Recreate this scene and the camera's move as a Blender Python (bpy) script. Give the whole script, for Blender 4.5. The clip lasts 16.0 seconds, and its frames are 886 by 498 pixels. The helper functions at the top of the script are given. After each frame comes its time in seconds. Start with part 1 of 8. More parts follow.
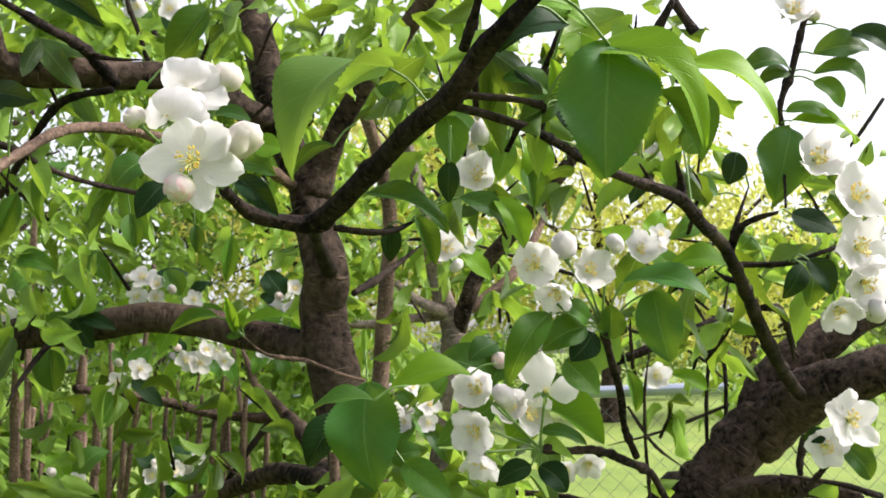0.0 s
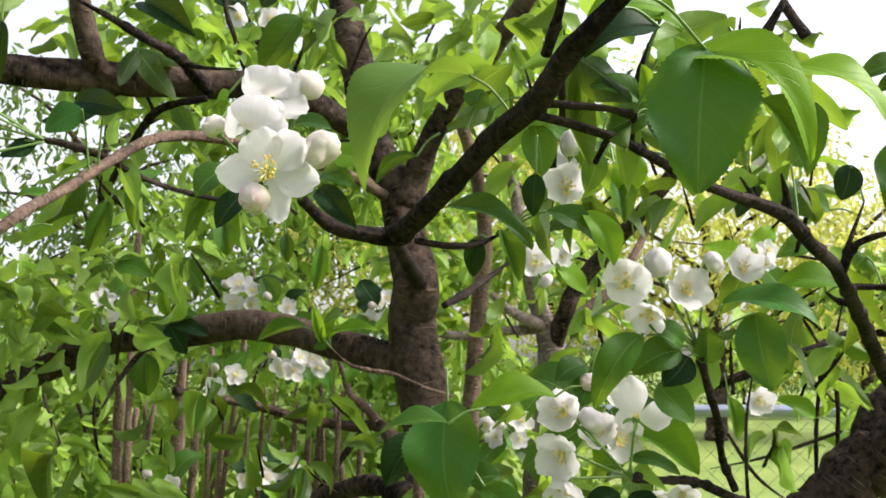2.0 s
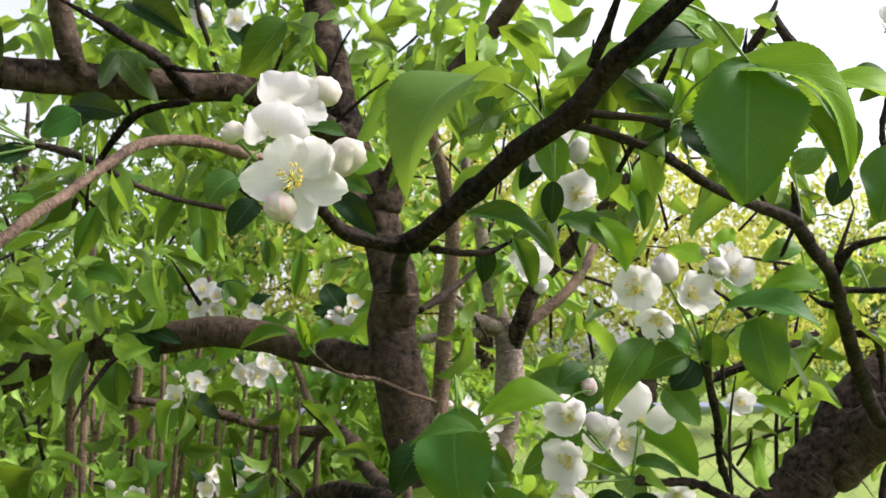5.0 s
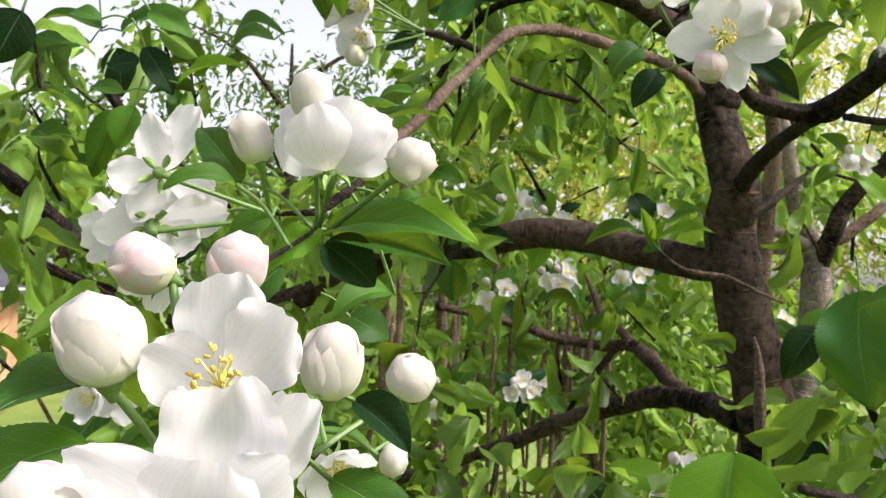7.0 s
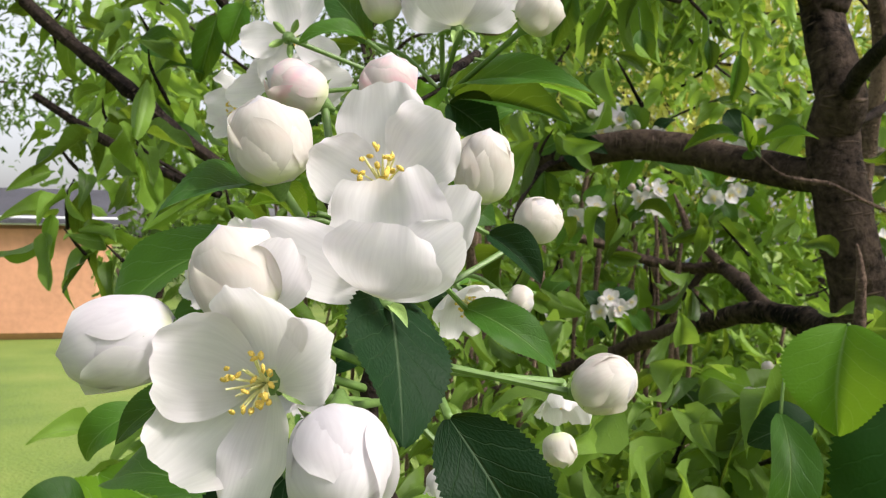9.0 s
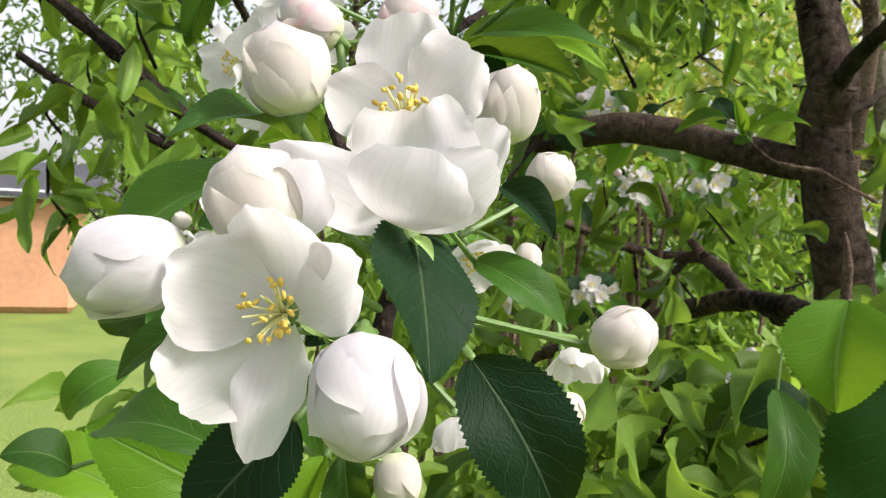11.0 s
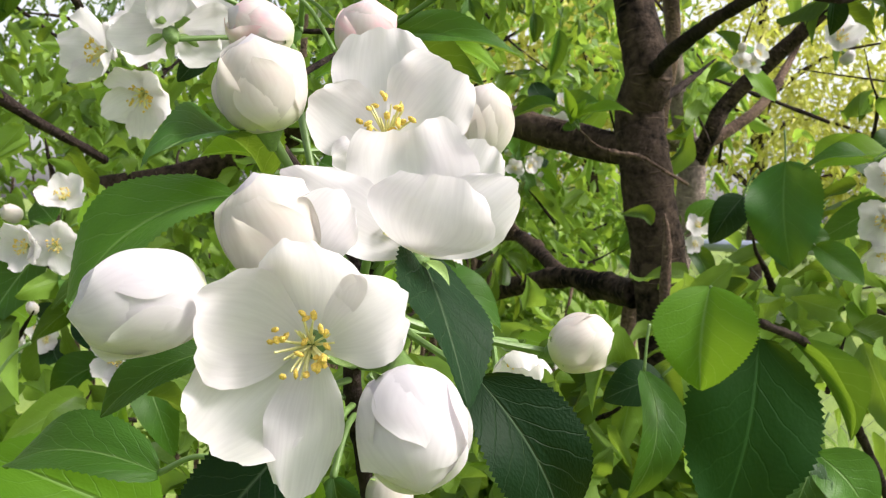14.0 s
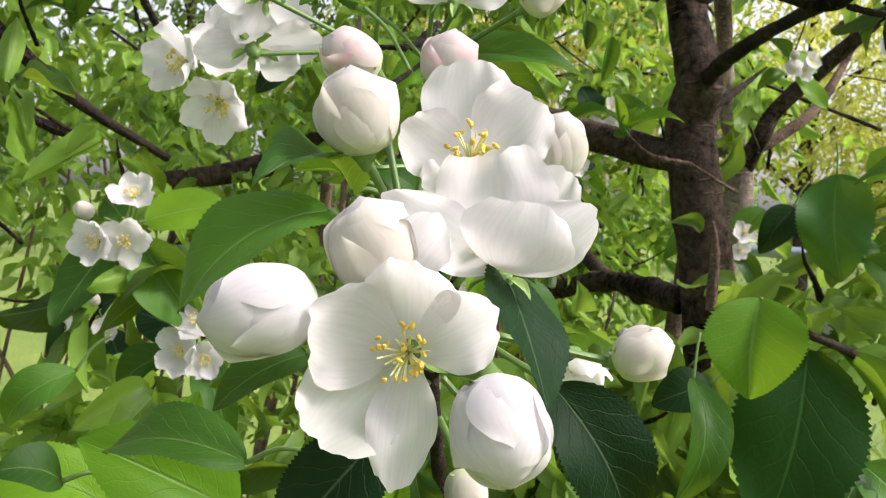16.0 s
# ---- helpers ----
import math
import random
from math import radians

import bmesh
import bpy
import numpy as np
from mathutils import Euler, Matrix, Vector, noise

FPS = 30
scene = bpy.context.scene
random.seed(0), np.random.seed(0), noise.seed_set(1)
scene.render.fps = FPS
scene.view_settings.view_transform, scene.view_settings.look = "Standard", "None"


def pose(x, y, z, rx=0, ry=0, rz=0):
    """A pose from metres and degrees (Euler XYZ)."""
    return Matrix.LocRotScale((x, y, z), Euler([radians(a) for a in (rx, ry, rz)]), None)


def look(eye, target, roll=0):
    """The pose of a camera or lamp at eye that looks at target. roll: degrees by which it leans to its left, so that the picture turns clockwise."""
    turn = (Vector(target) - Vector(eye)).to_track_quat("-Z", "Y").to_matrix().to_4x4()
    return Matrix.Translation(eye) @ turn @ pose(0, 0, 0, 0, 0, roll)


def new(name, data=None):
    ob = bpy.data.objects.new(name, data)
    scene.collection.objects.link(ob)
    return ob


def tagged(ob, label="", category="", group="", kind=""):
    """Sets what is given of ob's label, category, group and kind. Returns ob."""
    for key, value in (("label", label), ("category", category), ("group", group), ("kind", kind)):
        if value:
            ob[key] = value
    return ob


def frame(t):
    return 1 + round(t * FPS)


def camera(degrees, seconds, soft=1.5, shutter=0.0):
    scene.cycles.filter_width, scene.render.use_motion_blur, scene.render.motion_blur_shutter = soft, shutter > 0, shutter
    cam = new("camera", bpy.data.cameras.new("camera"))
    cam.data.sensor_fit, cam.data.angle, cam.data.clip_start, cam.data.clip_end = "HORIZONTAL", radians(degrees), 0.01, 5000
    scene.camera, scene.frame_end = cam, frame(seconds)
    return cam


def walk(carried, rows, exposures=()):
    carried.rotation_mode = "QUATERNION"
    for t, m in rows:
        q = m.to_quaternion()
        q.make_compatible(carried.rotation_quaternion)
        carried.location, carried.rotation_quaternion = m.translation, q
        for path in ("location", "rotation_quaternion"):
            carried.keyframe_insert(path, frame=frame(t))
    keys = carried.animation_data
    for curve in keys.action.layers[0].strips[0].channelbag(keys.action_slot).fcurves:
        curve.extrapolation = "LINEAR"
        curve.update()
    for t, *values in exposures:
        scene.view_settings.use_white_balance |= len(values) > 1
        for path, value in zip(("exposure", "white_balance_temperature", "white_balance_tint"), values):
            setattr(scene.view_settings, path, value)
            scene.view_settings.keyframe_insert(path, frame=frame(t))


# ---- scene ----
cam = camera(50.8, 16.0, soft=1.15)
PATH = [
    (0, (-0.012, 0.041, 1.506), (0.025, 2.027, 1.735), -2.4),
    (0.5, (0.002, 0.055, 1.505), (-0.021, 2.042, 1.731), -1.6),
    (1, (0.012, 0.06, 1.504), (-0.098, 2.043, 1.741), -0.6),
    (1.5, (0.011, 0.074, 1.498), (-0.188, 2.05, 1.732), 0.1),
    (2, (0.0, 0.065, 1.512), (-0.184, 2.04, 1.766), -0.6),
    (2.5, (-0.009, 0.057, 1.518), (-0.083, 2.037, 1.784), -1.5),
    (3, (-0.021, 0.069, 1.519), (-0.035, 2.051, 1.788), -2.2),
    (3.2, (-0.021, 0.073, 1.519), (-0.011, 2.055, 1.787), -2.1),
    (5.3, (-0.068, 0.058, 1.516), (-0.13, 2.041, 1.766), -1.0),
    (5.5, (-0.088, 0.053, 1.512), (-0.218, 2.034, 1.76), -0.7),
    (6, (-0.115, 0.039, 1.502), (-0.386, 2.007, 1.731), -0.6),
    (6.5, (-0.133, 0.048, 1.492), (-0.569, 1.992, 1.67), -0.1),
    (7, (-0.144, 0.055, 1.482), (-0.691, 1.975, 1.602), 0.1),
    (7.5, (-0.147, 0.053, 1.475), (-0.747, 1.959, 1.558), -0.0),
    (8, (-0.151, 0.049, 1.469), (-0.789, 1.944, 1.519), -0.0),
    (8.5, (-0.154, 0.044, 1.461), (-0.829, 1.927, 1.473), 0.4),
    (9, (-0.155, 0.042, 1.455), (-0.863, 1.912, 1.434), 0.7),
    (9.2, (-0.153, 0.041, 1.453), (-0.875, 1.906, 1.421), 1.0),
    (11.3, (-0.169, 0.048, 1.445), (-0.822, 1.938, 1.397), 2.6),
    (11.5, (-0.171, 0.049, 1.445), (-0.804, 1.946, 1.403), 2.3),
    (12, (-0.177, 0.056, 1.447), (-0.719, 1.981, 1.396), 2.9),
    (12.5, (-0.183, 0.061, 1.444), (-0.636, 2.008, 1.363), 2.7),
    (13, (-0.185, 0.055, 1.447), (-0.566, 2.016, 1.357), 2.1),
    (13.5, (-0.196, 0.041, 1.451), (-0.504, 2.015, 1.372), 1.7),
    (14, (-0.201, 0.037, 1.452), (-0.448, 2.02, 1.369), 1.8),
    (14.5, (-0.206, 0.027, 1.453), (-0.413, 2.014, 1.365), 1.5),
    (15, (-0.212, 0.016, 1.451), (-0.414, 2.004, 1.356), 1.4),
    (15.5, (-0.204, 0.015, 1.453), (-0.458, 1.997, 1.36), 1.9),
    (16, (-0.207, 0.02, 1.456), (-0.54, 1.99, 1.365), 3.0),
]
walk(cam, [(t, look(eye, target, roll)) for t, eye, target, roll in PATH], exposures=[(0, 1.27, 6500, 15.5), (5.5, 1.16, 6500, 15), (7, 1.07, 6500, 15), (7.5, 0.78, 6500, 15), (9, 0.75, 6500, 15), (12.5, 1.06, 6500, 15.5), (16, 0.95, 6500, 15.5)])
cam.data.dof.use_dof = True
cam.data.dof.focus_distance, cam.data.dof.aperture_fstop = 0.185, 92.0

# ---- world, sun ----
SUN_ELEVATION, SUN_AZIMUTH = 44.0, 92.0   # degrees above the horizon; from +y towards +x
world = bpy.data.worlds.new("sky")
scene.world = world
world.use_nodes = True
wn = world.node_tree.nodes
sky = wn.new("ShaderNodeTexSky")
sky.sky_type = "NISHITA"
sky.sun_disc = False
sky.sun_elevation, sky.sun_rotation = radians(SUN_ELEVATION), radians(SUN_AZIMUTH)
sky.air_density, sky.dust_density, sky.ozone_density = 1.0, 3.5, 1.0
wn["Background"].inputs["Strength"].default_value = 0.148
haze = wn.new("ShaderNodeHueSaturation")
haze.inputs["Saturation"].default_value = 0.3
world.node_tree.links.new(sky.outputs["Color"], haze.inputs["Color"])
world.node_tree.links.new(haze.outputs["Color"], wn["Background"].inputs["Color"])
sun_data = bpy.data.lights.new("sun", "SUN")
sun_data.energy, sun_data.angle, sun_data.color = 2.7, radians(13.0), (1.0, 0.95, 0.88)
sun = new("sun", sun_data)
ce, se = math.cos(radians(SUN_ELEVATION)), math.sin(radians(SUN_ELEVATION))
sa, ca = math.sin(radians(SUN_AZIMUTH)), math.cos(radians(SUN_AZIMUTH))
sun.matrix_basis = look((10 * sa * ce, 10 * ca * ce, 10 * se), (0, 0, 0))


# ---- materials ----
def material(name):
    m = bpy.data.materials.new(name)
    m.use_nodes = True
    return m, m.node_tree.nodes, m.node_tree.links, m.node_tree.nodes["Principled BSDF"]


def node(nodes, kind, **values):
    n = nodes.new(kind)
    for key, value in values.items():
        n.inputs[key.replace("_", " ")].default_value = value
    return n


def ramp(nodes, links, source, *stops):
    n = nodes.new("ShaderNodeValToRGB")
    while len(n.color_ramp.elements) < len(stops):
        n.color_ramp.elements.new(0.5)
    for e, (at, colour) in zip(n.color_ramp.elements, stops):
        e.position, e.color = at, (*colour, 1)
    links.new(source, n.inputs["Fac"])
    return n.outputs["Color"]


def mixed(nodes, links, a, b, fac, how="MIX"):
    n = nodes.new("ShaderNodeMix")
    n.data_type, n.blend_type = "RGBA", how
    ins = [s for s in n.inputs if s.enabled]
    for socket, value in zip((ins[0], ins[1], ins[2]), (fac, a, b)):
        if isinstance(value, bpy.types.NodeSocket):
            links.new(value, socket)
        else:
            socket.default_value = value if isinstance(value, float) else (*value, 1)
    return [s for s in n.outputs if s.enabled][0]


def maths(nodes, links, how, a, b=0.0, c=0.0):
    n = nodes.new("ShaderNodeMath")
    n.operation = how
    for socket, value in zip(n.inputs, (a, b, c)):
        if isinstance(value, bpy.types.NodeSocket):
            links.new(value, socket)
        else:
            socket.default_value = value
    return n.outputs[0]


def leaf_material(name, dark, light, rough, thin, random_by, pale=(0.26, 0.38, 0.14), gloss=0.16, half=0.55):
    """Leaf blade: midrib and side veins by the blade's own coordinates, mottling, gloss, and light that passes through."""
    m, ns, ls, p = material(name)
    uv = ns.new("ShaderNodeUVMap")
    sep = ns.new("ShaderNodeSeparateXYZ")
    ls.new(uv.outputs["UV"], sep.inputs[0])
    u, v = sep.outputs["X"], sep.outputs["Y"]
    across = maths(ns, ls, "ABSOLUTE", maths(ns, ls, "SUBTRACT", u, 0.5))
    rib = maths(ns, ls, "SUBTRACT", 1.0, maths(ns, ls, "MULTIPLY", across, 42.0))
    rib = maths(ns, ls, "MAXIMUM", rib, 0.0)
    stray = node(ns, "ShaderNodeTexNoise", Scale=4.0, Detail=2.0)
    ls.new(uv.outputs["UV"], stray.inputs["Vector"])
    slant = maths(ns, ls, "SUBTRACT", maths(ns, ls, "MULTIPLY", v, 7.0), maths(ns, ls, "MULTIPLY", maths(ns, ls, "POWER", across, 0.8), 3.8))
    slant = maths(ns, ls, "ADD", slant, maths(ns, ls, "MULTIPLY", stray.outputs["Fac"], 0.9))
    wave = maths(ns, ls, "PINGPONG", slant, 0.5)
    side = maths(ns, ls, "MAXIMUM", maths(ns, ls, "SUBTRACT", 1.0, maths(ns, ls, "MULTIPLY", wave, 17.0)), 0.0)
    side = maths(ns, ls, "MULTIPLY", side, maths(ns, ls, "SUBTRACT", 0.75, across))
    vein = maths(ns, ls, "MINIMUM", maths(ns, ls, "ADD", rib, maths(ns, ls, "MULTIPLY", side, 0.5)), 1.0)
    if random_by == "island":
        rnd = ns.new("ShaderNodeNewGeometry").outputs["Random Per Island"]
    else:
        rnd = ns.new("ShaderNodeObjectInfo").outputs["Random"]
    co = ns.new("ShaderNodeTexCoord")
    blotch = node(ns, "ShaderNodeTexNoise", Scale=60.0, Detail=4.0)
    ls.new(co.outputs["Object"] if random_by == "island" else uv.outputs["UV"], blotch.inputs["Vector"])
    if random_by != "island":
        blotch.inputs["Scale"].default_value = 5.0
    tone = ramp(ns, ls, rnd, (0.0, dark), (half, [0.5 * (a + b) for a, b in zip(dark, light)]), (1.0, light))
    tone = mixed(ns, ls, tone, [0.62 * c for c in dark], maths(ns, ls, "MULTIPLY", blotch.outputs["Fac"], 0.45))
    colour = mixed(ns, ls, tone, pale, maths(ns, ls, "MULTIPLY", vein, 0.5))
    ls.new(colour, p.inputs["Base Color"])
    p.inputs["Roughness"].default_value = rough
    p.inputs["Specular IOR Level"].default_value = gloss
    cell = node(ns, "ShaderNodeTexVoronoi", Scale=38.0)
    ls.new(uv.outputs["UV"], cell.inputs["Vector"])
    height = maths(ns, ls, "SUBTRACT", maths(ns, ls, "MULTIPLY", cell.outputs["Distance"], 0.18), vein)
    bump = node(ns, "ShaderNodeBump", Strength=0.55, Distance=0.001)
    ls.new(height, bump.inputs["Height"])
    ls.new(bump.outputs["Normal"], p.inputs["Normal"])
    through_light = ns.new("ShaderNodeBsdfTranslucent")
    glow = mixed(ns, ls, colour, (0.40, 0.58, 0.03), 0.46)
    ls.new(glow, through_light.inputs["Color"])
    mix = node(ns, "ShaderNodeMixShader", Fac=thin)
    ls.new(p.outputs[0], mix.inputs[1])
    ls.new(through_light.outputs[0], mix.inputs[2])
    ls.new(mix.outputs[0], ns["Material Output"].inputs["Surface"])
    return m


LEAF = leaf_material("apple_leaf", (0.011, 0.052, 0.008), (0.068, 0.185, 0.018), 0.42, 0.30, "object")
# dark green leaf; deep shadow contrast is put into the near-black base colour too
LEAF_DARK = leaf_material("dark_leaf", (0.004, 0.018, 0.006), (0.010, 0.034, 0.010), 0.5, 0.06, "object", (0.11, 0.16, 0.09), 0.06)
LEAF_MID = leaf_material("grown_leaf", (0.018, 0.085, 0.012), (0.045, 0.15, 0.02), 0.45, 0.26, "object", (0.11, 0.22, 0.06))
LEAF_YOUNG = leaf_material("young_leaf", (0.075, 0.20, 0.010), (0.18, 0.34, 0.016), 0.45, 0.42, "object")
# shaded copy of the green leaf: the shade is put into its colour
LEAF_SHADED = leaf_material("shaded_leaf", (0.005, 0.030, 0.004), (0.013, 0.055, 0.008), 0.5, 0.1, "object", (0.03, 0.09, 0.02), 0.06)
# green leaf paled: sheen and light from behind are put into the colour
LEAF_PALE = leaf_material("sheen_leaf", (0.075, 0.15, 0.03), (0.14, 0.23, 0.06), 0.55, 0.42, "object", (0.22, 0.30, 0.12))
FOLIAGE = leaf_material("foliage", (0.007, 0.032, 0.007), (0.34, 0.55, 0.10), 0.38, 0.48, "island", gloss=0.22, half=0.26)
SPUR_LEAF = leaf_material("spur_leaf", (0.004, 0.022, 0.004), (0.24, 0.42, 0.06), 0.38, 0.38, "island", gloss=0.2, half=0.45)
GOLD_FOLIAGE = leaf_material("golden_foliage", (0.50, 0.46, 0.07), (0.90, 0.85, 0.34), 0.6, 0.5, "island")
FAR_FOLIAGE = leaf_material("far_foliage", (0.03, 0.075, 0.02), (0.13, 0.22, 0.05), 0.6, 0.3, "island")


def petal_material(name, blush, deep=(0.70, 0.68, 0.695), clear=(0.77, 0.75, 0.765), foot=0.09):
    m, ns, ls, p = material(name)
    uv = ns.new("ShaderNodeUVMap")
    sep = ns.new("ShaderNodeSeparateXYZ")
    ls.new(uv.outputs["UV"], sep.inputs[0])
    streak = node(ns, "ShaderNodeTexNoise", Scale=3.0, Detail=5.0)
    stretch = ns.new("ShaderNodeMapping")
    stretch.inputs["Scale"].default_value = (9.0, 1.0, 1.0)
    ls.new(uv.outputs["UV"], stretch.inputs["Vector"])
    ls.new(stretch.outputs[0], streak.inputs["Vector"])
    cloud = node(ns, "ShaderNodeTexNoise", Scale=2.2, Detail=2.0)
    ls.new(uv.outputs["UV"], cloud.inputs["Vector"])
    white = ramp(ns, ls, streak.outputs["Fac"], (0.3, deep), (0.7, clear))
    base = mixed(ns, ls, (0.80, 0.84, 0.58), white, ramp(ns, ls, sep.outputs["Y"], (0.0, (0, 0, 0)), (foot, (1, 1, 1))))
    pink = maths(ns, ls, "MULTIPLY", ramp(ns, ls, cloud.outputs["Fac"], (0.42, (0, 0, 0)), (0.68, (1, 1, 1))), blush)
    pink = maths(ns, ls, "MULTIPLY", pink, sep.outputs["Y"])
    colour = mixed(ns, ls, base, (0.86, 0.46, 0.56), pink)
    ls.new(colour, p.inputs["Base Color"])
    p.inputs["Roughness"].default_value = 0.55
    p.inputs["Specular IOR Level"].default_value = 0.3
    p.inputs["Sheen Weight"].default_value = 0.15
    bump = node(ns, "ShaderNodeBump", Strength=0.05, Distance=0.0005)
    ls.new(streak.outputs["Fac"], bump.inputs["Height"])
    ls.new(bump.outputs["Normal"], p.inputs["Normal"])
    through_light = ns.new("ShaderNodeBsdfTranslucent")
    ls.new(colour, through_light.inputs["Color"])
    mix = node(ns, "ShaderNodeMixShader", Fac=0.52)
    ls.new(p.outputs[0], mix.inputs[1])
    ls.new(through_light.outputs[0], mix.inputs[2])
    ls.new(mix.outputs[0], ns["Material Output"].inputs["Surface"])
    return m


PETAL = petal_material("white_petal", 0.06)
PETAL_CREAM = petal_material("bud_petal", 0.12, (0.71, 0.675, 0.615), (0.77, 0.745, 0.695), 0.3)
PETAL_PINK = petal_material("pink_bud_petal", 0.8, (0.71, 0.66, 0.63), (0.77, 0.73, 0.70), 0.3)


def plain(name, colour, rough=0.6, metal=0.0, spread=0.25, scale=40.0, bump=0.2, deep=0.001):
    """A matt surface with mottling at two scales and a fine relief."""
    m, ns, ls, p = material(name)
    co = ns.new("ShaderNodeTexCoord")
    fine = node(ns, "ShaderNodeTexNoise", Scale=scale, Detail=6.0)
    broad = node(ns, "ShaderNodeTexNoise", Scale=scale / 9, Detail=2.0)
    for n in (fine, broad):
        ls.new(co.outputs["Object"], n.inputs["Vector"])
    tone = maths(ns, ls, "MULTIPLY", maths(ns, ls, "ADD", fine.outputs["Fac"], broad.outputs["Fac"]), 0.5)
    low, high = [c * (1 - spread) for c in colour], [min(1, c * (1 + spread)) for c in colour]
    ls.new(ramp(ns, ls, tone, (0.35, low), (0.65, high)), p.inputs["Base Color"])
    p.inputs["Roughness"].default_value, p.inputs["Metallic"].default_value = rough, metal
    b = node(ns, "ShaderNodeBump", Strength=bump, Distance=deep)
    ls.new(fine.outputs["Fac"], b.inputs["Height"])
    ls.new(b.outputs["Normal"], p.inputs["Normal"])
    return m


def bark_material(name, low, high, scale):
    """Smooth young apple bark: grey-brown, cross-wise lenticels, patches and small cracks."""
    m, ns, ls, p = material(name)
    co = ns.new("ShaderNodeTexCoord")
    uv = ns.new("ShaderNodeUVMap")
    fine = node(ns, "ShaderNodeTexNoise", Scale=scale, Detail=8.0, Roughness=0.65)
    broad = node(ns, "ShaderNodeTexNoise", Scale=scale / 12, Detail=3.0)
    for n in (fine, broad):
        ls.new(co.outputs["Object"], n.inputs["Vector"])
    squash = ns.new("ShaderNodeMapping")
    squash.inputs["Scale"].default_value = (4.0, 210.0, 1.0)
    ls.new(uv.outputs["UV"], squash.inputs["Vector"])
    spots = node(ns, "ShaderNodeTexVoronoi", Scale=1.0)
    ls.new(squash.outputs[0], spots.inputs["Vector"])
    dash = ramp(ns, ls, spots.outputs["Distance"], (0.10, (1, 1, 1)), (0.24, (0, 0, 0)))
    tone = maths(ns, ls, "ADD", maths(ns, ls, "MULTIPLY", fine.outputs["Fac"], 0.55), maths(ns, ls, "MULTIPLY", broad.outputs["Fac"], 0.45))
    colour = ramp(ns, ls, tone, (0.40, low), (0.5, [0.5 * (a + b) for a, b in zip(low, high)]), (0.60, high))
    colour = mixed(ns, ls, colour, [min(1, 2.2 * c) for c in high], maths(ns, ls, "MULTIPLY", dash, 0.6))
    ls.new(colour, p.inputs["Base Color"])
    p.inputs["Roughness"].default_value = 0.8
    p.inputs["Specular IOR Level"].default_value = 0.06
    height = maths(ns, ls, "ADD", fine.outputs["Fac"], maths(ns, ls, "MULTIPLY", dash, 0.6))
    b = node(ns, "ShaderNodeBump", Strength=1.0, Distance=0.004)
    ls.new(height, b.inputs["Height"])
    ls.new(b.outputs["Normal"], p.inputs["Normal"])
    return m


BARK = bark_material("apple_bark", (0.005, 0.004, 0.0036), (0.088, 0.063, 0.048), 110.0)
BARK_PALE = bark_material("pale_grey_bark", (0.08, 0.066, 0.058), (0.27, 0.22, 0.185), 110.0)
TWIG = bark_material("twig_bark", (0.006, 0.005, 0.005), (0.05, 0.037, 0.031), 240.0)
TWIG_PALE = bark_material("pale_twig_bark", (0.06, 0.042, 0.034), (0.21, 0.145, 0.11), 240.0)
STALK = plain("green_stalk", (0.10, 0.18, 0.04), 0.5, 0, 0.2, 300, 0.2)
SEPAL = plain("sepal", (0.22, 0.34, 0.09), 0.55, 0, 0.3, 300, 0.3)
ANTHER = plain("anther", (0.82, 0.55, 0.10), 0.7, 0, 0.35, 600, 0.5)
FILAMENT = plain("filament", (0.78, 0.75, 0.36), 0.5, 0, 0.15, 300, 0.1)
STEEL = plain("galvanised_steel", (0.30, 0.34, 0.42), 0.45, 0.6, 0.15, 30, 0.1)
WIRE = plain("fence_wire", (0.12, 0.13, 0.13), 0.6, 0.3, 0.2, 50, 0.1)
BRICK = plain("orange_brick", (0.46, 0.235, 0.13), 0.85, 0, 0.15, 12, 0.3)
SHINGLE = plain("dark_shingle", (0.05, 0.05, 0.06), 0.85, 0, 0.3, 20, 0.4)
WHITE_PAINT = plain("white_paint", (0.75, 0.76, 0.78), 0.5, 0, 0.05, 10, 0.1)


def grass_material():
    m, ns, ls, p = material("lawn")
    co = ns.new("ShaderNodeTexCoord")
    fine = node(ns, "ShaderNodeTexNoise", Scale=34.0, Detail=8.0)
    broad = node(ns, "ShaderNodeTexNoise", Scale=0.9, Detail=5.0)
    for n in (fine, broad):
        ls.new(co.outputs["Object"], n.inputs["Vector"])
    tone = maths(ns, ls, "ADD", maths(ns, ls, "MULTIPLY", fine.outputs["Fac"], 0.4), maths(ns, ls, "MULTIPLY", broad.outputs["Fac"], 0.6))
    ls.new(ramp(ns, ls, tone, (0.3, (0.07, 0.12, 0.02)), (0.5, (0.14, 0.21, 0.028)), (0.68, (0.22, 0.26, 0.055))), p.inputs["Base Color"])
    p.inputs["Roughness"].default_value = 0.9
    b = node(ns, "ShaderNodeBump", Strength=0.8, Distance=0.03)
    ls.new(fine.outputs["Fac"], b.inputs["Height"])
    ls.new(b.outputs["Normal"], p.inputs["Normal"])
    return m


LAWN = grass_material()


# ---- building blocks ----
def mesh_of(name, verts, faces, mat, uvs=None, smooth=True):
    me = bpy.data.meshes.new(name)
    me.from_pydata([tuple(v) for v in verts], [], faces)
    if uvs is not None:
        layer = me.uv_layers.new(name="UVMap")
        flat = np.asarray(uvs, np.float32)[[i for f in faces for i in f]]
        layer.data.foreach_set("uv", flat.ravel())
    if smooth:
        me.polygons.foreach_set("use_smooth", [True] * len(me.polygons))
    me.materials.append(mat)
    return me


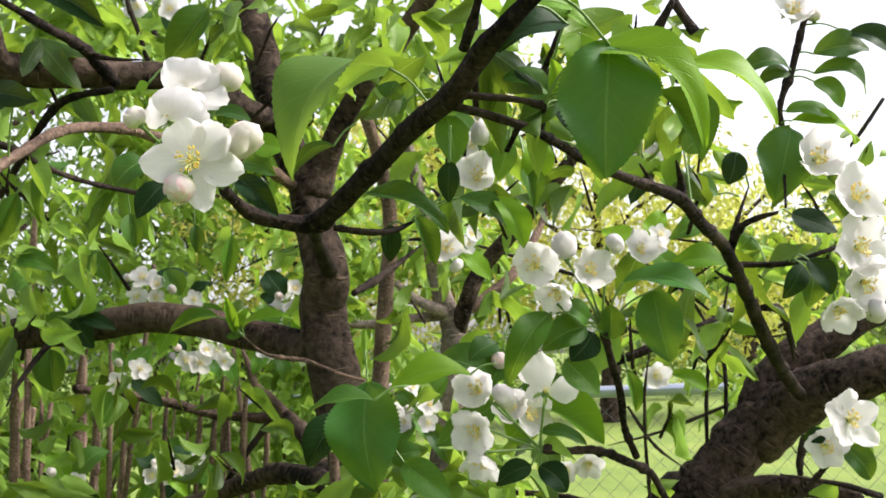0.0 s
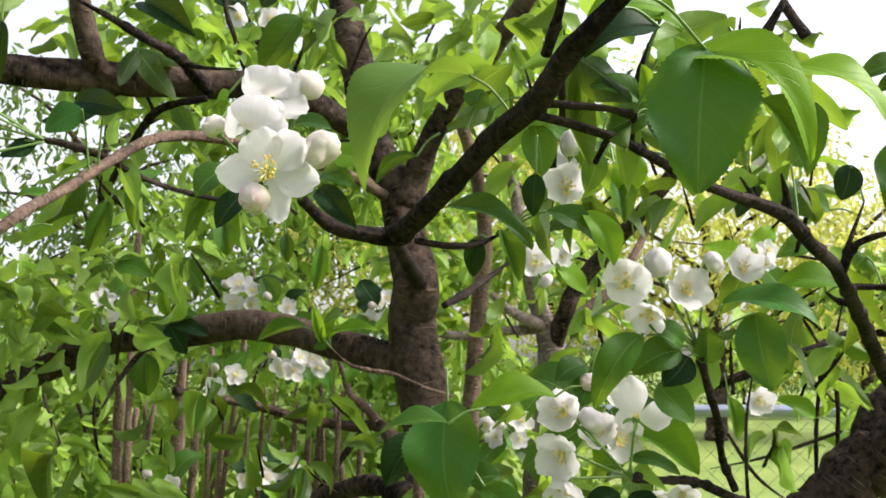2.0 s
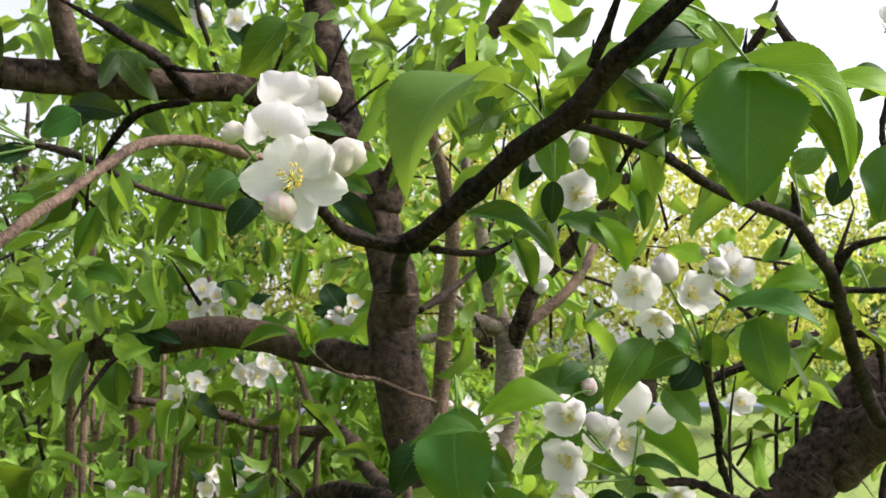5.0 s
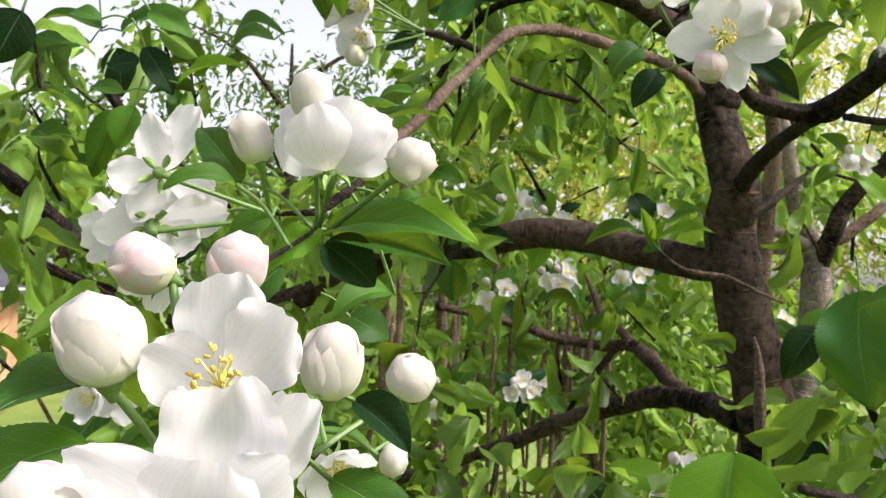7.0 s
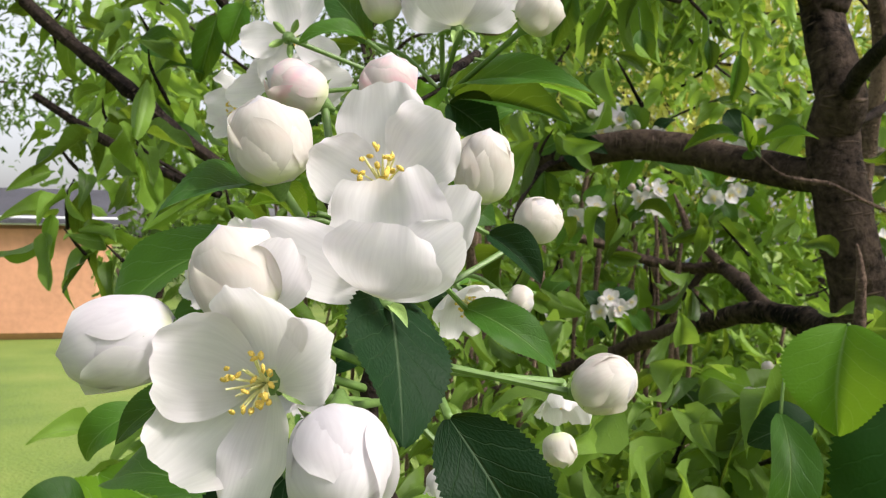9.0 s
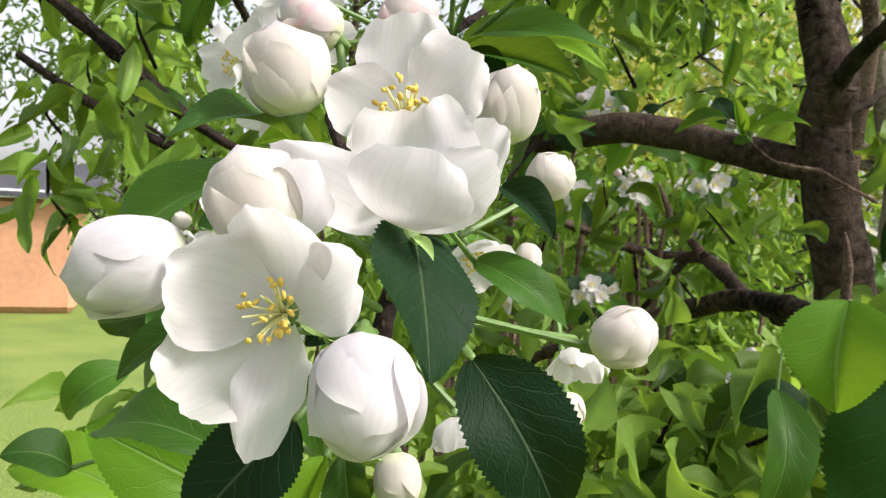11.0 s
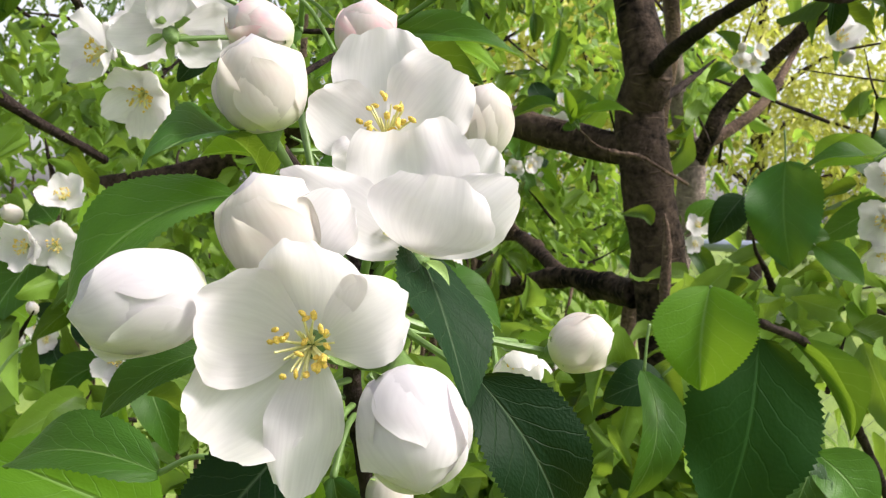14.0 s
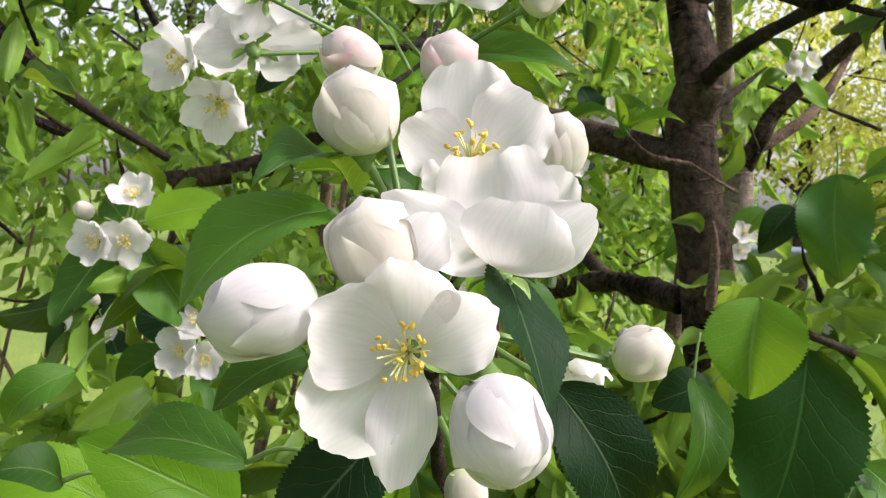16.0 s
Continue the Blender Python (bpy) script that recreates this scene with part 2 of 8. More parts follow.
def part(name, me, parent, m=None, label=""):
    """Links a mesh as one object under a thing or a part; m is its pose within the parent."""
    ob = new(name, me)
    ob.parent = parent
    if m is not None:
        ob.matrix_basis = m
    if label:
        ob["label"] = label
    return ob


def thing(name, place, label, category, group="", kind=""):
    ob = new(name)
    ob.location = place
    ob.empty_display_size = 0.05
    ob["at"] = place
    return tagged(ob, label, category, group, kind)


def inside(parent, p):
    return Vector(p) - Vector(parent["at"])


def smooth_line(points, steps):
    """Catmull-Rom through the points, all their columns alike."""
    p = np.array([2 * np.array(points[0]) - points[1], *points, 2 * np.array(points[-1]) - points[-2]], float)
    out = []
    for i in range(1, len(p) - 2):
        a, b, c, d = p[i - 1 : i + 3]
        for t in np.linspace(0, 1, steps, endpoint=False):
            out.append(0.5 * (2 * b + (c - a) * t + (2 * a - 5 * b + 4 * c - d) * t * t + (3 * b - a - 3 * c + d) * t**3))
    return np.array([*out, p[-2]])


def tube_data(points, sides=10, steps=6, rough=0.06, seed=1, cap=True):
    """A tapering, slightly knotty tube along rows of x, y, z, radius."""
    span = np.linalg.norm(np.diff(np.array(points)[:, :3], axis=0), axis=1).mean()
    thick = max(1e-4, float(np.mean([p[3] for p in points])))
    if rough > 0.045:
        steps = int(min(18, max(steps, span / thick * 1.3)))
    line = smooth_line(points, steps)
    c, r = line[:, :3], np.maximum(line[:, 3], 1e-4)
    way = np.gradient(c, axis=0)
    way /= np.linalg.norm(way, axis=1)[:, None] + 1e-12
    side = np.cross(way[0], (0.3, 0.2, 0.93))
    side /= np.linalg.norm(side)
    rng = np.random.default_rng(seed)
    verts, uvs, far, faces = [], [], 0.0, []
    phase = rng.uniform(0, 6.28, 4)
    total = np.linalg.norm(np.diff(c, axis=0), axis=1).sum()
    knots = [(rng.uniform(0, total), rng.uniform(0, 6.28), rng.uniform(1.6, 4.5) * rough * (0.3 if thick > 0.012 else 1.0)) for _ in range(int(min(40, total / thick / 5)))] if rough > 0.045 else []
    for i in range(len(c)):
        side = side - (side @ way[i]) * way[i]
        side /= np.linalg.norm(side)
        up = np.cross(way[i], side)
        far += np.linalg.norm(c[i] - c[i - 1]) if i else 0
        for k in range(sides + 1):
            a = 2 * math.pi * k / sides
            bulge = 1 + rough * (math.sin(3 * a + phase[0] + far * 31) * 0.5 + math.sin(far * 87 + phase[1] + a) * 0.6 + math.sin(far * 190 + phase[2] - 2 * a) * 0.4)
            bulge += sum(h * math.exp(-((far - at) / (0.9 * r[i])) ** 2) * (0.35 + 0.65 * max(0, math.cos(a - way_a))) for at, way_a, h in knots if abs(far - at) < 3 * r[i])
            verts.append(c[i] + r[i] * bulge * (math.cos(a) * side + math.sin(a) * up))
            uvs.append((k / sides, far))
    n = sides + 1
    for i in range(len(c) - 1):
        for k in range(sides):
            faces.append((i * n + k, i * n + k + 1, (i + 1) * n + k + 1, (i + 1) * n + k))
    if cap:
        verts += [c[0], c[-1] + way[-1] * r[-1] * 0.6]
        uvs += [(0.5, 0), (0.5, far)]
        a, b = len(verts) - 2, len(verts) - 1
        faces += [(a, k + 1, k) for k in range(sides)] + [(b, (len(c) - 1) * n + k, (len(c) - 1) * n + k + 1) for k in range(sides)]
    return verts, faces, uvs


def branch(tree, name, points, mat=None, rough=0.06, sides=10, label=""):
    origin = Vector(tree["at"])
    rows = [(x - origin.x, y - origin.y, z - origin.z, r) for x, y, z, r in points]
    if name == "twig" and rows[-1][3] < 0.9 * rows[0][3]:
        rows[-1] = (*rows[-1][:3], 0.45 * rows[-1][3])
    v, f, uv = tube_data(rows, sides, 6, rough, len(bpy.data.meshes))
    return part(name, mesh_of(name, v, f, mat or BARK, uv), tree, None, label)


def outline(v, blunt=0.8):
    """Half width of an apple leaf along its length, 1 at its widest."""
    return (math.sin(math.pi * v**blunt) ** 0.66) * (1 - 0.16 * v**3) * (1 if v < 0.9 else 1 - 0.35 * ((v - 0.9) / 0.1) ** 2)


def leaf_data(seed, rows, half, arch, fold, wave, teeth, tipped=0.12):
    """A leaf 1 long on y and 1 wide on x, with its face up z: arched, folded along the midrib, waved and toothed."""
    rng = np.random.default_rng(seed)
    phase, twist, lean = rng.uniform(0, 6.28), rng.uniform(-0.25, 0.25), rng.uniform(-0.07, 0.07)
    verts, uvs, faces = [], [], []
    n = 2 * half + 1
    for i in range(rows + 1):
        v = i / rows
        w = max(0.5 * outline(min(v * 0.985 + 0.006, 0.999)), 0.006)
        tooth = teeth * (0.05 if i % 2 else -0.015)
        for k in range(-half, half + 1):
            s = k / half
            x = s * w * (1 + (tooth if abs(k) == half else 0) * (1.0 if 0.06 < v < 0.97 else 0))
            z = arch * 4 * v * (1 - v) + fold * abs(s) * w - 0.25 * fold * s * s * w
            z += wave * 0.05 * math.sin(9 * v + phase + 2 * s) * abs(s) ** 1.5 + twist * x * v
            z += -0.35 * abs(arch) * max(0, v - 0.75) ** 1.2
            verts.append((x + lean * math.sin(math.pi * v), v, z))
            uvs.append((0.5 + 0.5 * s, v))
    for i in range(rows):
        for k in range(n - 1):
            faces.append((i * n + k, i * n + k + 1, (i + 1) * n + k + 1, (i + 1) * n + k))
    return verts, faces, uvs


LEAF_SHAPES = {
    "flat": dict(arch=0.03, fold=0.12, wave=0.6), "arched": dict(arch=0.16, fold=0.25, wave=0.6),
    "bent": dict(arch=0.3, fold=0.3, wave=0.5), "folded": dict(arch=0.08, fold=0.75, wave=0.4),
    "wavy": dict(arch=0.08, fold=0.2, wave=1.5), "cupped": dict(arch=-0.12, fold=0.4, wave=0.7),
    "curled": dict(arch=0.22, fold=-0.35, wave=0.8),
}
_leaf_meshes, _leaf_turn = {}, [0]


def leaf_mesh(shape, mat, fine):
    _leaf_turn[0] += 1
    key = (shape, mat.name, fine, _leaf_turn[0] % 3)
    if key not in _leaf_meshes:
        rows, half = (56, 4) if fine else (14, 2)
        v, f, uv = leaf_data(len(_leaf_meshes) + 3, rows, half, teeth=1.0 if fine else 0.0, **LEAF_SHAPES[shape])
        _leaf_meshes[key] = mesh_of("leaf", v, f, mat, uv)
    return _leaf_meshes[key]


def frame_axes(y, z):
    y = Vector(y).normalized()
    z = Vector(z)
    z = (z - z.dot(y) * y)
    z = z.normalized() if z.length > 1e-6 else y.orthogonal().normalized()
    return Matrix((y.cross(z), y, z)).transposed()


def leaf(tree, base, tip, width, face, shape="arched", mat=None, fine=False, label=""):
    base, tip = Vector(base), Vector(tip)
    turn = frame_axes(tip - base, face)
    length = (tip - base).length
    m = Matrix.Translation(inside(tree, base)) @ turn.to_4x4() @ Matrix.Diagonal((width, length, length, 1))
    return part("leaf", leaf_mesh(shape, mat or LEAF, fine), tree, m, label)


# petals and flowers: 1 long, base at the origin, face up z
def petal_data(seed, cup, curl, ruffle, rows=24, half=9, wide=0.9):
    """A broad, blunt apple petal on a narrow claw, hollowed like a spoon, its rim uneven."""
    rng = np.random.default_rng(seed)
    ph = rng.uniform(0, 6.28, 5)
    verts, uvs, faces = [], [], []
    n = 2 * half + 1
    for i in range(rows + 1):
        v = math.sin(0.5 * math.pi * i / rows) ** 1.15
        q = max(0.0, (v - 0.52) / 0.48)
        grow = 0.12 + 0.88 * math.sin(0.5 * math.pi * min(1, v / 0.56)) ** 0.9
        w = 0.5 * wide * grow * math.sqrt(1 - 0.5 * q * q)
        for k in range(-half, half + 1):
            s = k / half
            x = s * w * (1 + 0.035 * math.sin(5 * v + ph[0]) + 0.03 * v * math.sin(13 * v + 2.2 * s + ph[1]) + 0.012 * v * math.sin(31 * v + ph[2]))
            y = min(v, 0.52) + 0.48 * q * math.sqrt(1 - 0.5 * s * s) + (0.028 * math.sin(3.2 * s + ph[1]) + 0.014 * math.sin(9 * s + ph[0]) + 0.008 * math.sin(17 * s + ph[4])) * v**3
            z = cup * (0.95 * (s * w) ** 2 * (0.4 + 0.6 * v) - 0.5 * v * (1 - v)) + curl * v**3
            z += ruffle * (0.05 * math.sin(3.6 * s + ph[2] + 2 * v) * v**2.5 + 0.02 * math.sin(7 * s + 4 * v + ph[0]) * v**5 + 0.02 * abs(s) ** 3 * math.sin(16 * v + ph[3] + 2 * s))
            verts.append((x, y, z))
            uvs.append((0.5 + 0.5 * s, v))
    for i in range(rows):
        for k in range(n - 1):
            faces.append((i * n + k, i * n + k + 1, (i + 1) * n + k + 1, (i + 1) * n + k))
    return verts, faces, uvs


PETALS = [mesh_of("petal", *petal_data(s, c, k, r)[:2], PETAL, petal_data(s, c, k, r)[2]) for s, c, k, r in
          ((1, 0.7, 0.03, 0.9), (2, 0.9, 0.08, 1.1), (3, 0.5, -0.05, 1.2), (4, 1.0, 0.14, 0.8), (5, 0.7, 0.02, 1.4))]


def stamens_mesh(seed, count=22, tall=0.36, spread=0.38):
    rng = np.random.default_rng(seed)
    verts, faces = [], []
    for i in range(count):
        a, s = rng.uniform(0, 6.28), spread * math.sqrt(rng.uniform(0.02, 1))
        h = tall * rng.uniform(0.72, 1.08)
        tip = np.array((math.cos(a) * s * 0.8, math.sin(a) * s * 0.8, h))
        mid = tip * (0.42, 0.42, 0.5)
        v, f, _ = tube_data([(mid[0] * 0.15, mid[1] * 0.15, 0, 0.016), (*mid, 0.014), (*tip, 0.011)], 4, 2, 0, seed + i, False)
        o = len(verts)
        verts += v
        faces += [tuple(q + o for q in g) for g in f]
    return mesh_of("stamen_tuft", verts, faces, FILAMENT), rng


def anthers_mesh(seed, count=22, tall=0.36, spread=0.38):
    rng = np.random.default_rng(seed)
    verts, faces = [], []
    for i in range(count):
        a, s = rng.uniform(0, 6.28), spread * math.sqrt(rng.uniform(0.02, 1))
        h = tall * rng.uniform(0.72, 1.08)
        c = np.array((math.cos(a) * s * 0.8, math.sin(a) * s * 0.8, h))
        b = bmesh.new()
        bmesh.ops.create_icosphere(b, subdivisions=1, radius=0.036)
        o = len(verts)
        t = Euler((rng.uniform(0, 3), rng.uniform(0, 3), 0)).to_matrix()
        verts += [c + np.array(t @ Vector((q.co.x, q.co.y * 0.7, q.co.z * 1.5))) for q in b.verts]
        faces += [tuple(q.index + o for q in g.verts) for g in b.faces]
        b.free()
    return mesh_of("anther_tuft", verts, faces, ANTHER)


STAMENS = [(stamens_mesh(s)[0], anthers_mesh(s)) for s in (11, 12, 13)]


def sepal_mesh():
    v, f, uv = leaf_data(77, 8, 2, arch=0.1, fold=0.4, wave=0.3, teeth=0)
    return mesh_of("sepal", v, f, SEPAL, uv)


SEPAL_MESH = sepal_mesh()
_v, _f, _uv = tube_data([(0, 0, -0.30, 0.055), (0, 0, -0.2, 0.10), (0, 0, -0.08, 0.12), (0, 0, 0.0, 0.10), (0, 0, 0.03, 0.05)], 10, 3, 0.02, 5)
CALYX = mesh_of("calyx_cup", _v, _f, STALK, _uv)


def face_axes(z, up):
    """A turn whose z looks along z, with y as near up as may be."""
    z, up = Vector(z).normalized(), Vector(up)
    y = up - up.dot(z) * z
    y = y.normalized() if y.length > 0.05 else z.orthogonal().normalized()
    return Matrix((y.cross(z), y, z)).transposed()


def blossom(tree, centre, face, size, opened=0.85, spin=0.0, seed=0, up=(0, 0, 1), lean=None, detail=True):
    """An apple blossom of the given span: a calyx cup with five petals, stamens and sepals. opened: 0 closed, 1 flat."""
    rng = random.Random(seed)
    turn = face_axes(face, up)
    m = Matrix.Translation(inside(tree, centre)) @ turn.to_4x4() @ Matrix.Rotation(radians(spin), 4, "Z") @ Matrix.Scale(size * 0.53, 4)
    ob = part("blossom", CALYX, tree, m)
    for i in range(5):
        a = 72 * i + rng.uniform(-9, 9)
        rise = (1 - (lean[i] if lean else opened)) * 88 + rng.uniform(-6, 6)
        pm = Matrix.Rotation(radians(a), 4, "Z") @ Matrix.Translation((0, 0.06, 0.012 * (i % 3))) @ Matrix.Rotation(radians(rise), 4, "X")
        pm = pm @ Matrix.Rotation(radians(rng.uniform(-8, 8)), 4, "Y") @ Matrix.Scale(rng.uniform(0.92, 1.04), 4)
        part("petal", PETALS[rng.randrange(5)], ob, pm)
    if detail:
        fil, ant = STAMENS[seed % 3]
        part("stamen_tuft", fil, ob)
        part("anther_tuft", ant, ob)
        for i in range(5):
            sm = Matrix.Rotation(radians(72 * i + 36), 4, "Z") @ Matrix.Translation((0, 0.08, -0.05)) @ Matrix.Rotation(radians(-25), 4, "X") @ Matrix.Diagonal((0.13, 0.34, 0.34, 1))
            part("sepal", SEPAL_MESH, ob, sm)
    return ob


def bud_petal_mesh(mat, seed, radius=1.0):
    """One petal wrapped round a bud that stands on z, 1 high: its free edge stands off, its rim is lobed and stays a little open."""
    rng = np.random.default_rng(seed)
    verts, uvs, faces = [], [], []
    rows, cols = 16, 16
    ph = rng.uniform(0, 6.28)
    for i in range(rows + 1):
        v = (i / rows) ** 0.9
        for k in range(cols + 1):
            s = 2 * k / cols - 1
            hh = (0.02 + 0.97 * v) * (1 - 0.20 * s * s - 0.025 * math.sin(6 * s + ph) - 0.02 * math.exp(-(s / 0.15) ** 2) * v)
            prof = max(0.05, 1 - abs(2 * hh**0.92 - 1) ** 2.3) ** 0.46
            a = s * math.radians(70 + 38 * math.sin(math.pi * min(1, v * 0.9)))
            r = 0.46 * radius * max(prof, 0.30 * v**4) * (1 + 0.085 * (s + 1) * v * v + 0.02 * math.sin(3 * s + ph + 4 * v) * v) + 0.02 * v**8 * (1 + math.sin(4 * s + ph))
            verts.append((r * math.sin(a), -r * math.cos(a), hh))
            uvs.append((0.5 + 0.5 * s, v))
    n = cols + 1
    for i in range(rows):
        for k in range(cols):
            faces.append((i * n + k, i * n + k + 1, (i + 1) * n + k + 1, (i + 1) * n + k))
    return mesh_of("bud_petal", verts, faces, mat, uvs)


def bud_core_mesh(mat):
    rows = [(0, 0, 0.93 * i / 10 + 0.02, 0.42 * math.sqrt(max(0.02, 1 - (2 * (0.02 + 0.93 * i / 10) ** 0.86 - 1) ** 2)) ** 0.86) for i in range(11)]
    v, f, uv = tube_data(rows, 14, 1, 0.03, 9)
    return mesh_of("inner_petal", v, f, mat, [(0.5, 0.5)] * len(v))


BUD_CORE = bud_core_mesh(PETAL)
BUD_PETALS = {mat.name: [bud_petal_mesh(mat, s, 0.97 + 0.022 * s) for s in range(3)] for mat in (PETAL, PETAL_CREAM, PETAL_PINK)}


def bud(tree, base, tip, width, mat=None, seed=0, loose=0.0):
    """A balloon-stage bud: five petals wrapped over one another, on a calyx with sepals."""
    rng = random.Random(seed)
    base, tip = Vector(base), Vector(tip)
    long = (tip - base).length
    z = (tip - base).normalized()
    turn = frame_axes(z.orthogonal(), z)
    m = Matrix.Translation(inside(tree, base)) @ turn.to_4x4() @ Matrix.Rotation(rng.uniform(0, 6.28), 4, "Z") @ Matrix.Diagonal((width, width, long, 1))
    ob = part("flower_bud", CALYX_SMALL, tree, m)
    part("inner_petal", BUD_CORE, ob)
    wraps = BUD_PETALS[(mat or PETAL_CREAM).name]
    for i in range(5):
        tiltm = Matrix.Rotation(radians(-loose * rng.uniform(3, 9)), 4, "X")
        part("petal", wraps[i % 3], ob, Matrix.Rotation(radians(144 * i + rng.uniform(-12, 12)), 4, "Z") @ tiltm @ Matrix.Diagonal((1 + 0.012 * i, 1 + 0.012 * i, 1.04 - 0.035 * i, 1)))
    for i in range(5):
        sm = Matrix.Rotation(radians(72 * i), 4, "Z") @ Matrix.Translation((0, 0.10, 0.0)) @ Matrix.Rotation(radians(rng.uniform(10, 62)), 4, "X") @ Matrix.Diagonal((0.16, 0.40, 0.40, 1))
        part("sepal", SEPAL_MESH, ob, sm)
    return ob


_v, _f, _uv = tube_data([(0, 0, -0.20, 0.04), (0, 0, -0.12, 0.08), (0, 0, -0.03, 0.13), (0, 0, 0.05, 0.18)], 10, 3, 0.02, 6)
CALYX_SMALL = mesh_of("calyx", _v, _f, STALK, _uv)


def stalk(tree, a, b, r=0.0009, sag=0.0, mat=None):
    a, b = Vector(a), Vector(b)
    mid = (a + b) / 2 + Vector((0, 0, -sag))
    return branch(tree, "stalk", [(*a, r * 1.15), (*mid, r), (*b, r * 1.2)], mat or STALK, 0.04, 7)


def spur(tree, place, face, seed, flowers=4, buds=2, leaves=5, span=0.036, reach=0.03):
    """A flowering spur: a short woody knob with stalks, blossoms, buds and a rosette of leaves."""
    rng = random.Random(seed)
    place, face = Vector(place), Vector(face).normalized()
    side = face.orthogonal().normalized()
    other = face.cross(side)
    for i in range(flowers + buds):
        a = 6.28 * i / max(1, flowers + buds) + rng.uniform(-0.5, 0.5)
        out = (face * rng.uniform(0.5, 1.0) + (side * math.cos(a) + other * math.sin(a)) * rng.uniform(0.35, 1.0)).normalized()
        at = place + out * reach * rng.uniform(0.75, 1.25)
        stalk(tree, place, at - out * 0.006, 0.0008)
        if i < flowers:
            look_at = (out + face * 0.7 + Vector((0, 0, 0.25))).normalized()
            blossom(tree, at, look_at, span * rng.uniform(0.85, 1.1), rng.uniform(0.6, 0.95), rng.uniform(0, 72), seed * 7 + i)
        else:
            bud(tree, at, at + out * span * 0.42, span * 0.36, PETAL_CREAM if rng.random() < 0.7 else PETAL_PINK, seed * 5 + i)
    for i in range(leaves):
        a = 6.28 * i / leaves + rng.uniform(-0.4, 0.4)
        out = (side * math.cos(a) + other * math.sin(a) + face * rng.uniform(-0.5, 0.5)).normalized()
        long = rng.uniform(0.035, 0.065)
        base = place + out * 0.012
        stalk(tree, place, base, 0.0007)
        leaf(tree, base, base + out * long + Vector((0, 0, -0.2 * long)), long * rng.uniform(0.5, 0.68), face + Vector((0, 0, 0.5)),
             rng.choice(("arched", "bent", "folded", "wavy", "flat")), rng.choice((LEAF, LEAF, LEAF_DARK, LEAF_YOUNG)))


def foliage(name, parent, rng, spots, size, mat, per=6, rows=6, spread=0.07, label=""):
    """Many small rosettes of bent leaves in one mesh."""
    proto = []
    for s in range(6):
        v, f, uv = leaf_data(200 + s, rows, 2 if rows > 3 else 1, arch=rng.uniform(-0.12, 0.34), fold=rng.uniform(0.0, 1.0), wave=rng.uniform(0.6, 2.0), teeth=0)
        proto.append((np.array(v), np.array(f), np.array(uv)))
    V, F, U, o = [], [], [], 0
    origin = np.array(parent["at"])
    for spot in spots:
        axis = rng.normal(0, 1, 3) + (0, 0, 0.6)
        for _ in range(per):
            out = rng.normal(0, 1, 3)
            out[2] = out[2] * 0.6 - 0.35
            out /= np.linalg.norm(out)
            long = size * rng.uniform(0.55, 1.25)
            face = axis * 0.6 + rng.normal(0, 0.7, 3)
            face -= (face @ out) * out
            face /= np.linalg.norm(face) + 1e-9
            x = np.cross(out, face)
            v, f, uv = proto[rng.integers(6)]
            base = spot + out * rng.uniform(0, spread) + rng.normal(0, spread * 0.3, 3)
            V.append(base + v[:, :1] * x * long * rng.uniform(0.38, 0.54) + v[:, 1:2] * (out - (0, 0, 0.22)) * long - v[:, 1:2] ** 2 * np.array((0, 0, 0.18)) * long + v[:, 2:] * face * long - origin)
            F.append(f + o)
            U.append(uv)
            o += len(v)
    V, F, U = np.concatenate(V), np.concatenate(F), np.concatenate(U)
    me = bpy.data.meshes.new(name)
    me.from_pydata(V.tolist(), [], F.tolist())
    me.uv_layers.new(name="UVMap").data.foreach_set("uv", U[F.ravel()].astype(np.float32).ravel())
    me.polygons.foreach_set("use_smooth", [True] * len(me.polygons))
    me.materials.append(mat)
    return tagged(part(name, me, parent, None, label), kind="stuff")


def blossom_of(tree, centre, face, size, petals, seed=0, up=(0, 0, 1), stamen=1.0):
    """A blossom whose petals are laid one by one: each is base, tip, width, face and the kind of petal."""
    turn = face_axes(face, up)
    m = Matrix.Translation(inside(tree, centre)) @ turn.to_4x4() @ Matrix.Scale(size * 0.53, 4)
    back = m.inverted()
    ob = part("blossom", CALYX, tree, m)
    for base, tip, width, pface, kind in petals:
        base, tip = inside(tree, base), inside(tree, tip)
        long = (tip - base).length
        pm = Matrix.Translation(base) @ frame_axes(tip - base, pface).to_4x4() @ Matrix.Diagonal((width / 0.82, long, long, 1))
        part("petal", PETALS[kind], ob, back @ pm)
    fil, ant = STAMENS[seed % 3]
    part("stamen_tuft", fil, ob, Matrix.Scale(stamen, 4))
    part("anther_tuft", ant, ob, Matrix.Scale(stamen, 4))
    for i in range(5):
        sm = Matrix.Rotation(radians(72 * i + 30), 4, "Z") @ Matrix.Translation((0, 0.08, -0.07)) @ Matrix.Rotation(radians(-30), 4, "X") @ Matrix.Diagonal((0.13, 0.34, 0.34, 1))
        part("sepal", SEPAL_MESH, ob, sm)
    return ob


def spur_leaves(tree, seed, spots):
    """Rosettes of leaves at the ends of short spurs, each with its stub of wood."""
    rng = np.random.default_rng(seed)
    foliage("foliage", tree, rng, [np.array(p) for p in spots], 0.043, SPUR_LEAF, 6, 9, 0.026)
    for x, y, z in spots:
        a = rng.normal(0, 0.025, 3)
        branch(tree, "twig", [(x + a[0], y + abs(a[1]) + 0.02, z - 0.04, 0.0017), (x + 0.4 * a[0], y + 0.01, z - 0.015, 0.0014), (x, y, z, 0.001)], TWIG, 0.12, 6)


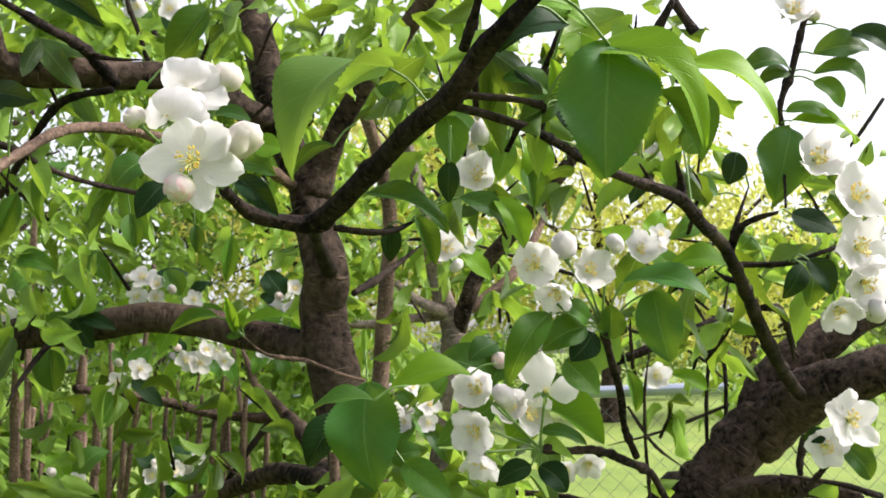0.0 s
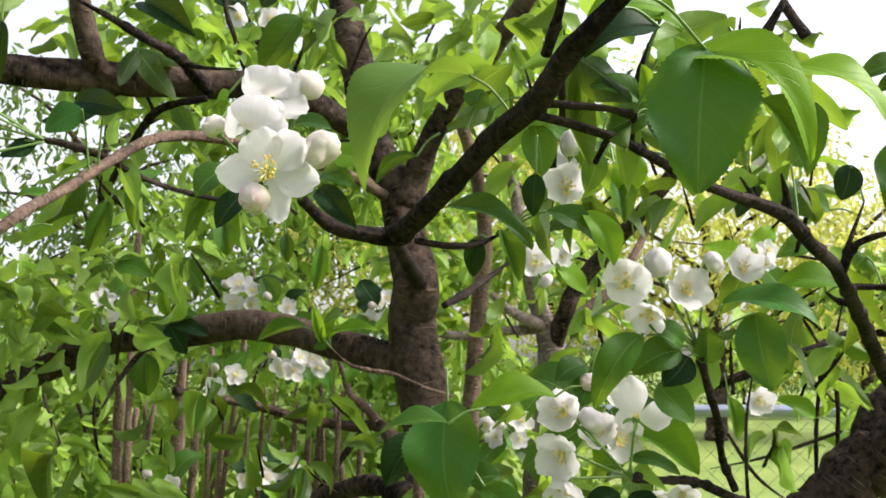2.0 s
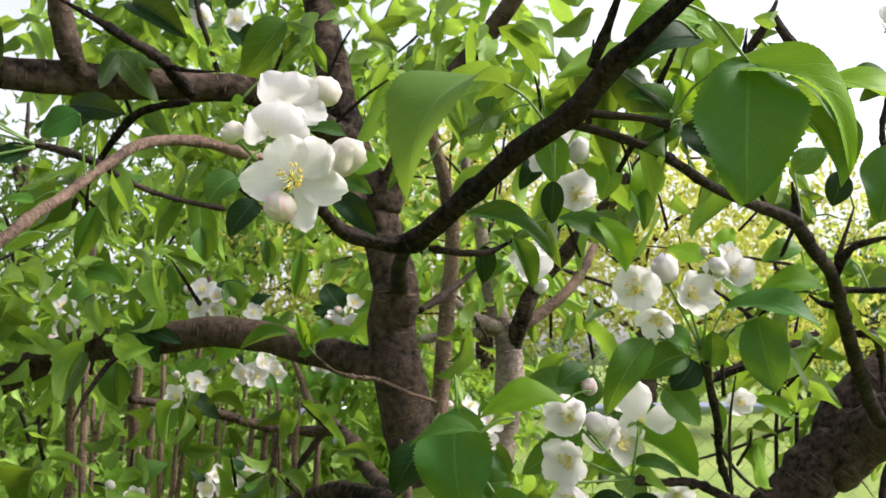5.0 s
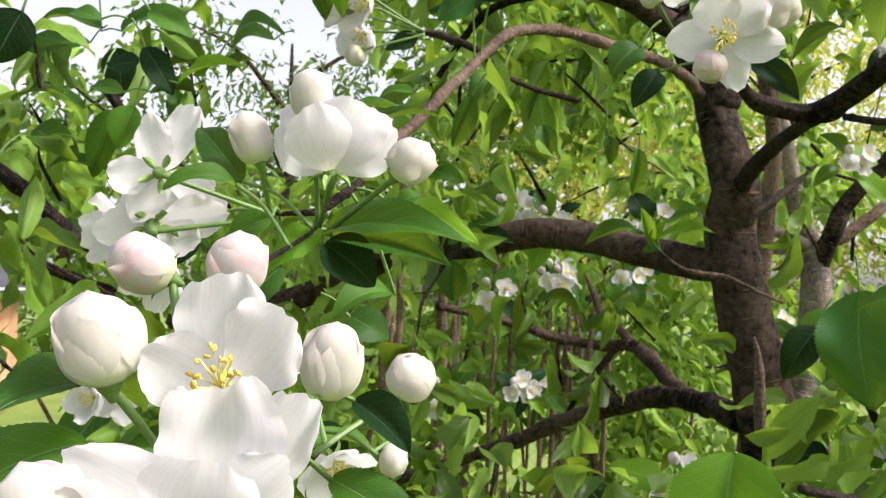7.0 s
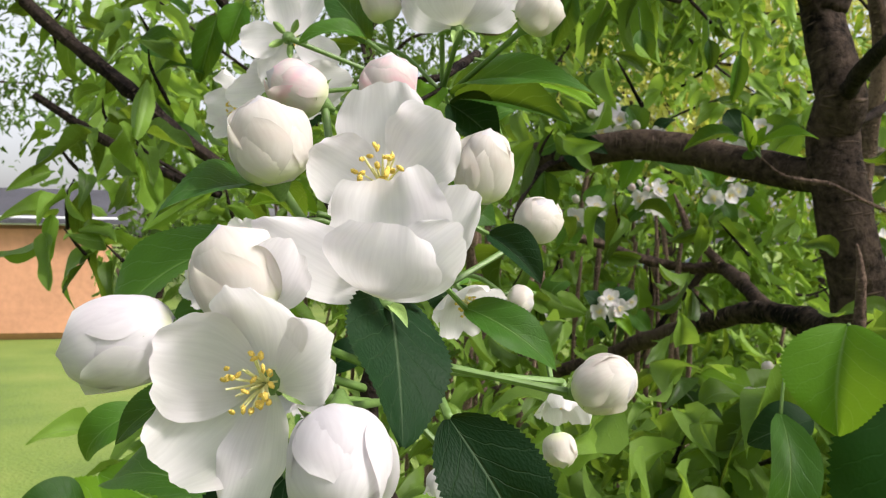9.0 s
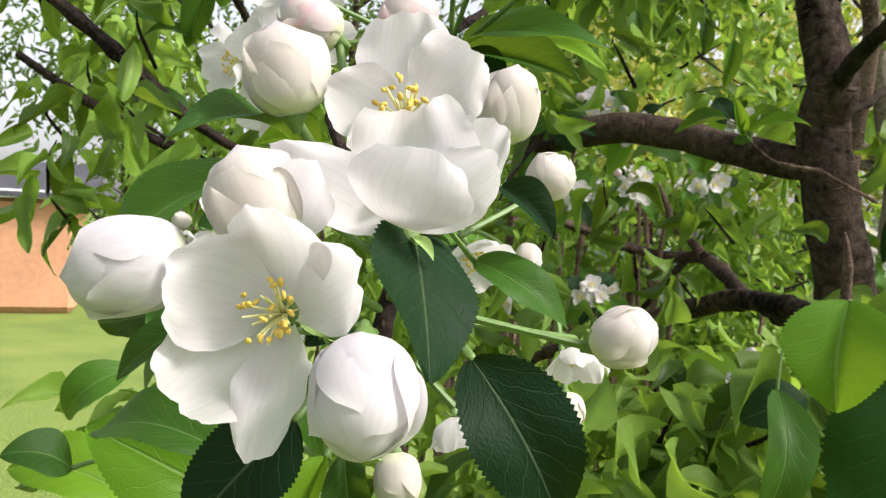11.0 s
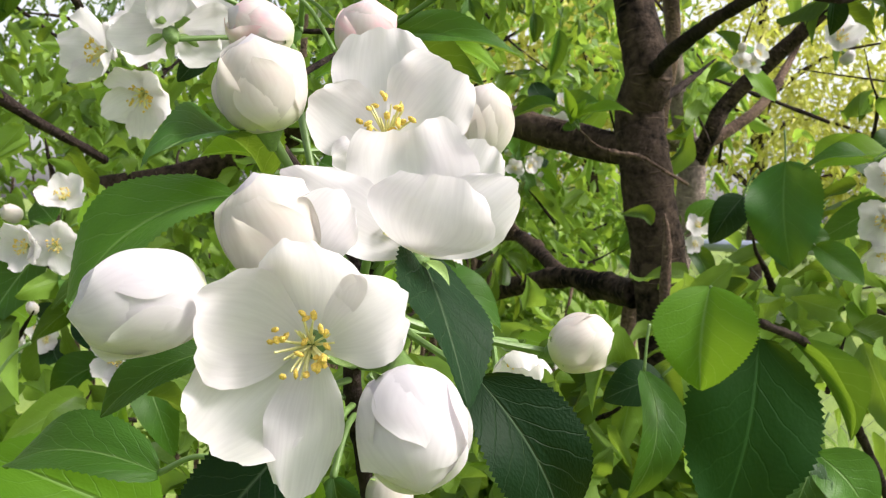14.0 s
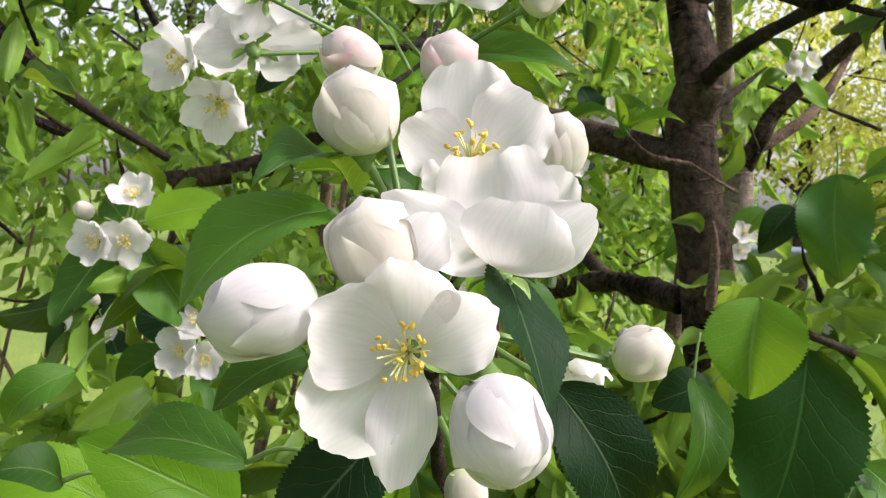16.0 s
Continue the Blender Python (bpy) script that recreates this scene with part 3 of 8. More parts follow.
# ---- ground, fence, distance ----
def ground():
    v, f = [], []
    n = 40
    for i in range(n + 1):
        for k in range(n + 1):
            x, y = [math.copysign(abs(2 * q / n - 1) ** 3, q - n / 2) * 900 for q in (i, k)]
            v.append((x, y, 0.02 * noise.noise((x * 0.3, y * 0.3, 0)) if abs(x) + abs(y) < 60 else 0))
    for i in range(n):
        for k in range(n):
            f.append((i * (n + 1) + k, (i + 1) * (n + 1) + k, (i + 1) * (n + 1) + k + 1, i * (n + 1) + k + 1))
    ob = new("ground", mesh_of("ground", v, f, LAWN))
    tagged(ob, "sunlit mown green lawn reaching far beyond the fence", "lawn", kind="structure")


ground()


def box_data(x0, x1, y0, y1, z0, z1, o=0):
    v = [(x, y, z) for x in (x0, x1) for y in (y0, y1) for z in (z0, z1)]
    f = [(0, 1, 3, 2), (4, 6, 7, 5), (0, 4, 5, 1), (2, 3, 7, 6), (0, 2, 6, 4), (1, 5, 7, 3)]
    return v, [tuple(i + o for i in q) for q in f]


def box(name, parent, x0, x1, y0, y1, z0, z1, mat, label=""):
    v, f = box_data(x0, x1, y0, y1, z0, z1)
    me = mesh_of(name, v, f, mat, None, False)
    b = bmesh.new()
    b.from_mesh(me)
    bmesh.ops.bevel(b, geom=b.edges[:], offset=0.06 * min(x1 - x0, y1 - y0, z1 - z0), segments=1, affect="EDGES")
    b.to_mesh(me)
    b.free()
    return part(name, me, parent, None, label)


def chain_fence(start, end, height):
    """Chain-link fence: woven diamond wire on posts under a round top rail."""
    a, b = Vector((*start, 0)), Vector((*end, 0))
    way = (b - a).normalized()
    long = (b - a).length
    fence = thing("chain_link_fence", (a.x, a.y, 0), "blue-grey galvanised chain-link fence with round top rail", "fence")
    rail = [(*(way * s), r) for s, r in ((0, 0.021), (long / 3, 0.021), (2 * long / 3, 0.021), (long, 0.021))]
    v, f, uv = tube_data([(x, y, height, r) for x, y, z, r in rail], 12, 4, 0.0)
    part("top_rail", mesh_of("top_rail", v, f, STEEL, uv), fence)
    for i in range(int(long / 2.4) + 1):
        q = way * min(long, 2.4 * i + 0.35)
        v, f, uv = tube_data([(q.x, q.y, 0, 0.028), (q.x, q.y, height * 0.5, 0.028), (q.x, q.y, height + 0.03, 0.028)], 12, 2, 0.0)
        part("post", mesh_of("post", v, f, STEEL, uv), fence)
    cell, wire = 0.035, 0.0013
    side = Vector((-way.y, way.x, 0))
    verts, faces = [], []
    columns, rows = int(long / cell), int((height - 0.06) / cell)
    for c in range(columns):
        o = len(verts)
        for r in range(rows + 1):
            s = c * cell + (cell if (r + c) % 2 else 0)
            centre = way * s + Vector((0, 0, 0.03 + r * cell)) + side * (0.002 if (r + c) % 2 else -0.002)
            for k in range(3):
                ang = 2.1 * k
                verts.append(centre + way * (wire * math.cos(ang)) + side * (wire * math.sin(ang)))
        for r in range(rows):
            for k in range(3):
                faces.append((o + 3 * r + k, o + 3 * r + (k + 1) % 3, o + 3 * r + 3 + (k + 1) % 3, o + 3 * r + 3 + k))
    tagged(part("chain_link", mesh_of("chain_link", verts, faces, WIRE), fence), kind="stuff")


chain_fence((-0.85, 3.62), (2.6, 2.95), 1.36)


def shed():
    """A low orange-brick outbuilding with a dark shingle roof, a white picket fence before it."""
    place = (-10.5, 9.6, 0)
    hut = thing("brick_shed", place, "orange brick outbuilding under a dark shingle roof", "building")
    turn = Matrix.Rotation(radians(38), 4, "Z")
    for ob in (box("wall", hut, -4.0, 1.6, 0, 3.0, 0, 1.62, BRICK),
               box("eaves_board", hut, -4.2, 1.8, -0.2, -0.12, 1.58, 1.7, WHITE_PAINT),
               box("window", hut, -1.6, -0.7, -0.03, 0.02, 0.6, 1.3, SHINGLE)):
        ob.matrix_basis = turn
    v = [(-4.25, -0.25, 1.66), (1.85, -0.25, 1.66), (1.85, 1.5, 2.15), (-4.25, 1.5, 2.15), (1.85, 3.25, 1.66), (-4.25, 3.25, 1.66),
         (-4.25, -0.25, 1.60), (1.85, -0.25, 1.60), (1.85, 3.25, 1.60), (-4.25, 3.25, 1.60)]
    f = [(0, 1, 2, 3), (3, 2, 4, 5), (6, 9, 8, 7), (0, 6, 7, 1), (4, 8, 9, 5), (1, 7, 8, 4, 2), (0, 3, 5, 9, 6)]
    part("roof", mesh_of("roof", v, f, SHINGLE, None, False), hut, turn)
    fence = thing("picket_fence", (-10.0, 9.0, 0), "low white picket fence before the brick outbuilding", "fence")
    for i in range(26):
        box("picket", fence, -2.6 + 0.11 * i, -2.52 + 0.11 * i, 0, 0.02, 0.0, 0.42, WHITE_PAINT).matrix_basis = turn
    for z in (0.1, 0.3):
        box("fence_rail", fence, -2.65, 0.3, 0.022, 0.05, z, z + 0.05, WHITE_PAINT).matrix_basis = turn


shed()


def far_tree(place, height, spread, mat, label, seed, dense=420, leafy=0.16, group="far trees"):
    """A broad tree: tapered trunk, limbs, and an uneven crown of leaf clumps."""
    rng = np.random.default_rng(seed)
    tree = thing("tree", place, label, "tree", group)
    o = np.array(place)
    branch(tree, "trunk", [(*o, 0.035 * height), (*(o + (0.1, 0, height * 0.25)), 0.026 * height), (*(o + (0.0, 0.1, height * 0.6)), 0.014 * height), (*(o + (0.1, 0, height * 0.92)), 0.004 * height)], BARK, 0.08)
    spots = []
    for i in range(9):
        a = 2.4 * i + rng.uniform(-0.3, 0.3)
        z = height * (0.25 + 0.065 * i)
        tip = o + (math.cos(a) * spread * rng.uniform(0.6, 1), math.sin(a) * spread * rng.uniform(0.6, 1), z + height * rng.uniform(0.1, 0.25))
        mid = (o + (0, 0, z) + tip) / 2 + (0, 0, height * 0.05)
        branch(tree, "limb", [(*(o + (0, 0, z)), 0.010 * height), (*mid, 0.006 * height), (*tip, 0.002 * height)], BARK, 0.08, 7)
        for _ in range(dense // 9):
            t = rng.uniform(0.25, 1.05)
            spots.append(o + (0, 0, z) + (tip - o - (0, 0, z)) * t + rng.normal(0, spread * 0.17, 3))
    foliage("crown", tree, rng, spots, leafy, mat, 8, 2, leafy * 1.6)
    return tree


for i, (x, y, h) in enumerate(((-2.8, 20.0, 7.4), (0.35, 21.0, 8.0), (3.7, 19.8, 6.6), (6.9, 20.5, 5.4))):
    far_tree((x, y, 0), h, 3.2, GOLD_FOLIAGE, "golden-leaved spreading tree on the lawn beyond the fence", 21 + i, int(110 * h), 0.17, "golden trees")
for i, (x, y, h, s) in enumerate(((-6, 24, 9, 3.6), (-12, 25, 10, 4), (-19, 24, 9, 4), (-26, 21, 11, 4.5), (14, 33, 6, 3.5), (22, 30, 7, 4), (-33, 16, 10, 5), (30, 24, 8, 4))):
    far_tree((x, y, 0), h, s, FAR_FOLIAGE, "broad green garden tree standing far across the lawn", 40 + i, 430, 0.28)
for i, (x, y) in enumerate(((2, 27), (6, 28), (10, 28), (14, 27), (-4, 20), (-8, 19), (18, 26), (-14, 18))):
    far_tree((x, y, 0), 2.4, 2.2, FAR_FOLIAGE, "low dark green shrub at the far edge of the lawn", 70 + i, 300, 0.15, "far shrubs")


# ---- the apple tree at hand: trunk, limbs and twigs ----
apple = thing("apple_tree", (-0.08, 0.97, 0.0), "young apple tree in white blossom with grey-brown bark", "tree")
branch(apple, "trunk", [(-0.080, 0.970, -0.050, 0.0420), (-0.075, 0.965, 0.500, 0.0360), (-0.058, 1.080, 1.100, 0.0310), (-0.086, 1.060, 1.340, 0.0302), (-0.097, 1.041, 1.415, 0.0282), (-0.114, 1.032, 1.493, 0.0270), (-0.124, 1.035, 1.562, 0.0250), (-0.116, 1.019, 1.595, 0.0237), (-0.126, 1.024, 1.638, 0.0216), (-0.138, 1.028, 1.694, 0.0200), (-0.160, 1.022, 1.749, 0.0182), (-0.173, 1.027, 1.800, 0.0177), (-0.185, 1.031, 1.853, 0.0185), (-0.196, 1.035, 1.906, 0.0168), (-0.215, 1.044, 2.010, 0.0140), (-0.225, 1.072, 2.199, 0.0093)], BARK, 0.05, 16)
branch(apple, "limb", [(-0.129, 1.029, 1.687, 0.0182), (-0.112, 1.014, 1.724, 0.0132), (-0.090, 0.990, 1.759, 0.0112), (-0.064, 0.965, 1.790, 0.0109), (-0.028, 0.941, 1.825, 0.0101), (0.002, 0.906, 1.854, 0.0087), (0.052, 0.877, 1.924, 0.0053)], BARK, 0.06, 10)
branch(apple, "limb", [(-0.160, 1.021, 1.758, 0.0145), (-0.184, 0.991, 1.764, 0.0129), (-0.205, 0.950, 1.771, 0.0124), (-0.244, 0.890, 1.775, 0.0126), (-0.287, 0.861, 1.770, 0.0132), (-0.330, 0.842, 1.768, 0.0139), (-0.370, 0.823, 1.767, 0.0145), (-0.471, 0.760, 1.763, 0.0120), (-0.550, 0.742, 1.767, 0.0115), (-0.620, 0.726, 1.768, 0.0115), (-0.712, 0.716, 1.765, 0.0107), (-0.882, 0.700, 1.755, 0.0089)], BARK, 0.05, 14)
branch(apple, "limb", [(-0.356, 0.833, 1.760, 0.0089), (-0.365, 0.816, 1.768, 0.0098), (-0.368, 0.799, 1.784, 0.0096), (-0.370, 0.791, 1.806, 0.0095), (-0.370, 0.784, 1.818, 0.0090), (-0.366, 0.759, 1.865, 0.0074)], BARK, 0.06, 10)
branch(apple, "limb", [(-0.106, 1.018, 1.515, 0.0176), (-0.157, 1.048, 1.526, 0.0170), (-0.215, 1.067, 1.541, 0.0167), (-0.275, 1.087, 1.557, 0.0170), (-0.335, 1.097, 1.563, 0.0172), (-0.402, 1.109, 1.556, 0.0180), (-0.469, 1.131, 1.553, 0.0183), (-0.513, 1.143, 1.547, 0.0185), (-0.644, 1.131, 1.490, 0.0147), (-0.784, 1.072, 1.461, 0.0098)], BARK, 0.05, 14)
branch(apple, "branch", [(-0.111, 0.998, 1.599, 0.0080), (-0.105, 0.887, 1.601, 0.0071), (-0.093, 0.736, 1.597, 0.0049), (-0.082, 0.626, 1.592, 0.0046)], TWIG, 0.06, 10)
branch(apple, "branch", [(-0.130, 0.585, 1.610, 0.0029), (-0.124, 0.595, 1.603, 0.0035), (-0.116, 0.606, 1.597, 0.0048), (-0.100, 0.616, 1.593, 0.0051), (-0.083, 0.621, 1.592, 0.0061), (-0.067, 0.605, 1.599, 0.0065), (-0.044, 0.573, 1.612, 0.0062), (-0.020, 0.531, 1.625, 0.0057), (0.004, 0.489, 1.634, 0.0058), (0.016, 0.467, 1.645, 0.0053), (0.028, 0.446, 1.653, 0.0046), (0.040, 0.434, 1.662, 0.0036), (0.066, 0.412, 1.680, 0.0031)], TWIG, 0.07, 12)
branch(apple, "branch", [(0.009, 0.457, 1.646, 0.0025), (0.013, 0.446, 1.655, 0.0022), (0.016, 0.435, 1.663, 0.0016), (0.021, 0.423, 1.677, 0.0012)], TWIG, 0.08, 10)
branch(apple, "twig", [(0.007, 0.489, 1.634, 0.0019), (0.021, 0.489, 1.632, 0.0019), (0.037, 0.489, 1.630, 0.0016), (0.049, 0.494, 1.628, 0.0020)], TWIG, 0.14, 10)
branch(apple, "twig", [(0.005, 0.489, 1.628, 0.0022), (0.021, 0.499, 1.626, 0.0022), (0.045, 0.510, 1.620, 0.0025), (0.062, 0.530, 1.616, 0.0026), (0.083, 0.551, 1.609, 0.0027), (0.115, 0.581, 1.603, 0.0032), (0.146, 0.611, 1.598, 0.0042), (0.171, 0.652, 1.587, 0.0042), (0.207, 0.713, 1.574, 0.0046), (0.256, 0.817, 1.543, 0.0053), (0.317, 0.941, 1.499, 0.0066), (0.378, 1.065, 1.467, 0.0062), (0.430, 1.167, 1.442, 0.0068)], TWIG, 0.07, 10)
branch(apple, "twig", [(0.050, 0.515, 1.621, 0.0025), (0.051, 0.509, 1.627, 0.0018), (0.052, 0.503, 1.632, 0.0014)], TWIG, 0.1, 10)
branch(apple, "twig", [(0.149, 0.616, 1.598, 0.0036), (0.148, 0.610, 1.609, 0.0022), (0.143, 0.599, 1.619, 0.0014)], TWIG, 0.1, 10)
branch(apple, "twig", [(0.143, 0.611, 1.599, 0.0024), (0.130, 0.601, 1.604, 0.0019), (0.118, 0.589, 1.616, 0.0012)], TWIG, 0.1, 10)
branch(apple, "twig", [(0.210, 0.713, 1.574, 0.0028), (0.214, 0.701, 1.589, 0.0024), (0.223, 0.691, 1.594, 0.0023), (0.234, 0.680, 1.596, 0.0023)], TWIG, 0.12, 10)
branch(apple, "twig", [(0.214, 0.723, 1.579, 0.0025), (0.219, 0.720, 1.597, 0.0018), (0.232, 0.727, 1.624, 0.0011)], TWIG, 0.1, 10)
branch(apple, "twig", [(0.282, 0.857, 1.537, 0.0034), (0.304, 0.877, 1.535, 0.0035), (0.327, 0.919, 1.515, 0.0027), (0.358, 0.992, 1.487, 0.0029)], TWIG, 0.1, 10)
branch(apple, "twig", [(0.248, 0.795, 1.556, 0.0027), (0.240, 0.815, 1.560, 0.0026), (0.235, 0.834, 1.569, 0.0017)], TWIG, 0.1, 10)
branch(apple, "branch", [(-0.149, 1.018, 1.692, 0.0062), (-0.163, 0.928, 1.693, 0.0047), (-0.194, 0.848, 1.693, 0.0043), (-0.222, 0.808, 1.694, 0.0045), (-0.252, 0.787, 1.700, 0.0044), (-0.283, 0.745, 1.691, 0.0041), (-0.291, 0.688, 1.662, 0.0038), (-0.295, 0.631, 1.630, 0.0034), (-0.294, 0.583, 1.608, 0.0034), (-0.297, 0.536, 1.581, 0.0031), (-0.300, 0.498, 1.563, 0.0028), (-0.302, 0.478, 1.559, 0.0023)], TWIG_PALE, 0.08, 12)
branch(apple, "twig", [(-0.300, 0.478, 1.559, 0.0028), (-0.307, 0.467, 1.564, 0.0025), (-0.314, 0.455, 1.572, 0.0018), (-0.318, 0.434, 1.579, 0.0014)], TWIG_PALE, 0.09, 10)
branch(apple, "twig", [(-0.280, 0.409, 1.532, 0.0018), (-0.281, 0.388, 1.523, 0.0017), (-0.285, 0.377, 1.517, 0.0014), (-0.302, 0.373, 1.516, 0.0014)], TWIG, 0.1, 10)
branch(apple, "twig", [(-0.420, 0.935, 1.677, 0.0028), (-0.369, 0.888, 1.722, 0.0031), (-0.335, 0.855, 1.741, 0.0039), (-0.311, 0.844, 1.747, 0.0032), (-0.281, 0.843, 1.751, 0.0029)], TWIG, 0.1, 10)
branch(apple, "twig", [(-0.281, 0.852, 1.759, 0.0052), (-0.297, 0.820, 1.780, 0.0046), (-0.314, 0.789, 1.787, 0.0040), (-0.328, 0.759, 1.793, 0.0029), (-0.350, 0.738, 1.803, 0.0025)], TWIG, 0.1, 10)
branch(apple, "twig", [(-0.297, 0.820, 1.777, 0.0025), (-0.273, 0.820, 1.771, 0.0017), (-0.244, 0.820, 1.769, 0.0010)], TWIG, 0.1, 10)
branch(apple, "twig", [(-0.301, 1.015, 1.834, 0.0026), (-0.310, 1.012, 1.864, 0.0026), (-0.321, 1.008, 1.900, 0.0026), (-0.325, 1.002, 1.948, 0.0022)], TWIG, 0.1, 10)
branch(apple, "twig", [(-0.069, 0.621, 1.589, 0.0018), (-0.048, 0.626, 1.586, 0.0022), (-0.031, 0.636, 1.588, 0.0018), (-0.014, 0.644, 1.597, 0.0016)], TWIG, 0.1, 10)
branch(apple, "twig", [(-0.078, 0.981, 1.485, 0.0017), (-0.100, 0.950, 1.494, 0.0016), (-0.127, 0.929, 1.507, 0.0018), (-0.151, 0.929, 1.511, 0.0023), (-0.169, 0.928, 1.517, 0.0013), (-0.186, 0.927, 1.532, 0.0012)], TWIG_PALE, 0.12, 10)
branch(apple, "branch", [(-0.116, 1.060, 1.368, 0.0150), (-0.145, 1.120, 1.373, 0.0125), (-0.193, 1.200, 1.374, 0.0120), (-0.230, 1.250, 1.364, 0.0125), (-0.289, 1.320, 1.341, 0.0125), (-0.361, 1.380, 1.312, 0.0115), (-0.428, 1.420, 1.280, 0.0105), (-0.528, 1.470, 1.240, 0.0095), (-0.630, 1.500, 1.200, 0.0080)], BARK, 0.06, 12)
branch(apple, "branch", [(-0.580, 1.550, 1.481, 0.0060), (-0.530, 1.620, 1.466, 0.0072), (-0.480, 1.690, 1.450, 0.0080), (-0.413, 1.750, 1.423, 0.0085), (-0.336, 1.800, 1.408, 0.0090), (-0.282, 1.780, 1.410, 0.0118), (-0.246, 1.700, 1.392, 0.0122), (-0.202, 1.550, 1.362, 0.0118), (-0.164, 1.400, 1.352, 0.0115), (-0.137, 1.300, 1.349, 0.0115), (-0.116, 1.100, 1.360, 0.0120)], BARK, 0.07, 12)
branch(apple, "twig", [(-0.280, 1.775, 1.414, 0.0105), (-0.302, 1.780, 1.438, 0.0078), (-0.335, 1.790, 1.467, 0.0072), (-0.351, 1.800, 1.506, 0.0060), (-0.368, 1.810, 1.544, 0.0040)], TWIG_PALE, 0.07, 10)
branch(apple, "twig", [(-0.310, 1.800, 1.404, 0.0065), (-0.358, 1.800, 1.343, 0.0055), (-0.396, 1.800, 1.290, 0.0050), (-0.423, 1.800, 1.238, 0.0040)], TWIG, 0.07, 10)
branch(apple, "twig", [(-0.392, 1.099, 1.555, 0.0033), (-0.417, 1.052, 1.537, 0.0031), (-0.432, 1.016, 1.502, 0.0025), (-0.436, 0.989, 1.475, 0.0020)], TWIG, 0.1, 10)
branch(apple, "twig", [(-0.095, 1.091, 1.581, 0.0038), (-0.076, 1.139, 1.597, 0.0046), (-0.050, 1.186, 1.620, 0.0035), (-0.018, 1.232, 1.649, 0.0026)], TWIG, 0.1, 10)

# the neighbouring stems
apple_b = thing("apple_tree", (0.31, 1.22, 0.0), "stout apple tree with dark scaly spreading limbs", "tree")
branch(apple_b, "trunk", [(0.310, 1.220, -0.050, 0.0600), (0.300, 1.220, 0.600, 0.0520), (0.290, 1.274, 1.243, 0.0378), (0.329, 1.265, 1.313, 0.0363), (0.375, 1.257, 1.369, 0.0349), (0.413, 1.251, 1.415, 0.0334)], BARK, 0.12, 16)
branch(apple_b, "limb", [(0.397, 1.256, 1.375, 0.0291), (0.438, 1.219, 1.426, 0.0326), (0.478, 1.175, 1.454, 0.0301), (0.525, 1.142, 1.469, 0.0280), (0.598, 1.088, 1.495, 0.0229)], BARK, 0.1, 16)
branch(apple_b, "limb", [(0.409, 1.262, 1.407, 0.0308), (0.437, 1.266, 1.460, 0.0296), (0.475, 1.261, 1.492, 0.0281), (0.535, 1.256, 1.526, 0.0236), (0.587, 1.252, 1.553, 0.0207), (0.687, 1.244, 1.611, 0.0148)], BARK, 0.1, 16)
branch(apple_b, "limb", [(0.342, 1.213, 1.322, 0.0111), (0.381, 1.181, 1.335, 0.0149), (0.434, 1.160, 1.334, 0.0120), (0.478, 1.140, 1.325, 0.0092)], BARK, 0.08, 10)
branch(apple_b, "twig", [(0.407, 1.102, 1.402, 0.0049), (0.399, 1.106, 1.371, 0.0040), (0.401, 1.109, 1.345, 0.0029)], TWIG, 0.1, 10)
apple_c = thing("apple_tree", (0.02, 1.78, 0.0), "slender apple tree with pale grey bark behind", "tree")
branch(apple_c, "trunk", [(0.020, 1.780, -0.050, 0.0360), (-0.034, 1.909, 0.593, 0.0318), (0.003, 1.833, 1.243, 0.0286), (0.012, 1.822, 1.339, 0.0254), (0.029, 1.810, 1.434, 0.0254), (0.036, 1.799, 1.528, 0.0254), (0.023, 1.792, 1.597, 0.0191), (0.006, 1.785, 1.656, 0.0159), (-0.013, 1.746, 1.769, 0.0125), (-0.039, 1.731, 1.905, 0.0094)], BARK_PALE, 0.05, 12)
branch(apple_c, "limb", [(0.042, 1.796, 1.554, 0.0170), (0.062, 1.763, 1.610, 0.0157), (0.087, 1.757, 1.661, 0.0146), (0.140, 1.722, 1.717, 0.0144), (0.189, 1.675, 1.770, 0.0131), (0.241, 1.627, 1.829, 0.0118), (0.312, 1.589, 1.917, 0.0077)], BARK, 0.06, 10)
branch(apple_c, "limb", [(0.033, 1.793, 1.581, 0.0117), (0.001, 1.766, 1.594, 0.0115), (-0.035, 1.764, 1.614, 0.0084), (-0.070, 1.761, 1.646, 0.0063)], BARK_PALE, 0.06, 10)
branch(apple_c, "limb", [(0.022, 1.794, 1.581, 0.0085), (-0.052, 1.769, 1.578, 0.0084), (-0.136, 1.771, 1.571, 0.0084), (-0.218, 1.770, 1.590, 0.0063)], BARK_PALE, 0.06, 10)
branch(apple_c, "limb", [(0.045, 1.793, 1.580, 0.0109), (0.110, 1.814, 1.622, 0.0111), (0.169, 1.833, 1.675, 0.0094), (0.223, 1.875, 1.768, 0.0065), (0.254, 1.866, 1.845, 0.0049)], TWIG_PALE, 0.06, 10)
apple_d = thing("apple_tree", (-0.09, 1.32, 0.0), "thin upright apple stem beside the main tree", "tree")
branch(apple_d, "trunk", [(-0.110, 1.320, -0.050, 0.0220), (-0.134, 1.429, 0.833, 0.0173), (-0.090, 1.365, 1.379, 0.0126), (-0.080, 1.351, 1.503, 0.0118), (-0.070, 1.340, 1.597, 0.0110), (-0.060, 1.329, 1.690, 0.0102), (-0.072, 1.318, 1.785, 0.0094), (-0.093, 1.310, 1.856, 0.0079), (-0.122, 1.303, 1.928, 0.0063)], TWIG_PALE, 0.05, 10)


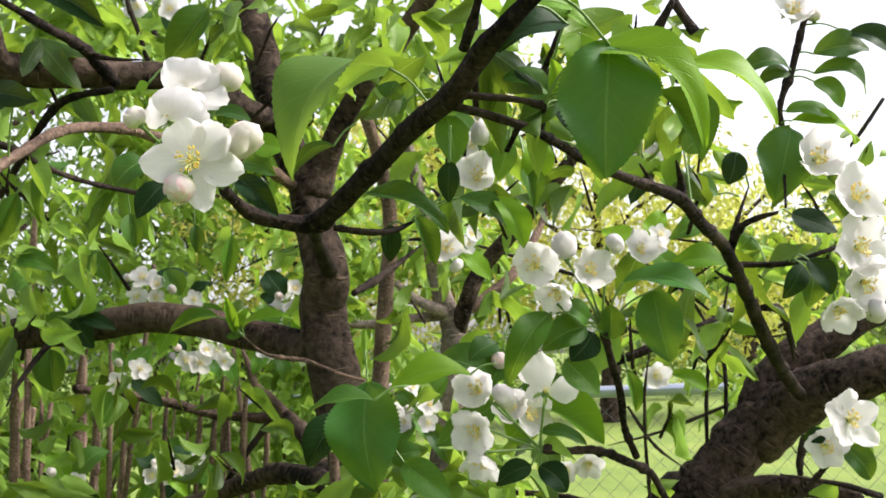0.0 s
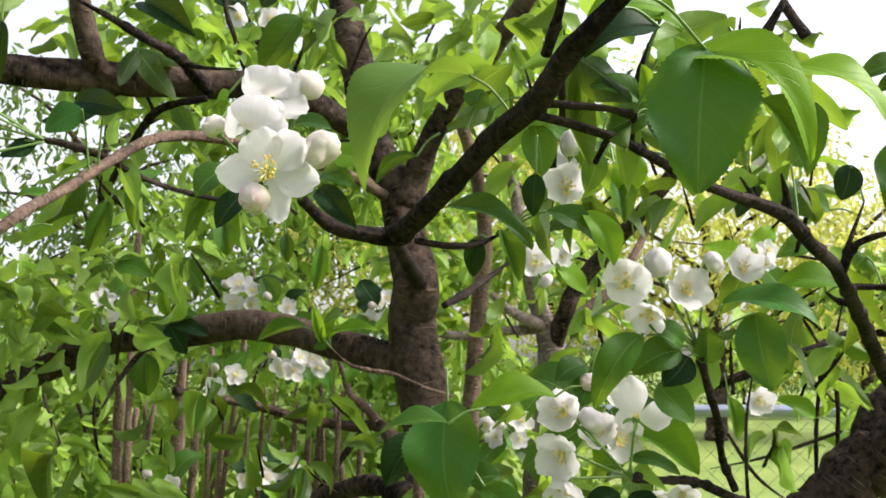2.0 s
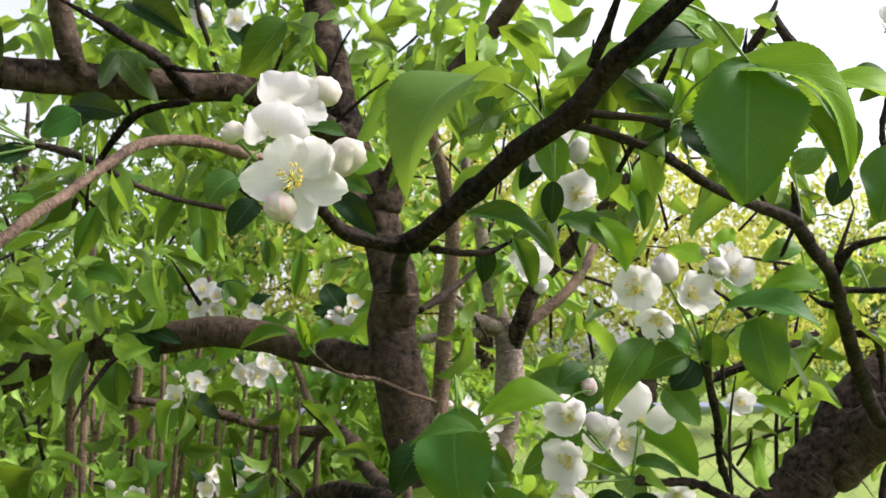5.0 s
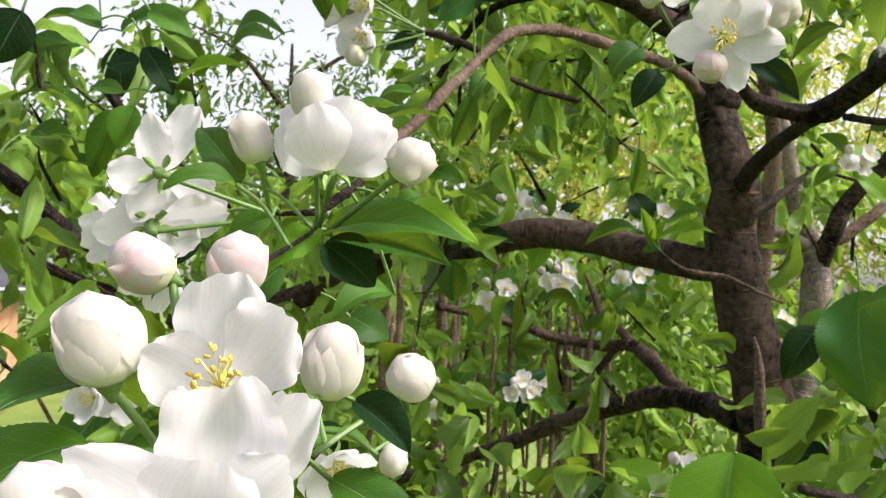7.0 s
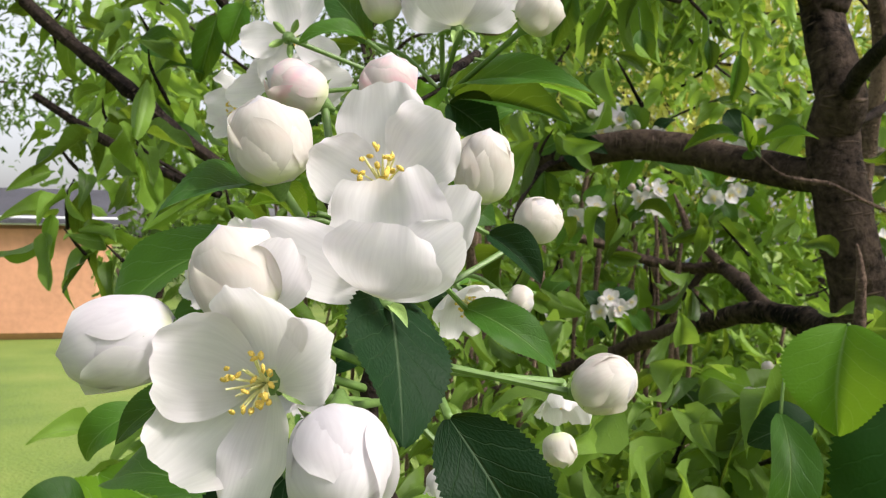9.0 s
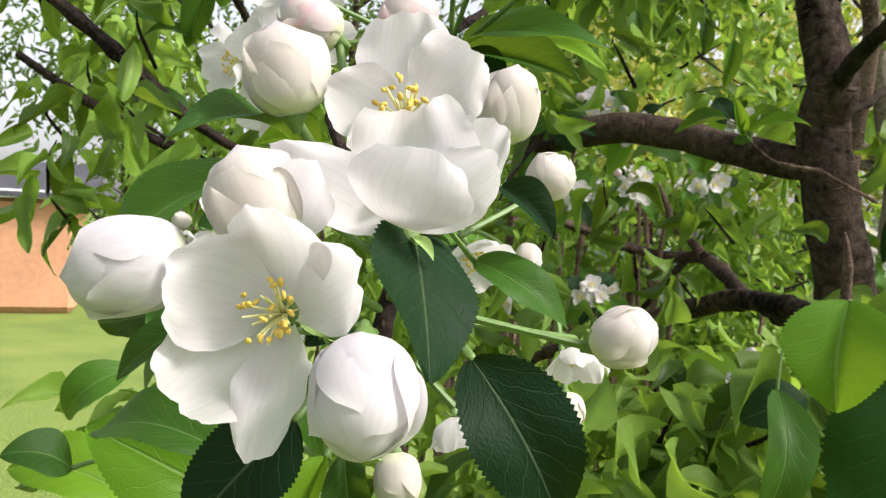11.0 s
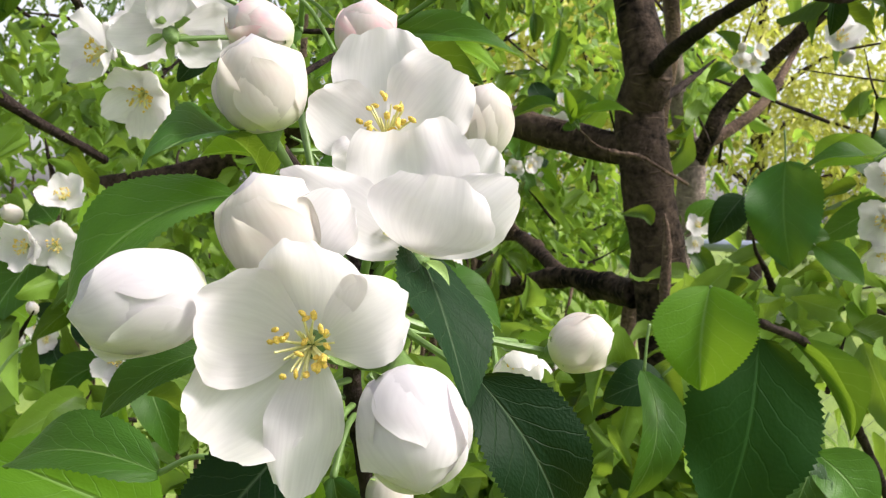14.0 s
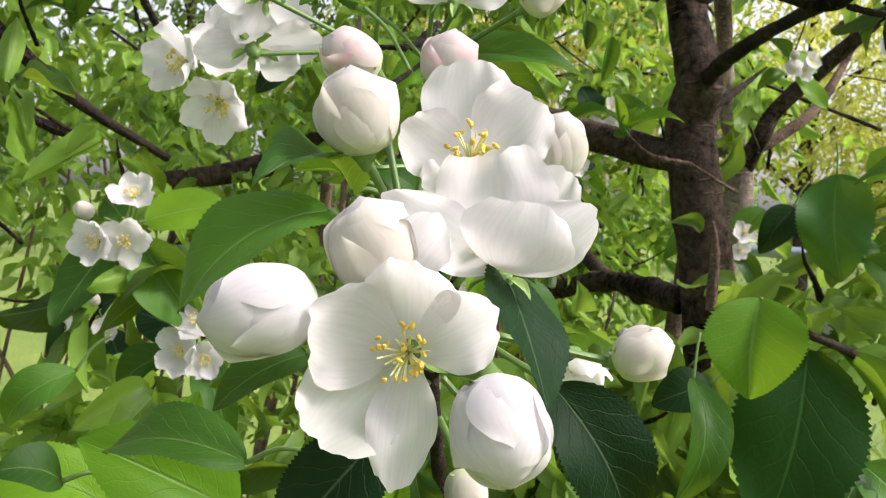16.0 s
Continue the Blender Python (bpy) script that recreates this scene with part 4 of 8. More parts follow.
# ---- the near flower cluster ----
branch(apple, "twig", [(-0.241, 0.237, 1.438, 0.0019), (-0.243, 0.233, 1.429, 0.0021), (-0.244, 0.232, 1.415, 0.0019), (-0.243, 0.240, 1.397, 0.0017), (-0.242, 0.258, 1.362, 0.0015), (-0.244, 0.305, 1.283, 0.0021)], TWIG, 0.1, 10)
branch(apple, "twig", [(-0.242, 0.233, 1.434, 0.0016), (-0.249, 0.239, 1.445, 0.0014), (-0.260, 0.250, 1.457, 0.0015), (-0.277, 0.274, 1.478, 0.0013), (-0.272, 0.348, 1.508, 0.0014)], TWIG, 0.1, 10)
blossom_of(apple, (-0.2394, 0.1808, 1.4300), (-0.05, -0.99, 0.08), 0.0409, [((-0.2404, 0.1806, 1.4303), (-0.2546, 0.1687, 1.4350), 0.0178, (0.10, -0.985, 0.08), 0),
            ((-0.2402, 0.1813, 1.4292), (-0.2534, 0.1702, 1.4155), 0.0176, (0.10, -0.98, 0.10), 4),
            ((-0.2390, 0.1812, 1.4288), (-0.2388, 0.1697, 1.4091), 0.0115, (0.12, -0.96, 0.20), 2),
            ((-0.2382, 0.1810, 1.4298), (-0.2228, 0.1752, 1.4388), 0.0142, (-0.10, -0.97, 0.05), 1),
            ((-0.2392, 0.1816, 1.4312), (-0.2385, 0.1738, 1.4482), 0.0158, (0.05, -0.95, -0.20), 3)], 1, (-0.0391, 0.0420, 0.9984), 0.8)
stalk(apple, (-0.2439, 0.2325, 1.4181), (-0.2374, 0.1847, 1.4276), 0.0009, 0.000)
bud(apple, (-0.2552, 0.1775, 1.4380), (-0.2729, 0.1690, 1.4345), 0.0172, PETAL, 1, 0.6)
stalk(apple, (-0.2440, 0.2326, 1.4208), (-0.2552, 0.1775, 1.4380), 0.0009, 0.000)
bud(apple, (-0.2242, 0.1785, 1.4268), (-0.2192, 0.1685, 1.4122), 0.0176, PETAL, 2, 0.65)
stalk(apple, (-0.2425, 0.2327, 1.4181), (-0.2240, 0.1785, 1.4272), 0.0009, 0.000)
bud(apple, (-0.2452, 0.1850, 1.4404), (-0.2494, 0.1811, 1.4561), 0.0167, PETAL_CREAM, 3, 0.3)
stalk(apple, (-0.2442, 0.2329, 1.4261), (-0.2452, 0.1850, 1.4404), 0.0009, 0.000)
blossom_of(apple, (-0.2463, 0.1848, 1.4410), (-0.0843, -0.3752, 0.9231), 0.0211, [((-0.2453, 0.1850, 1.4411), (-0.2356, 0.1828, 1.4545), 0.0125, (0.4358, -0.8986, -0.0501), 1)], 2, (-0.0391, 0.0420, 0.9984), 0.3)
blossom_of(apple, (-0.2257, 0.1977, 1.4443), (-0.1190, -0.2779, 0.9532), 0.0368, [((-0.2260, 0.1957, 1.4445), (-0.2464, 0.1876, 1.4571), 0.0130, (0.2059, -0.8901, 0.4066), 2),
            ((-0.2246, 0.1928, 1.4445), (-0.2198, 0.1848, 1.4562), 0.0195, (-0.1330, 0.9688, 0.2090), 3),
            ((-0.2236, 0.1940, 1.4447), (-0.2091, 0.1904, 1.4565), 0.0123, (0.0805, 0.9814, 0.1742), 1),
            ((-0.2261, 0.2008, 1.4452), (-0.2303, 0.2114, 1.4679), 0.0221, (0.1325, -0.9782, -0.1600), 4),
            ((-0.2246, 0.2030, 1.4454), (-0.2158, 0.2161, 1.4650), 0.0130, (-0.0753, -0.9951, -0.0637), 0)], 2, (-0.0391, 0.0420, 0.9984), 0.9)
stalk(apple, (-0.2430, 0.2331, 1.4289), (-0.2252, 0.1990, 1.4400), 0.0009, 0.000)
blossom_of(apple, (-0.2356, 0.2197, 1.4654), (0.0500, -0.8937, 0.4458), 0.0374, [((-0.2363, 0.2196, 1.4654), (-0.2383, 0.2244, 1.4882), 0.0189, (0.1330, -0.9688, -0.2090), 0),
            ((-0.2341, 0.2199, 1.4660), (-0.2220, 0.2211, 1.4803), 0.0174, (-0.1246, -0.9901, -0.0647), 4),
            ((-0.2372, 0.2194, 1.4650), (-0.2498, 0.2152, 1.4730), 0.0149, (0.4793, -0.8764, -0.0475), 1),
            ((-0.2371, 0.2214, 1.4642), (-0.2441, 0.2123, 1.4601), 0.0099, (0.1999, -0.8708, 0.4492), 2),
            ((-0.2341, 0.2218, 1.4646), (-0.2244, 0.2179, 1.4622), 0.0112, (-0.0003, -0.8968, 0.4424), 0)], 0, (-0.0391, 0.0420, 0.9984), 1)
stalk(apple, (-0.2426, 0.2336, 1.4369), (-0.2358, 0.2237, 1.4634), 0.0009, 0.000)
bud(apple, (-0.2193, 0.2337, 1.4628), (-0.2162, 0.2308, 1.4777), 0.0131, PETAL_CREAM, 5, 0.7)
stalk(apple, (-0.2409, 0.2358, 1.4369), (-0.2193, 0.2337, 1.4628), 0.0009, 0.000)
bud(apple, (-0.2584, 0.2158, 1.4661), (-0.2611, 0.2122, 1.4837), 0.0184, PETAL_CREAM, 6, 0.5)
stalk(apple, (-0.2446, 0.2333, 1.4369), (-0.2584, 0.2158, 1.4661), 0.0009, 0.000)
bud(apple, (-0.2645, 0.2473, 1.4879), (-0.2757, 0.2401, 1.4949), 0.0138, PETAL_PINK, 7, 0)
stalk(apple, (-0.2525, 0.2368, 1.4473), (-0.2645, 0.2473, 1.4879), 0.0009, 0.000)
bud(apple, (-0.2469, 0.2454, 1.4847), (-0.2445, 0.2422, 1.4978), 0.0142, PETAL_PINK, 8, 0)
stalk(apple, (-0.2525, 0.2368, 1.4473), (-0.2469, 0.2454, 1.4847), 0.0009, 0.000)
stalk(apple, (-0.2451, 0.2370, 1.4311), (-0.2307, 0.2447, 1.4254), 0.0010, 0.000)
stalk(apple, (-0.2307, 0.2447, 1.4254), (-0.2040, 0.2539, 1.4199), 0.0009, 0.000)
bud(apple, (-0.2023, 0.2541, 1.4197), (-0.1887, 0.2520, 1.4249), 0.0137, PETAL_CREAM, 9, 0.45)
bud(apple, (-0.2332, 0.2159, 1.4005), (-0.2310, 0.2137, 1.3904), 0.0096, PETAL_CREAM, 10, 0)
stalk(apple, (-0.2428, 0.2362, 1.4066), (-0.2332, 0.2159, 1.4005), 0.0009, 0.000)
blossom(apple, (-0.2111, 0.2800, 1.4159), (0.1880, -0.3529, -0.9166), 0.0193, 0.55, 20, 31, (-0.0391, 0.0420, 0.9984))
stalk(apple, (-0.2408, 0.2373, 1.4258), (-0.2116, 0.2808, 1.4180), 0.0009, 0.000)
bud(apple, (-0.2312, 0.3145, 1.4557), (-0.2234, 0.3132, 1.4664), 0.0144, PETAL_CREAM, 12, 0)
stalk(apple, (-0.2455, 0.2859, 1.4425), (-0.2312, 0.3145, 1.4557), 0.0009, 0.000)
bud(apple, (-0.2383, 0.3186, 1.4371), (-0.2304, 0.3195, 1.4356), 0.0102, PETAL_CREAM, 13, 0)
blossom(apple, (-0.2481, 0.3041, 1.4382), (0.5663, -0.5070, -0.6498), 0.0254, 0.60, 10, 33, (-0.0225, 0.0085, 0.9997))
blossom(apple, (-0.2358, 0.2599, 1.3992), (0.1354, -0.3030, -0.9433), 0.0185, 0.45, 10, 34, (-0.0225, 0.0085, 0.9997))
stalk(apple, (-0.2454, 0.2564, 1.4118), (-0.2361, 0.2606, 1.4013), 0.0009, 0.000)
bud(apple, (-0.2162, 0.2944, 1.4019), (-0.2140, 0.2929, 1.3930), 0.0097, PETAL_CREAM, 14, 0)
leaf(apple, (-0.2670, 0.2211, 1.4537), (-0.2935, 0.2025, 1.4308), 0.0223, (-0.2173, -0.8185, 0.5318), "arched", LEAF, True)
stalk(apple, (-0.2446, 0.2333, 1.4369), (-0.2670, 0.2211, 1.4537), 0.0008)
leaf(apple, (-0.2649, 0.2450, 1.4609), (-0.2833, 0.2427, 1.4625), 0.0085, (0.0711, -0.7249, 0.6851), "folded", LEAF_YOUNG, True)
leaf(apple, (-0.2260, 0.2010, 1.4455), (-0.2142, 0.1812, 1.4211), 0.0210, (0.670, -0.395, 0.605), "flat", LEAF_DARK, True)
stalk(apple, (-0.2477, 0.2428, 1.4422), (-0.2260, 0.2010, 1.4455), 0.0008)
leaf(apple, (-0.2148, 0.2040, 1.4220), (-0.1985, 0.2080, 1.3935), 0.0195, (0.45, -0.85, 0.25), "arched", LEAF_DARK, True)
stalk(apple, (-0.2376, 0.2511, 1.4245), (-0.2148, 0.2040, 1.4220), 0.0008)
leaf(apple, (-0.2339, 0.2286, 1.4449), (-0.2357, 0.2212, 1.4298), 0.0080, (0.5643, -0.7537, 0.3369), "folded", LEAF_YOUNG, True)
leaf(apple, (-0.2409, 0.2873, 1.4359), (-0.2154, 0.2904, 1.4194), 0.0150, (0.2144, -0.7123, 0.6683), "arched", LEAF, True)
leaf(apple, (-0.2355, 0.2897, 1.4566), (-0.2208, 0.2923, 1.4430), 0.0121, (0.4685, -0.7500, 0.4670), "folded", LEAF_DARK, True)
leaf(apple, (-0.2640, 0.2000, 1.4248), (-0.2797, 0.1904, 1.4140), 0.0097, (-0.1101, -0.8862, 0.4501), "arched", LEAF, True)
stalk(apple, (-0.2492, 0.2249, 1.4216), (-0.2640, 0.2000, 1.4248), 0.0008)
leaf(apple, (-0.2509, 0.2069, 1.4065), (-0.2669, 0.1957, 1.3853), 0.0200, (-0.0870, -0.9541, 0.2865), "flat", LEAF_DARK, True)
leaf(apple, (-0.2451, 0.2093, 1.3996), (-0.2478, 0.2031, 1.3819), 0.0074, (0.1164, -0.9609, 0.2513), "folded", LEAF_YOUNG, True)
leaf(apple, (-0.2434, 0.2145, 1.3989), (-0.2371, 0.2094, 1.3805), 0.0104, (0.1164, -0.9609, 0.2513), "wavy", LEAF, True)
leaf(apple, (-0.2600, 0.2177, 1.4041), (-0.2684, 0.2114, 1.4006), 0.0057, (0.0871, -0.8179, 0.5687), "arched", LEAF, True)
leaf(apple, (-0.3173, 0.3011, 1.3544), (-0.3607, 0.2796, 1.3793), 0.0337, (-0.1098, -0.7654, 0.6341), "arched", LEAF_YOUNG, True)
leaf(apple, (-0.3666, 0.3127, 1.3464), (-0.4066, 0.2962, 1.3568), 0.0248, (-0.0435, -0.6284, 0.7767), "arched", LEAF_YOUNG, True)
leaf(apple, (-0.3605, 0.3551, 1.3647), (-0.3560, 0.3566, 1.3802), 0.0109, (0.1392, -0.9231, 0.3586), "wavy", LEAF_YOUNG, True)
leaf(apple, (-0.2960, 0.2525, 1.3856), (-0.3395, 0.2571, 1.3829), 0.0205, (0.2177, -0.6004, 0.7695), "arched", LEAF, True)
leaf(apple, (-0.4249, 0.3848, 1.3777), (-0.4505, 0.3745, 1.3543), 0.0178, (0.2940, -0.7863, 0.5435), "bent", LEAF)
leaf(apple, (-0.3651, 0.2790, 1.3660), (-0.3778, 0.2635, 1.3720), 0.0161, (0.2177, -0.6004, 0.7695), "arched", LEAF, True)
leaf(apple, (-0.1348, 0.4567, 1.4222), (-0.1382, 0.4491, 1.3777), 0.0427, (-0.0455, -0.9201, 0.3890), "folded", LEAF_YOUNG, True)
stalk(apple, (-0.1145, 0.4684, 1.4029), (-0.1348, 0.4567, 1.4222), 0.0008)
leaf(apple, (-0.1039, 0.4997, 1.3954), (-0.1219, 0.4832, 1.3069), 0.0662, (0.1164, -0.9609, 0.2513), "flat", LEAF_SHADED, True)
stalk(apple, (-0.1104, 0.4891, 1.4006), (-0.1039, 0.4997, 1.3954), 0.0008)
leaf(apple, (-0.0810, 0.5327, 1.3907), (-0.0490, 0.5345, 1.3404), 0.0136, (0.6288, -0.6767, 0.3829), "folded", LEAF, True)
leaf(apple, (-0.1603, 0.4716, 1.3811), (-0.1669, 0.4580, 1.3239), 0.0243, (0.4021, -0.8447, 0.3533), "bent", LEAF)
leaf(apple, (-0.1463, 0.5234, 1.3704), (-0.1758, 0.5190, 1.3573), 0.0242, (0.0871, -0.8179, 0.5687), "arched", LEAF_DARK)
leaf(apple, (-0.0722, 0.5112, 1.3385), (-0.0482, 0.5027, 1.3076), 0.0316, (0.1003, -0.8883, 0.4481), "arched", LEAF)
leaf(apple, (-0.0722, 0.5112, 1.3385), (-0.0877, 0.4976, 1.3063), 0.0230, (0.1003, -0.8883, 0.4481), "arched", LEAF)
leaf(apple, (-0.0426, 0.5421, 1.4844), (-0.0784, 0.5372, 1.4786), 0.0182, (0.0342, -0.4895, 0.8713), "arched", LEAF)
branch(apple, "twig", [(-0.108, 0.479, 1.405, 0.0019), (-0.072, 0.534, 1.388, 0.0023), (-0.041, 0.587, 1.355, 0.0029), (0.004, 0.660, 1.299, 0.0027), (0.058, 0.744, 1.216, 0.0031)], TWIG, 0.1, 10)

# ---- the cluster on the arching twig ----
blossom_of(apple, (-0.2602, 0.3304, 1.5250), (0.0845, -0.3005, 0.9500), 0.0380, [((-0.2611, 0.3301, 1.5250), (-0.2813, 0.3335, 1.5451), 0.0221, (0.0471, 0.9639, 0.2620), 1),
            ((-0.2587, 0.3267, 1.5244), (-0.2620, 0.3163, 1.5423), 0.0194, (-0.2544, 0.8924, 0.3726), 3),
            ((-0.2594, 0.3306, 1.5250), (-0.2482, 0.3262, 1.5457), 0.0224, (-0.3538, 0.8588, 0.3705), 0),
            ((-0.2590, 0.3307, 1.5250), (-0.2416, 0.3388, 1.5411), 0.0200, (-0.5481, 0.7945, 0.2613), 4),
            ((-0.2620, 0.3360, 1.5262), (-0.2649, 0.3484, 1.5491), 0.0208, (0.2634, -0.9246, -0.2752), 2)], 1, (0.0154, -0.0581, 0.9982), 0.7)
stalk(apple, (-0.2720, 0.3489, 1.5077), (-0.2606, 0.3317, 1.5206), 0.0009, 0.000)
bud(apple, (-0.2665, 0.3317, 1.5417), (-0.2675, 0.3304, 1.5576), 0.0143, PETAL_CREAM, 21, 0)
stalk(apple, (-0.2720, 0.3489, 1.5086), (-0.2665, 0.3317, 1.5417), 0.0009, 0.000)
bud(apple, (-0.2862, 0.3332, 1.5286), (-0.2917, 0.3305, 1.5454), 0.0138, PETAL_CREAM, 22, 0)
stalk(apple, (-0.2922, 0.3532, 1.5144), (-0.2862, 0.3332, 1.5286), 0.0009, 0.000)
bud(apple, (-0.2361, 0.3250, 1.5212), (-0.2254, 0.3233, 1.5304), 0.0148, PETAL_CREAM, 23, 0)
stalk(apple, (-0.2692, 0.3498, 1.5067), (-0.2361, 0.3250, 1.5212), 0.0009, 0.000)
blossom_of(apple, (-0.3329, 0.3473, 1.5292), (-0.3688, 0.9151, 0.1632), 0.0386, [((-0.3329, 0.3473, 1.5292), (-0.3371, 0.3448, 1.5504), 0.0126, (0.2733, -0.9601, -0.0601), 2),
            ((-0.3319, 0.3475, 1.5296), (-0.3235, 0.3536, 1.5546), 0.0119, (0.2733, -0.9601, -0.0601), 0),
            ((-0.3339, 0.3470, 1.5292), (-0.3484, 0.3378, 1.5271), 0.0125, (0.2733, -0.9601, -0.0601), 4),
            ((-0.3346, 0.3500, 1.5282), (-0.3420, 0.3458, 1.5120), 0.0126, (0.2733, -0.9601, -0.0601), 1),
            ((-0.3337, 0.3523, 1.5293), (-0.3221, 0.3664, 1.5229), 0.0125, (0.2733, -0.9601, -0.0601), 0)], 2, (0.0154, -0.0581, 0.9982), 0.6)
stalk(apple, (-0.3018, 0.3726, 1.5159), (-0.3312, 0.3431, 1.5284), 0.0009, 0.000)
blossom_of(apple, (-0.3390, 0.3519, 1.5114), (-0.5045, 0.6636, 0.5524), 0.0474, [((-0.3390, 0.3518, 1.5120), (-0.3584, 0.3466, 1.5079), 0.0154, (0.2641, -0.9292, 0.2587), 1),
            ((-0.3380, 0.3521, 1.5124), (-0.3538, 0.3524, 1.5191), 0.0166, (0.2733, -0.9601, -0.0601), 0),
            ((-0.3370, 0.3524, 1.5128), (-0.3384, 0.3616, 1.5260), 0.0167, (0.2733, -0.9601, -0.0601), 4),
            ((-0.3360, 0.3527, 1.5124), (-0.3152, 0.3636, 1.5160), 0.0156, (0.2733, -0.9601, -0.0601), 2),
            ((-0.3360, 0.3528, 1.5104), (-0.3233, 0.3569, 1.5022), 0.0144, (0.2641, -0.9292, 0.2587), 3)], 0, (0.0154, -0.0581, 0.9982), 0.6)
stalk(apple, (-0.3018, 0.3727, 1.5144), (-0.3361, 0.3481, 1.5082), 0.0009, 0.000)
blossom(apple, (-0.3934, 0.4126, 1.5138), (-0.4335, -0.8974, -0.0822), 0.0364, 0.60, 0, 41, (-0.0304, 0.0407, 0.9987))
blossom(apple, (-0.3732, 0.4151, 1.5228), (0.2028, -0.9677, 0.1499), 0.0349, 0.70, 20, 42, (-0.0304, 0.0407, 0.9987))
blossom(apple, (-0.3815, 0.4232, 1.4984), (0.1039, -0.8642, -0.4923), 0.0358, 0.65, 40, 43, (-0.0304, 0.0407, 0.9987))
blossom(apple, (-0.3636, 0.4261, 1.5212), (0.5176, -0.8128, 0.2674), 0.0279, 0.55, 10, 44, (-0.0304, 0.0407, 0.9987))
leaf(apple, (-0.2683, 0.3500, 1.5063), (-0.2147, 0.3344, 1.5009), 0.0175, (0.2433, -0.8569, 0.4543), "arched", LEAF, True)
leaf(apple, (-0.2713, 0.3597, 1.5055), (-0.2286, 0.3621, 1.4952), 0.0157, (0.2560, -0.9009, 0.3505), "folded", LEAF, True)
leaf(apple, (-0.2729, 0.3486, 1.5086), (-0.2799, 0.3268, 1.4925), 0.0108, (0.4568, -0.8527, 0.2533), "wavy", LEAF_YOUNG, True)
leaf(apple, (-0.2702, 0.3497, 1.5028), (-0.2538, 0.3553, 1.4884), 0.0164, (0.2641, -0.9292, 0.2587), "folded", LEAF_DARK, True)
leaf(apple, (-0.2965, 0.3409, 1.5240), (-0.3157, 0.3446, 1.5442), 0.0129, (0.2706, -0.9514, 0.1469), "arched", LEAF, True)
leaf(apple, (-0.2922, 0.3533, 1.5124), (-0.3067, 0.3497, 1.5035), 0.0119, (0.2399, -0.8449, 0.4781), "arched", LEAF, True)
leaf(apple, (-0.2890, 0.3224, 1.5204), (-0.3060, 0.3073, 1.5182), 0.0071, (0.1895, -0.6689, 0.7188), "arched", LEAF, True)
leaf(apple, (-0.3337, 0.3742, 1.5121), (-0.3444, 0.3721, 1.4968), 0.0105, (0.3722, -0.9147, 0.1571), "flat", LEAF_DARK, True)
leaf(apple, (-0.3024, 0.3840, 1.4969), (-0.3174, 0.3810, 1.4773), 0.0153, (0.2560, -0.9009, 0.3505), "arched", LEAF, True)
leaf(apple, (-0.2671, 0.4156, 1.4863), (-0.2839, 0.3905, 1.4773), 0.0134, (0.1579, -0.5581, 0.8146), "arched", LEAF, True)
leaf(apple, (-0.2677, 0.2401, 1.4587), (-0.2750, 0.1963, 1.4590), 0.0173, (0.2584, -0.5261, 0.8102), "arched", LEAF, True)
leaf(apple, (-0.2491, 0.3406, 1.4345), (-0.2649, 0.3151, 1.4376), 0.0105, (0.1579, -0.5581, 0.8146), "arched", LEAF, True)
leaf(apple, (-0.3294, 0.5235, 1.4756), (-0.3092, 0.5300, 1.4636), 0.0212, (0.2399, -0.8449, 0.4781), "arched", LEAF, True)
leaf(apple, (-0.2699, 0.3342, 1.4417), (-0.2579, 0.3385, 1.4291), 0.0164, (0.2399, -0.8449, 0.4781), "arched", LEAF_DARK, True)
leaf(apple, (-0.2613, 0.4048, 1.5185), (-0.2253, 0.3887, 1.5045), 0.0136, (0.0642, -0.8657, 0.4964), "arched", LEAF_YOUNG, True)
leaf(apple, (-0.3196, 0.4963, 1.5637), (-0.2734, 0.4976, 1.5770), 0.0111, (0.0577, -0.7375, 0.6729), "arched", LEAF, True)
leaf(apple, (-0.2798, 0.6453, 1.6852), (-0.3212, 0.6435, 1.6775), 0.0195, (0.0658, -0.9047, 0.4210), "flat", LEAF_DARK, True)
leaf(apple, (-0.3162, 0.4792, 1.7019), (-0.3193, 0.4681, 1.6277), 0.0300, (0.3771, -0.9260, -0.0166), "folded", LEAF, True)
leaf(apple, (-0.3359, 0.6149, 1.7374), (-0.3443, 0.6211, 1.6834), 0.0182, (0.3771, -0.9260, -0.0166), "folded", LEAF_DARK, True)
leaf(apple, (-0.3358, 0.6514, 1.6069), (-0.3821, 0.6280, 1.6081), 0.0155, (0.0517, -0.6288, 0.7759), "arched", LEAF, True)
leaf(apple, (-0.3587, 0.7260, 1.6442), (-0.3885, 0.7248, 1.6383), 0.0170, (0.0517, -0.6288, 0.7759), "arched", LEAF, True)
leaf(apple, (-0.3144, 0.7295, 1.6394), (-0.3300, 0.7332, 1.6018), 0.0170, (0.4641, -0.8856, -0.0172), "folded", LEAF, True)
blossom(apple, (-0.3641, 0.6397, 1.6855), (-0.4738, -0.8751, -0.0984), 0.0451, 0.55, 0, 51, (0.0205, -0.1226, 0.9922))
stalk(apple, (-0.3309, 0.6639, 1.6713), (-0.3616, 0.6445, 1.6860), 0.0009, 0.000)
blossom(apple, (-0.3709, 0.6514, 1.6694), (-0.3836, -0.6942, -0.6090), 0.0382, 0.60, 30, 52, (0.0205, -0.1226, 0.9922))
stalk(apple, (-0.3309, 0.6641, 1.6694), (-0.3691, 0.6546, 1.6722), 0.0009, 0.000)
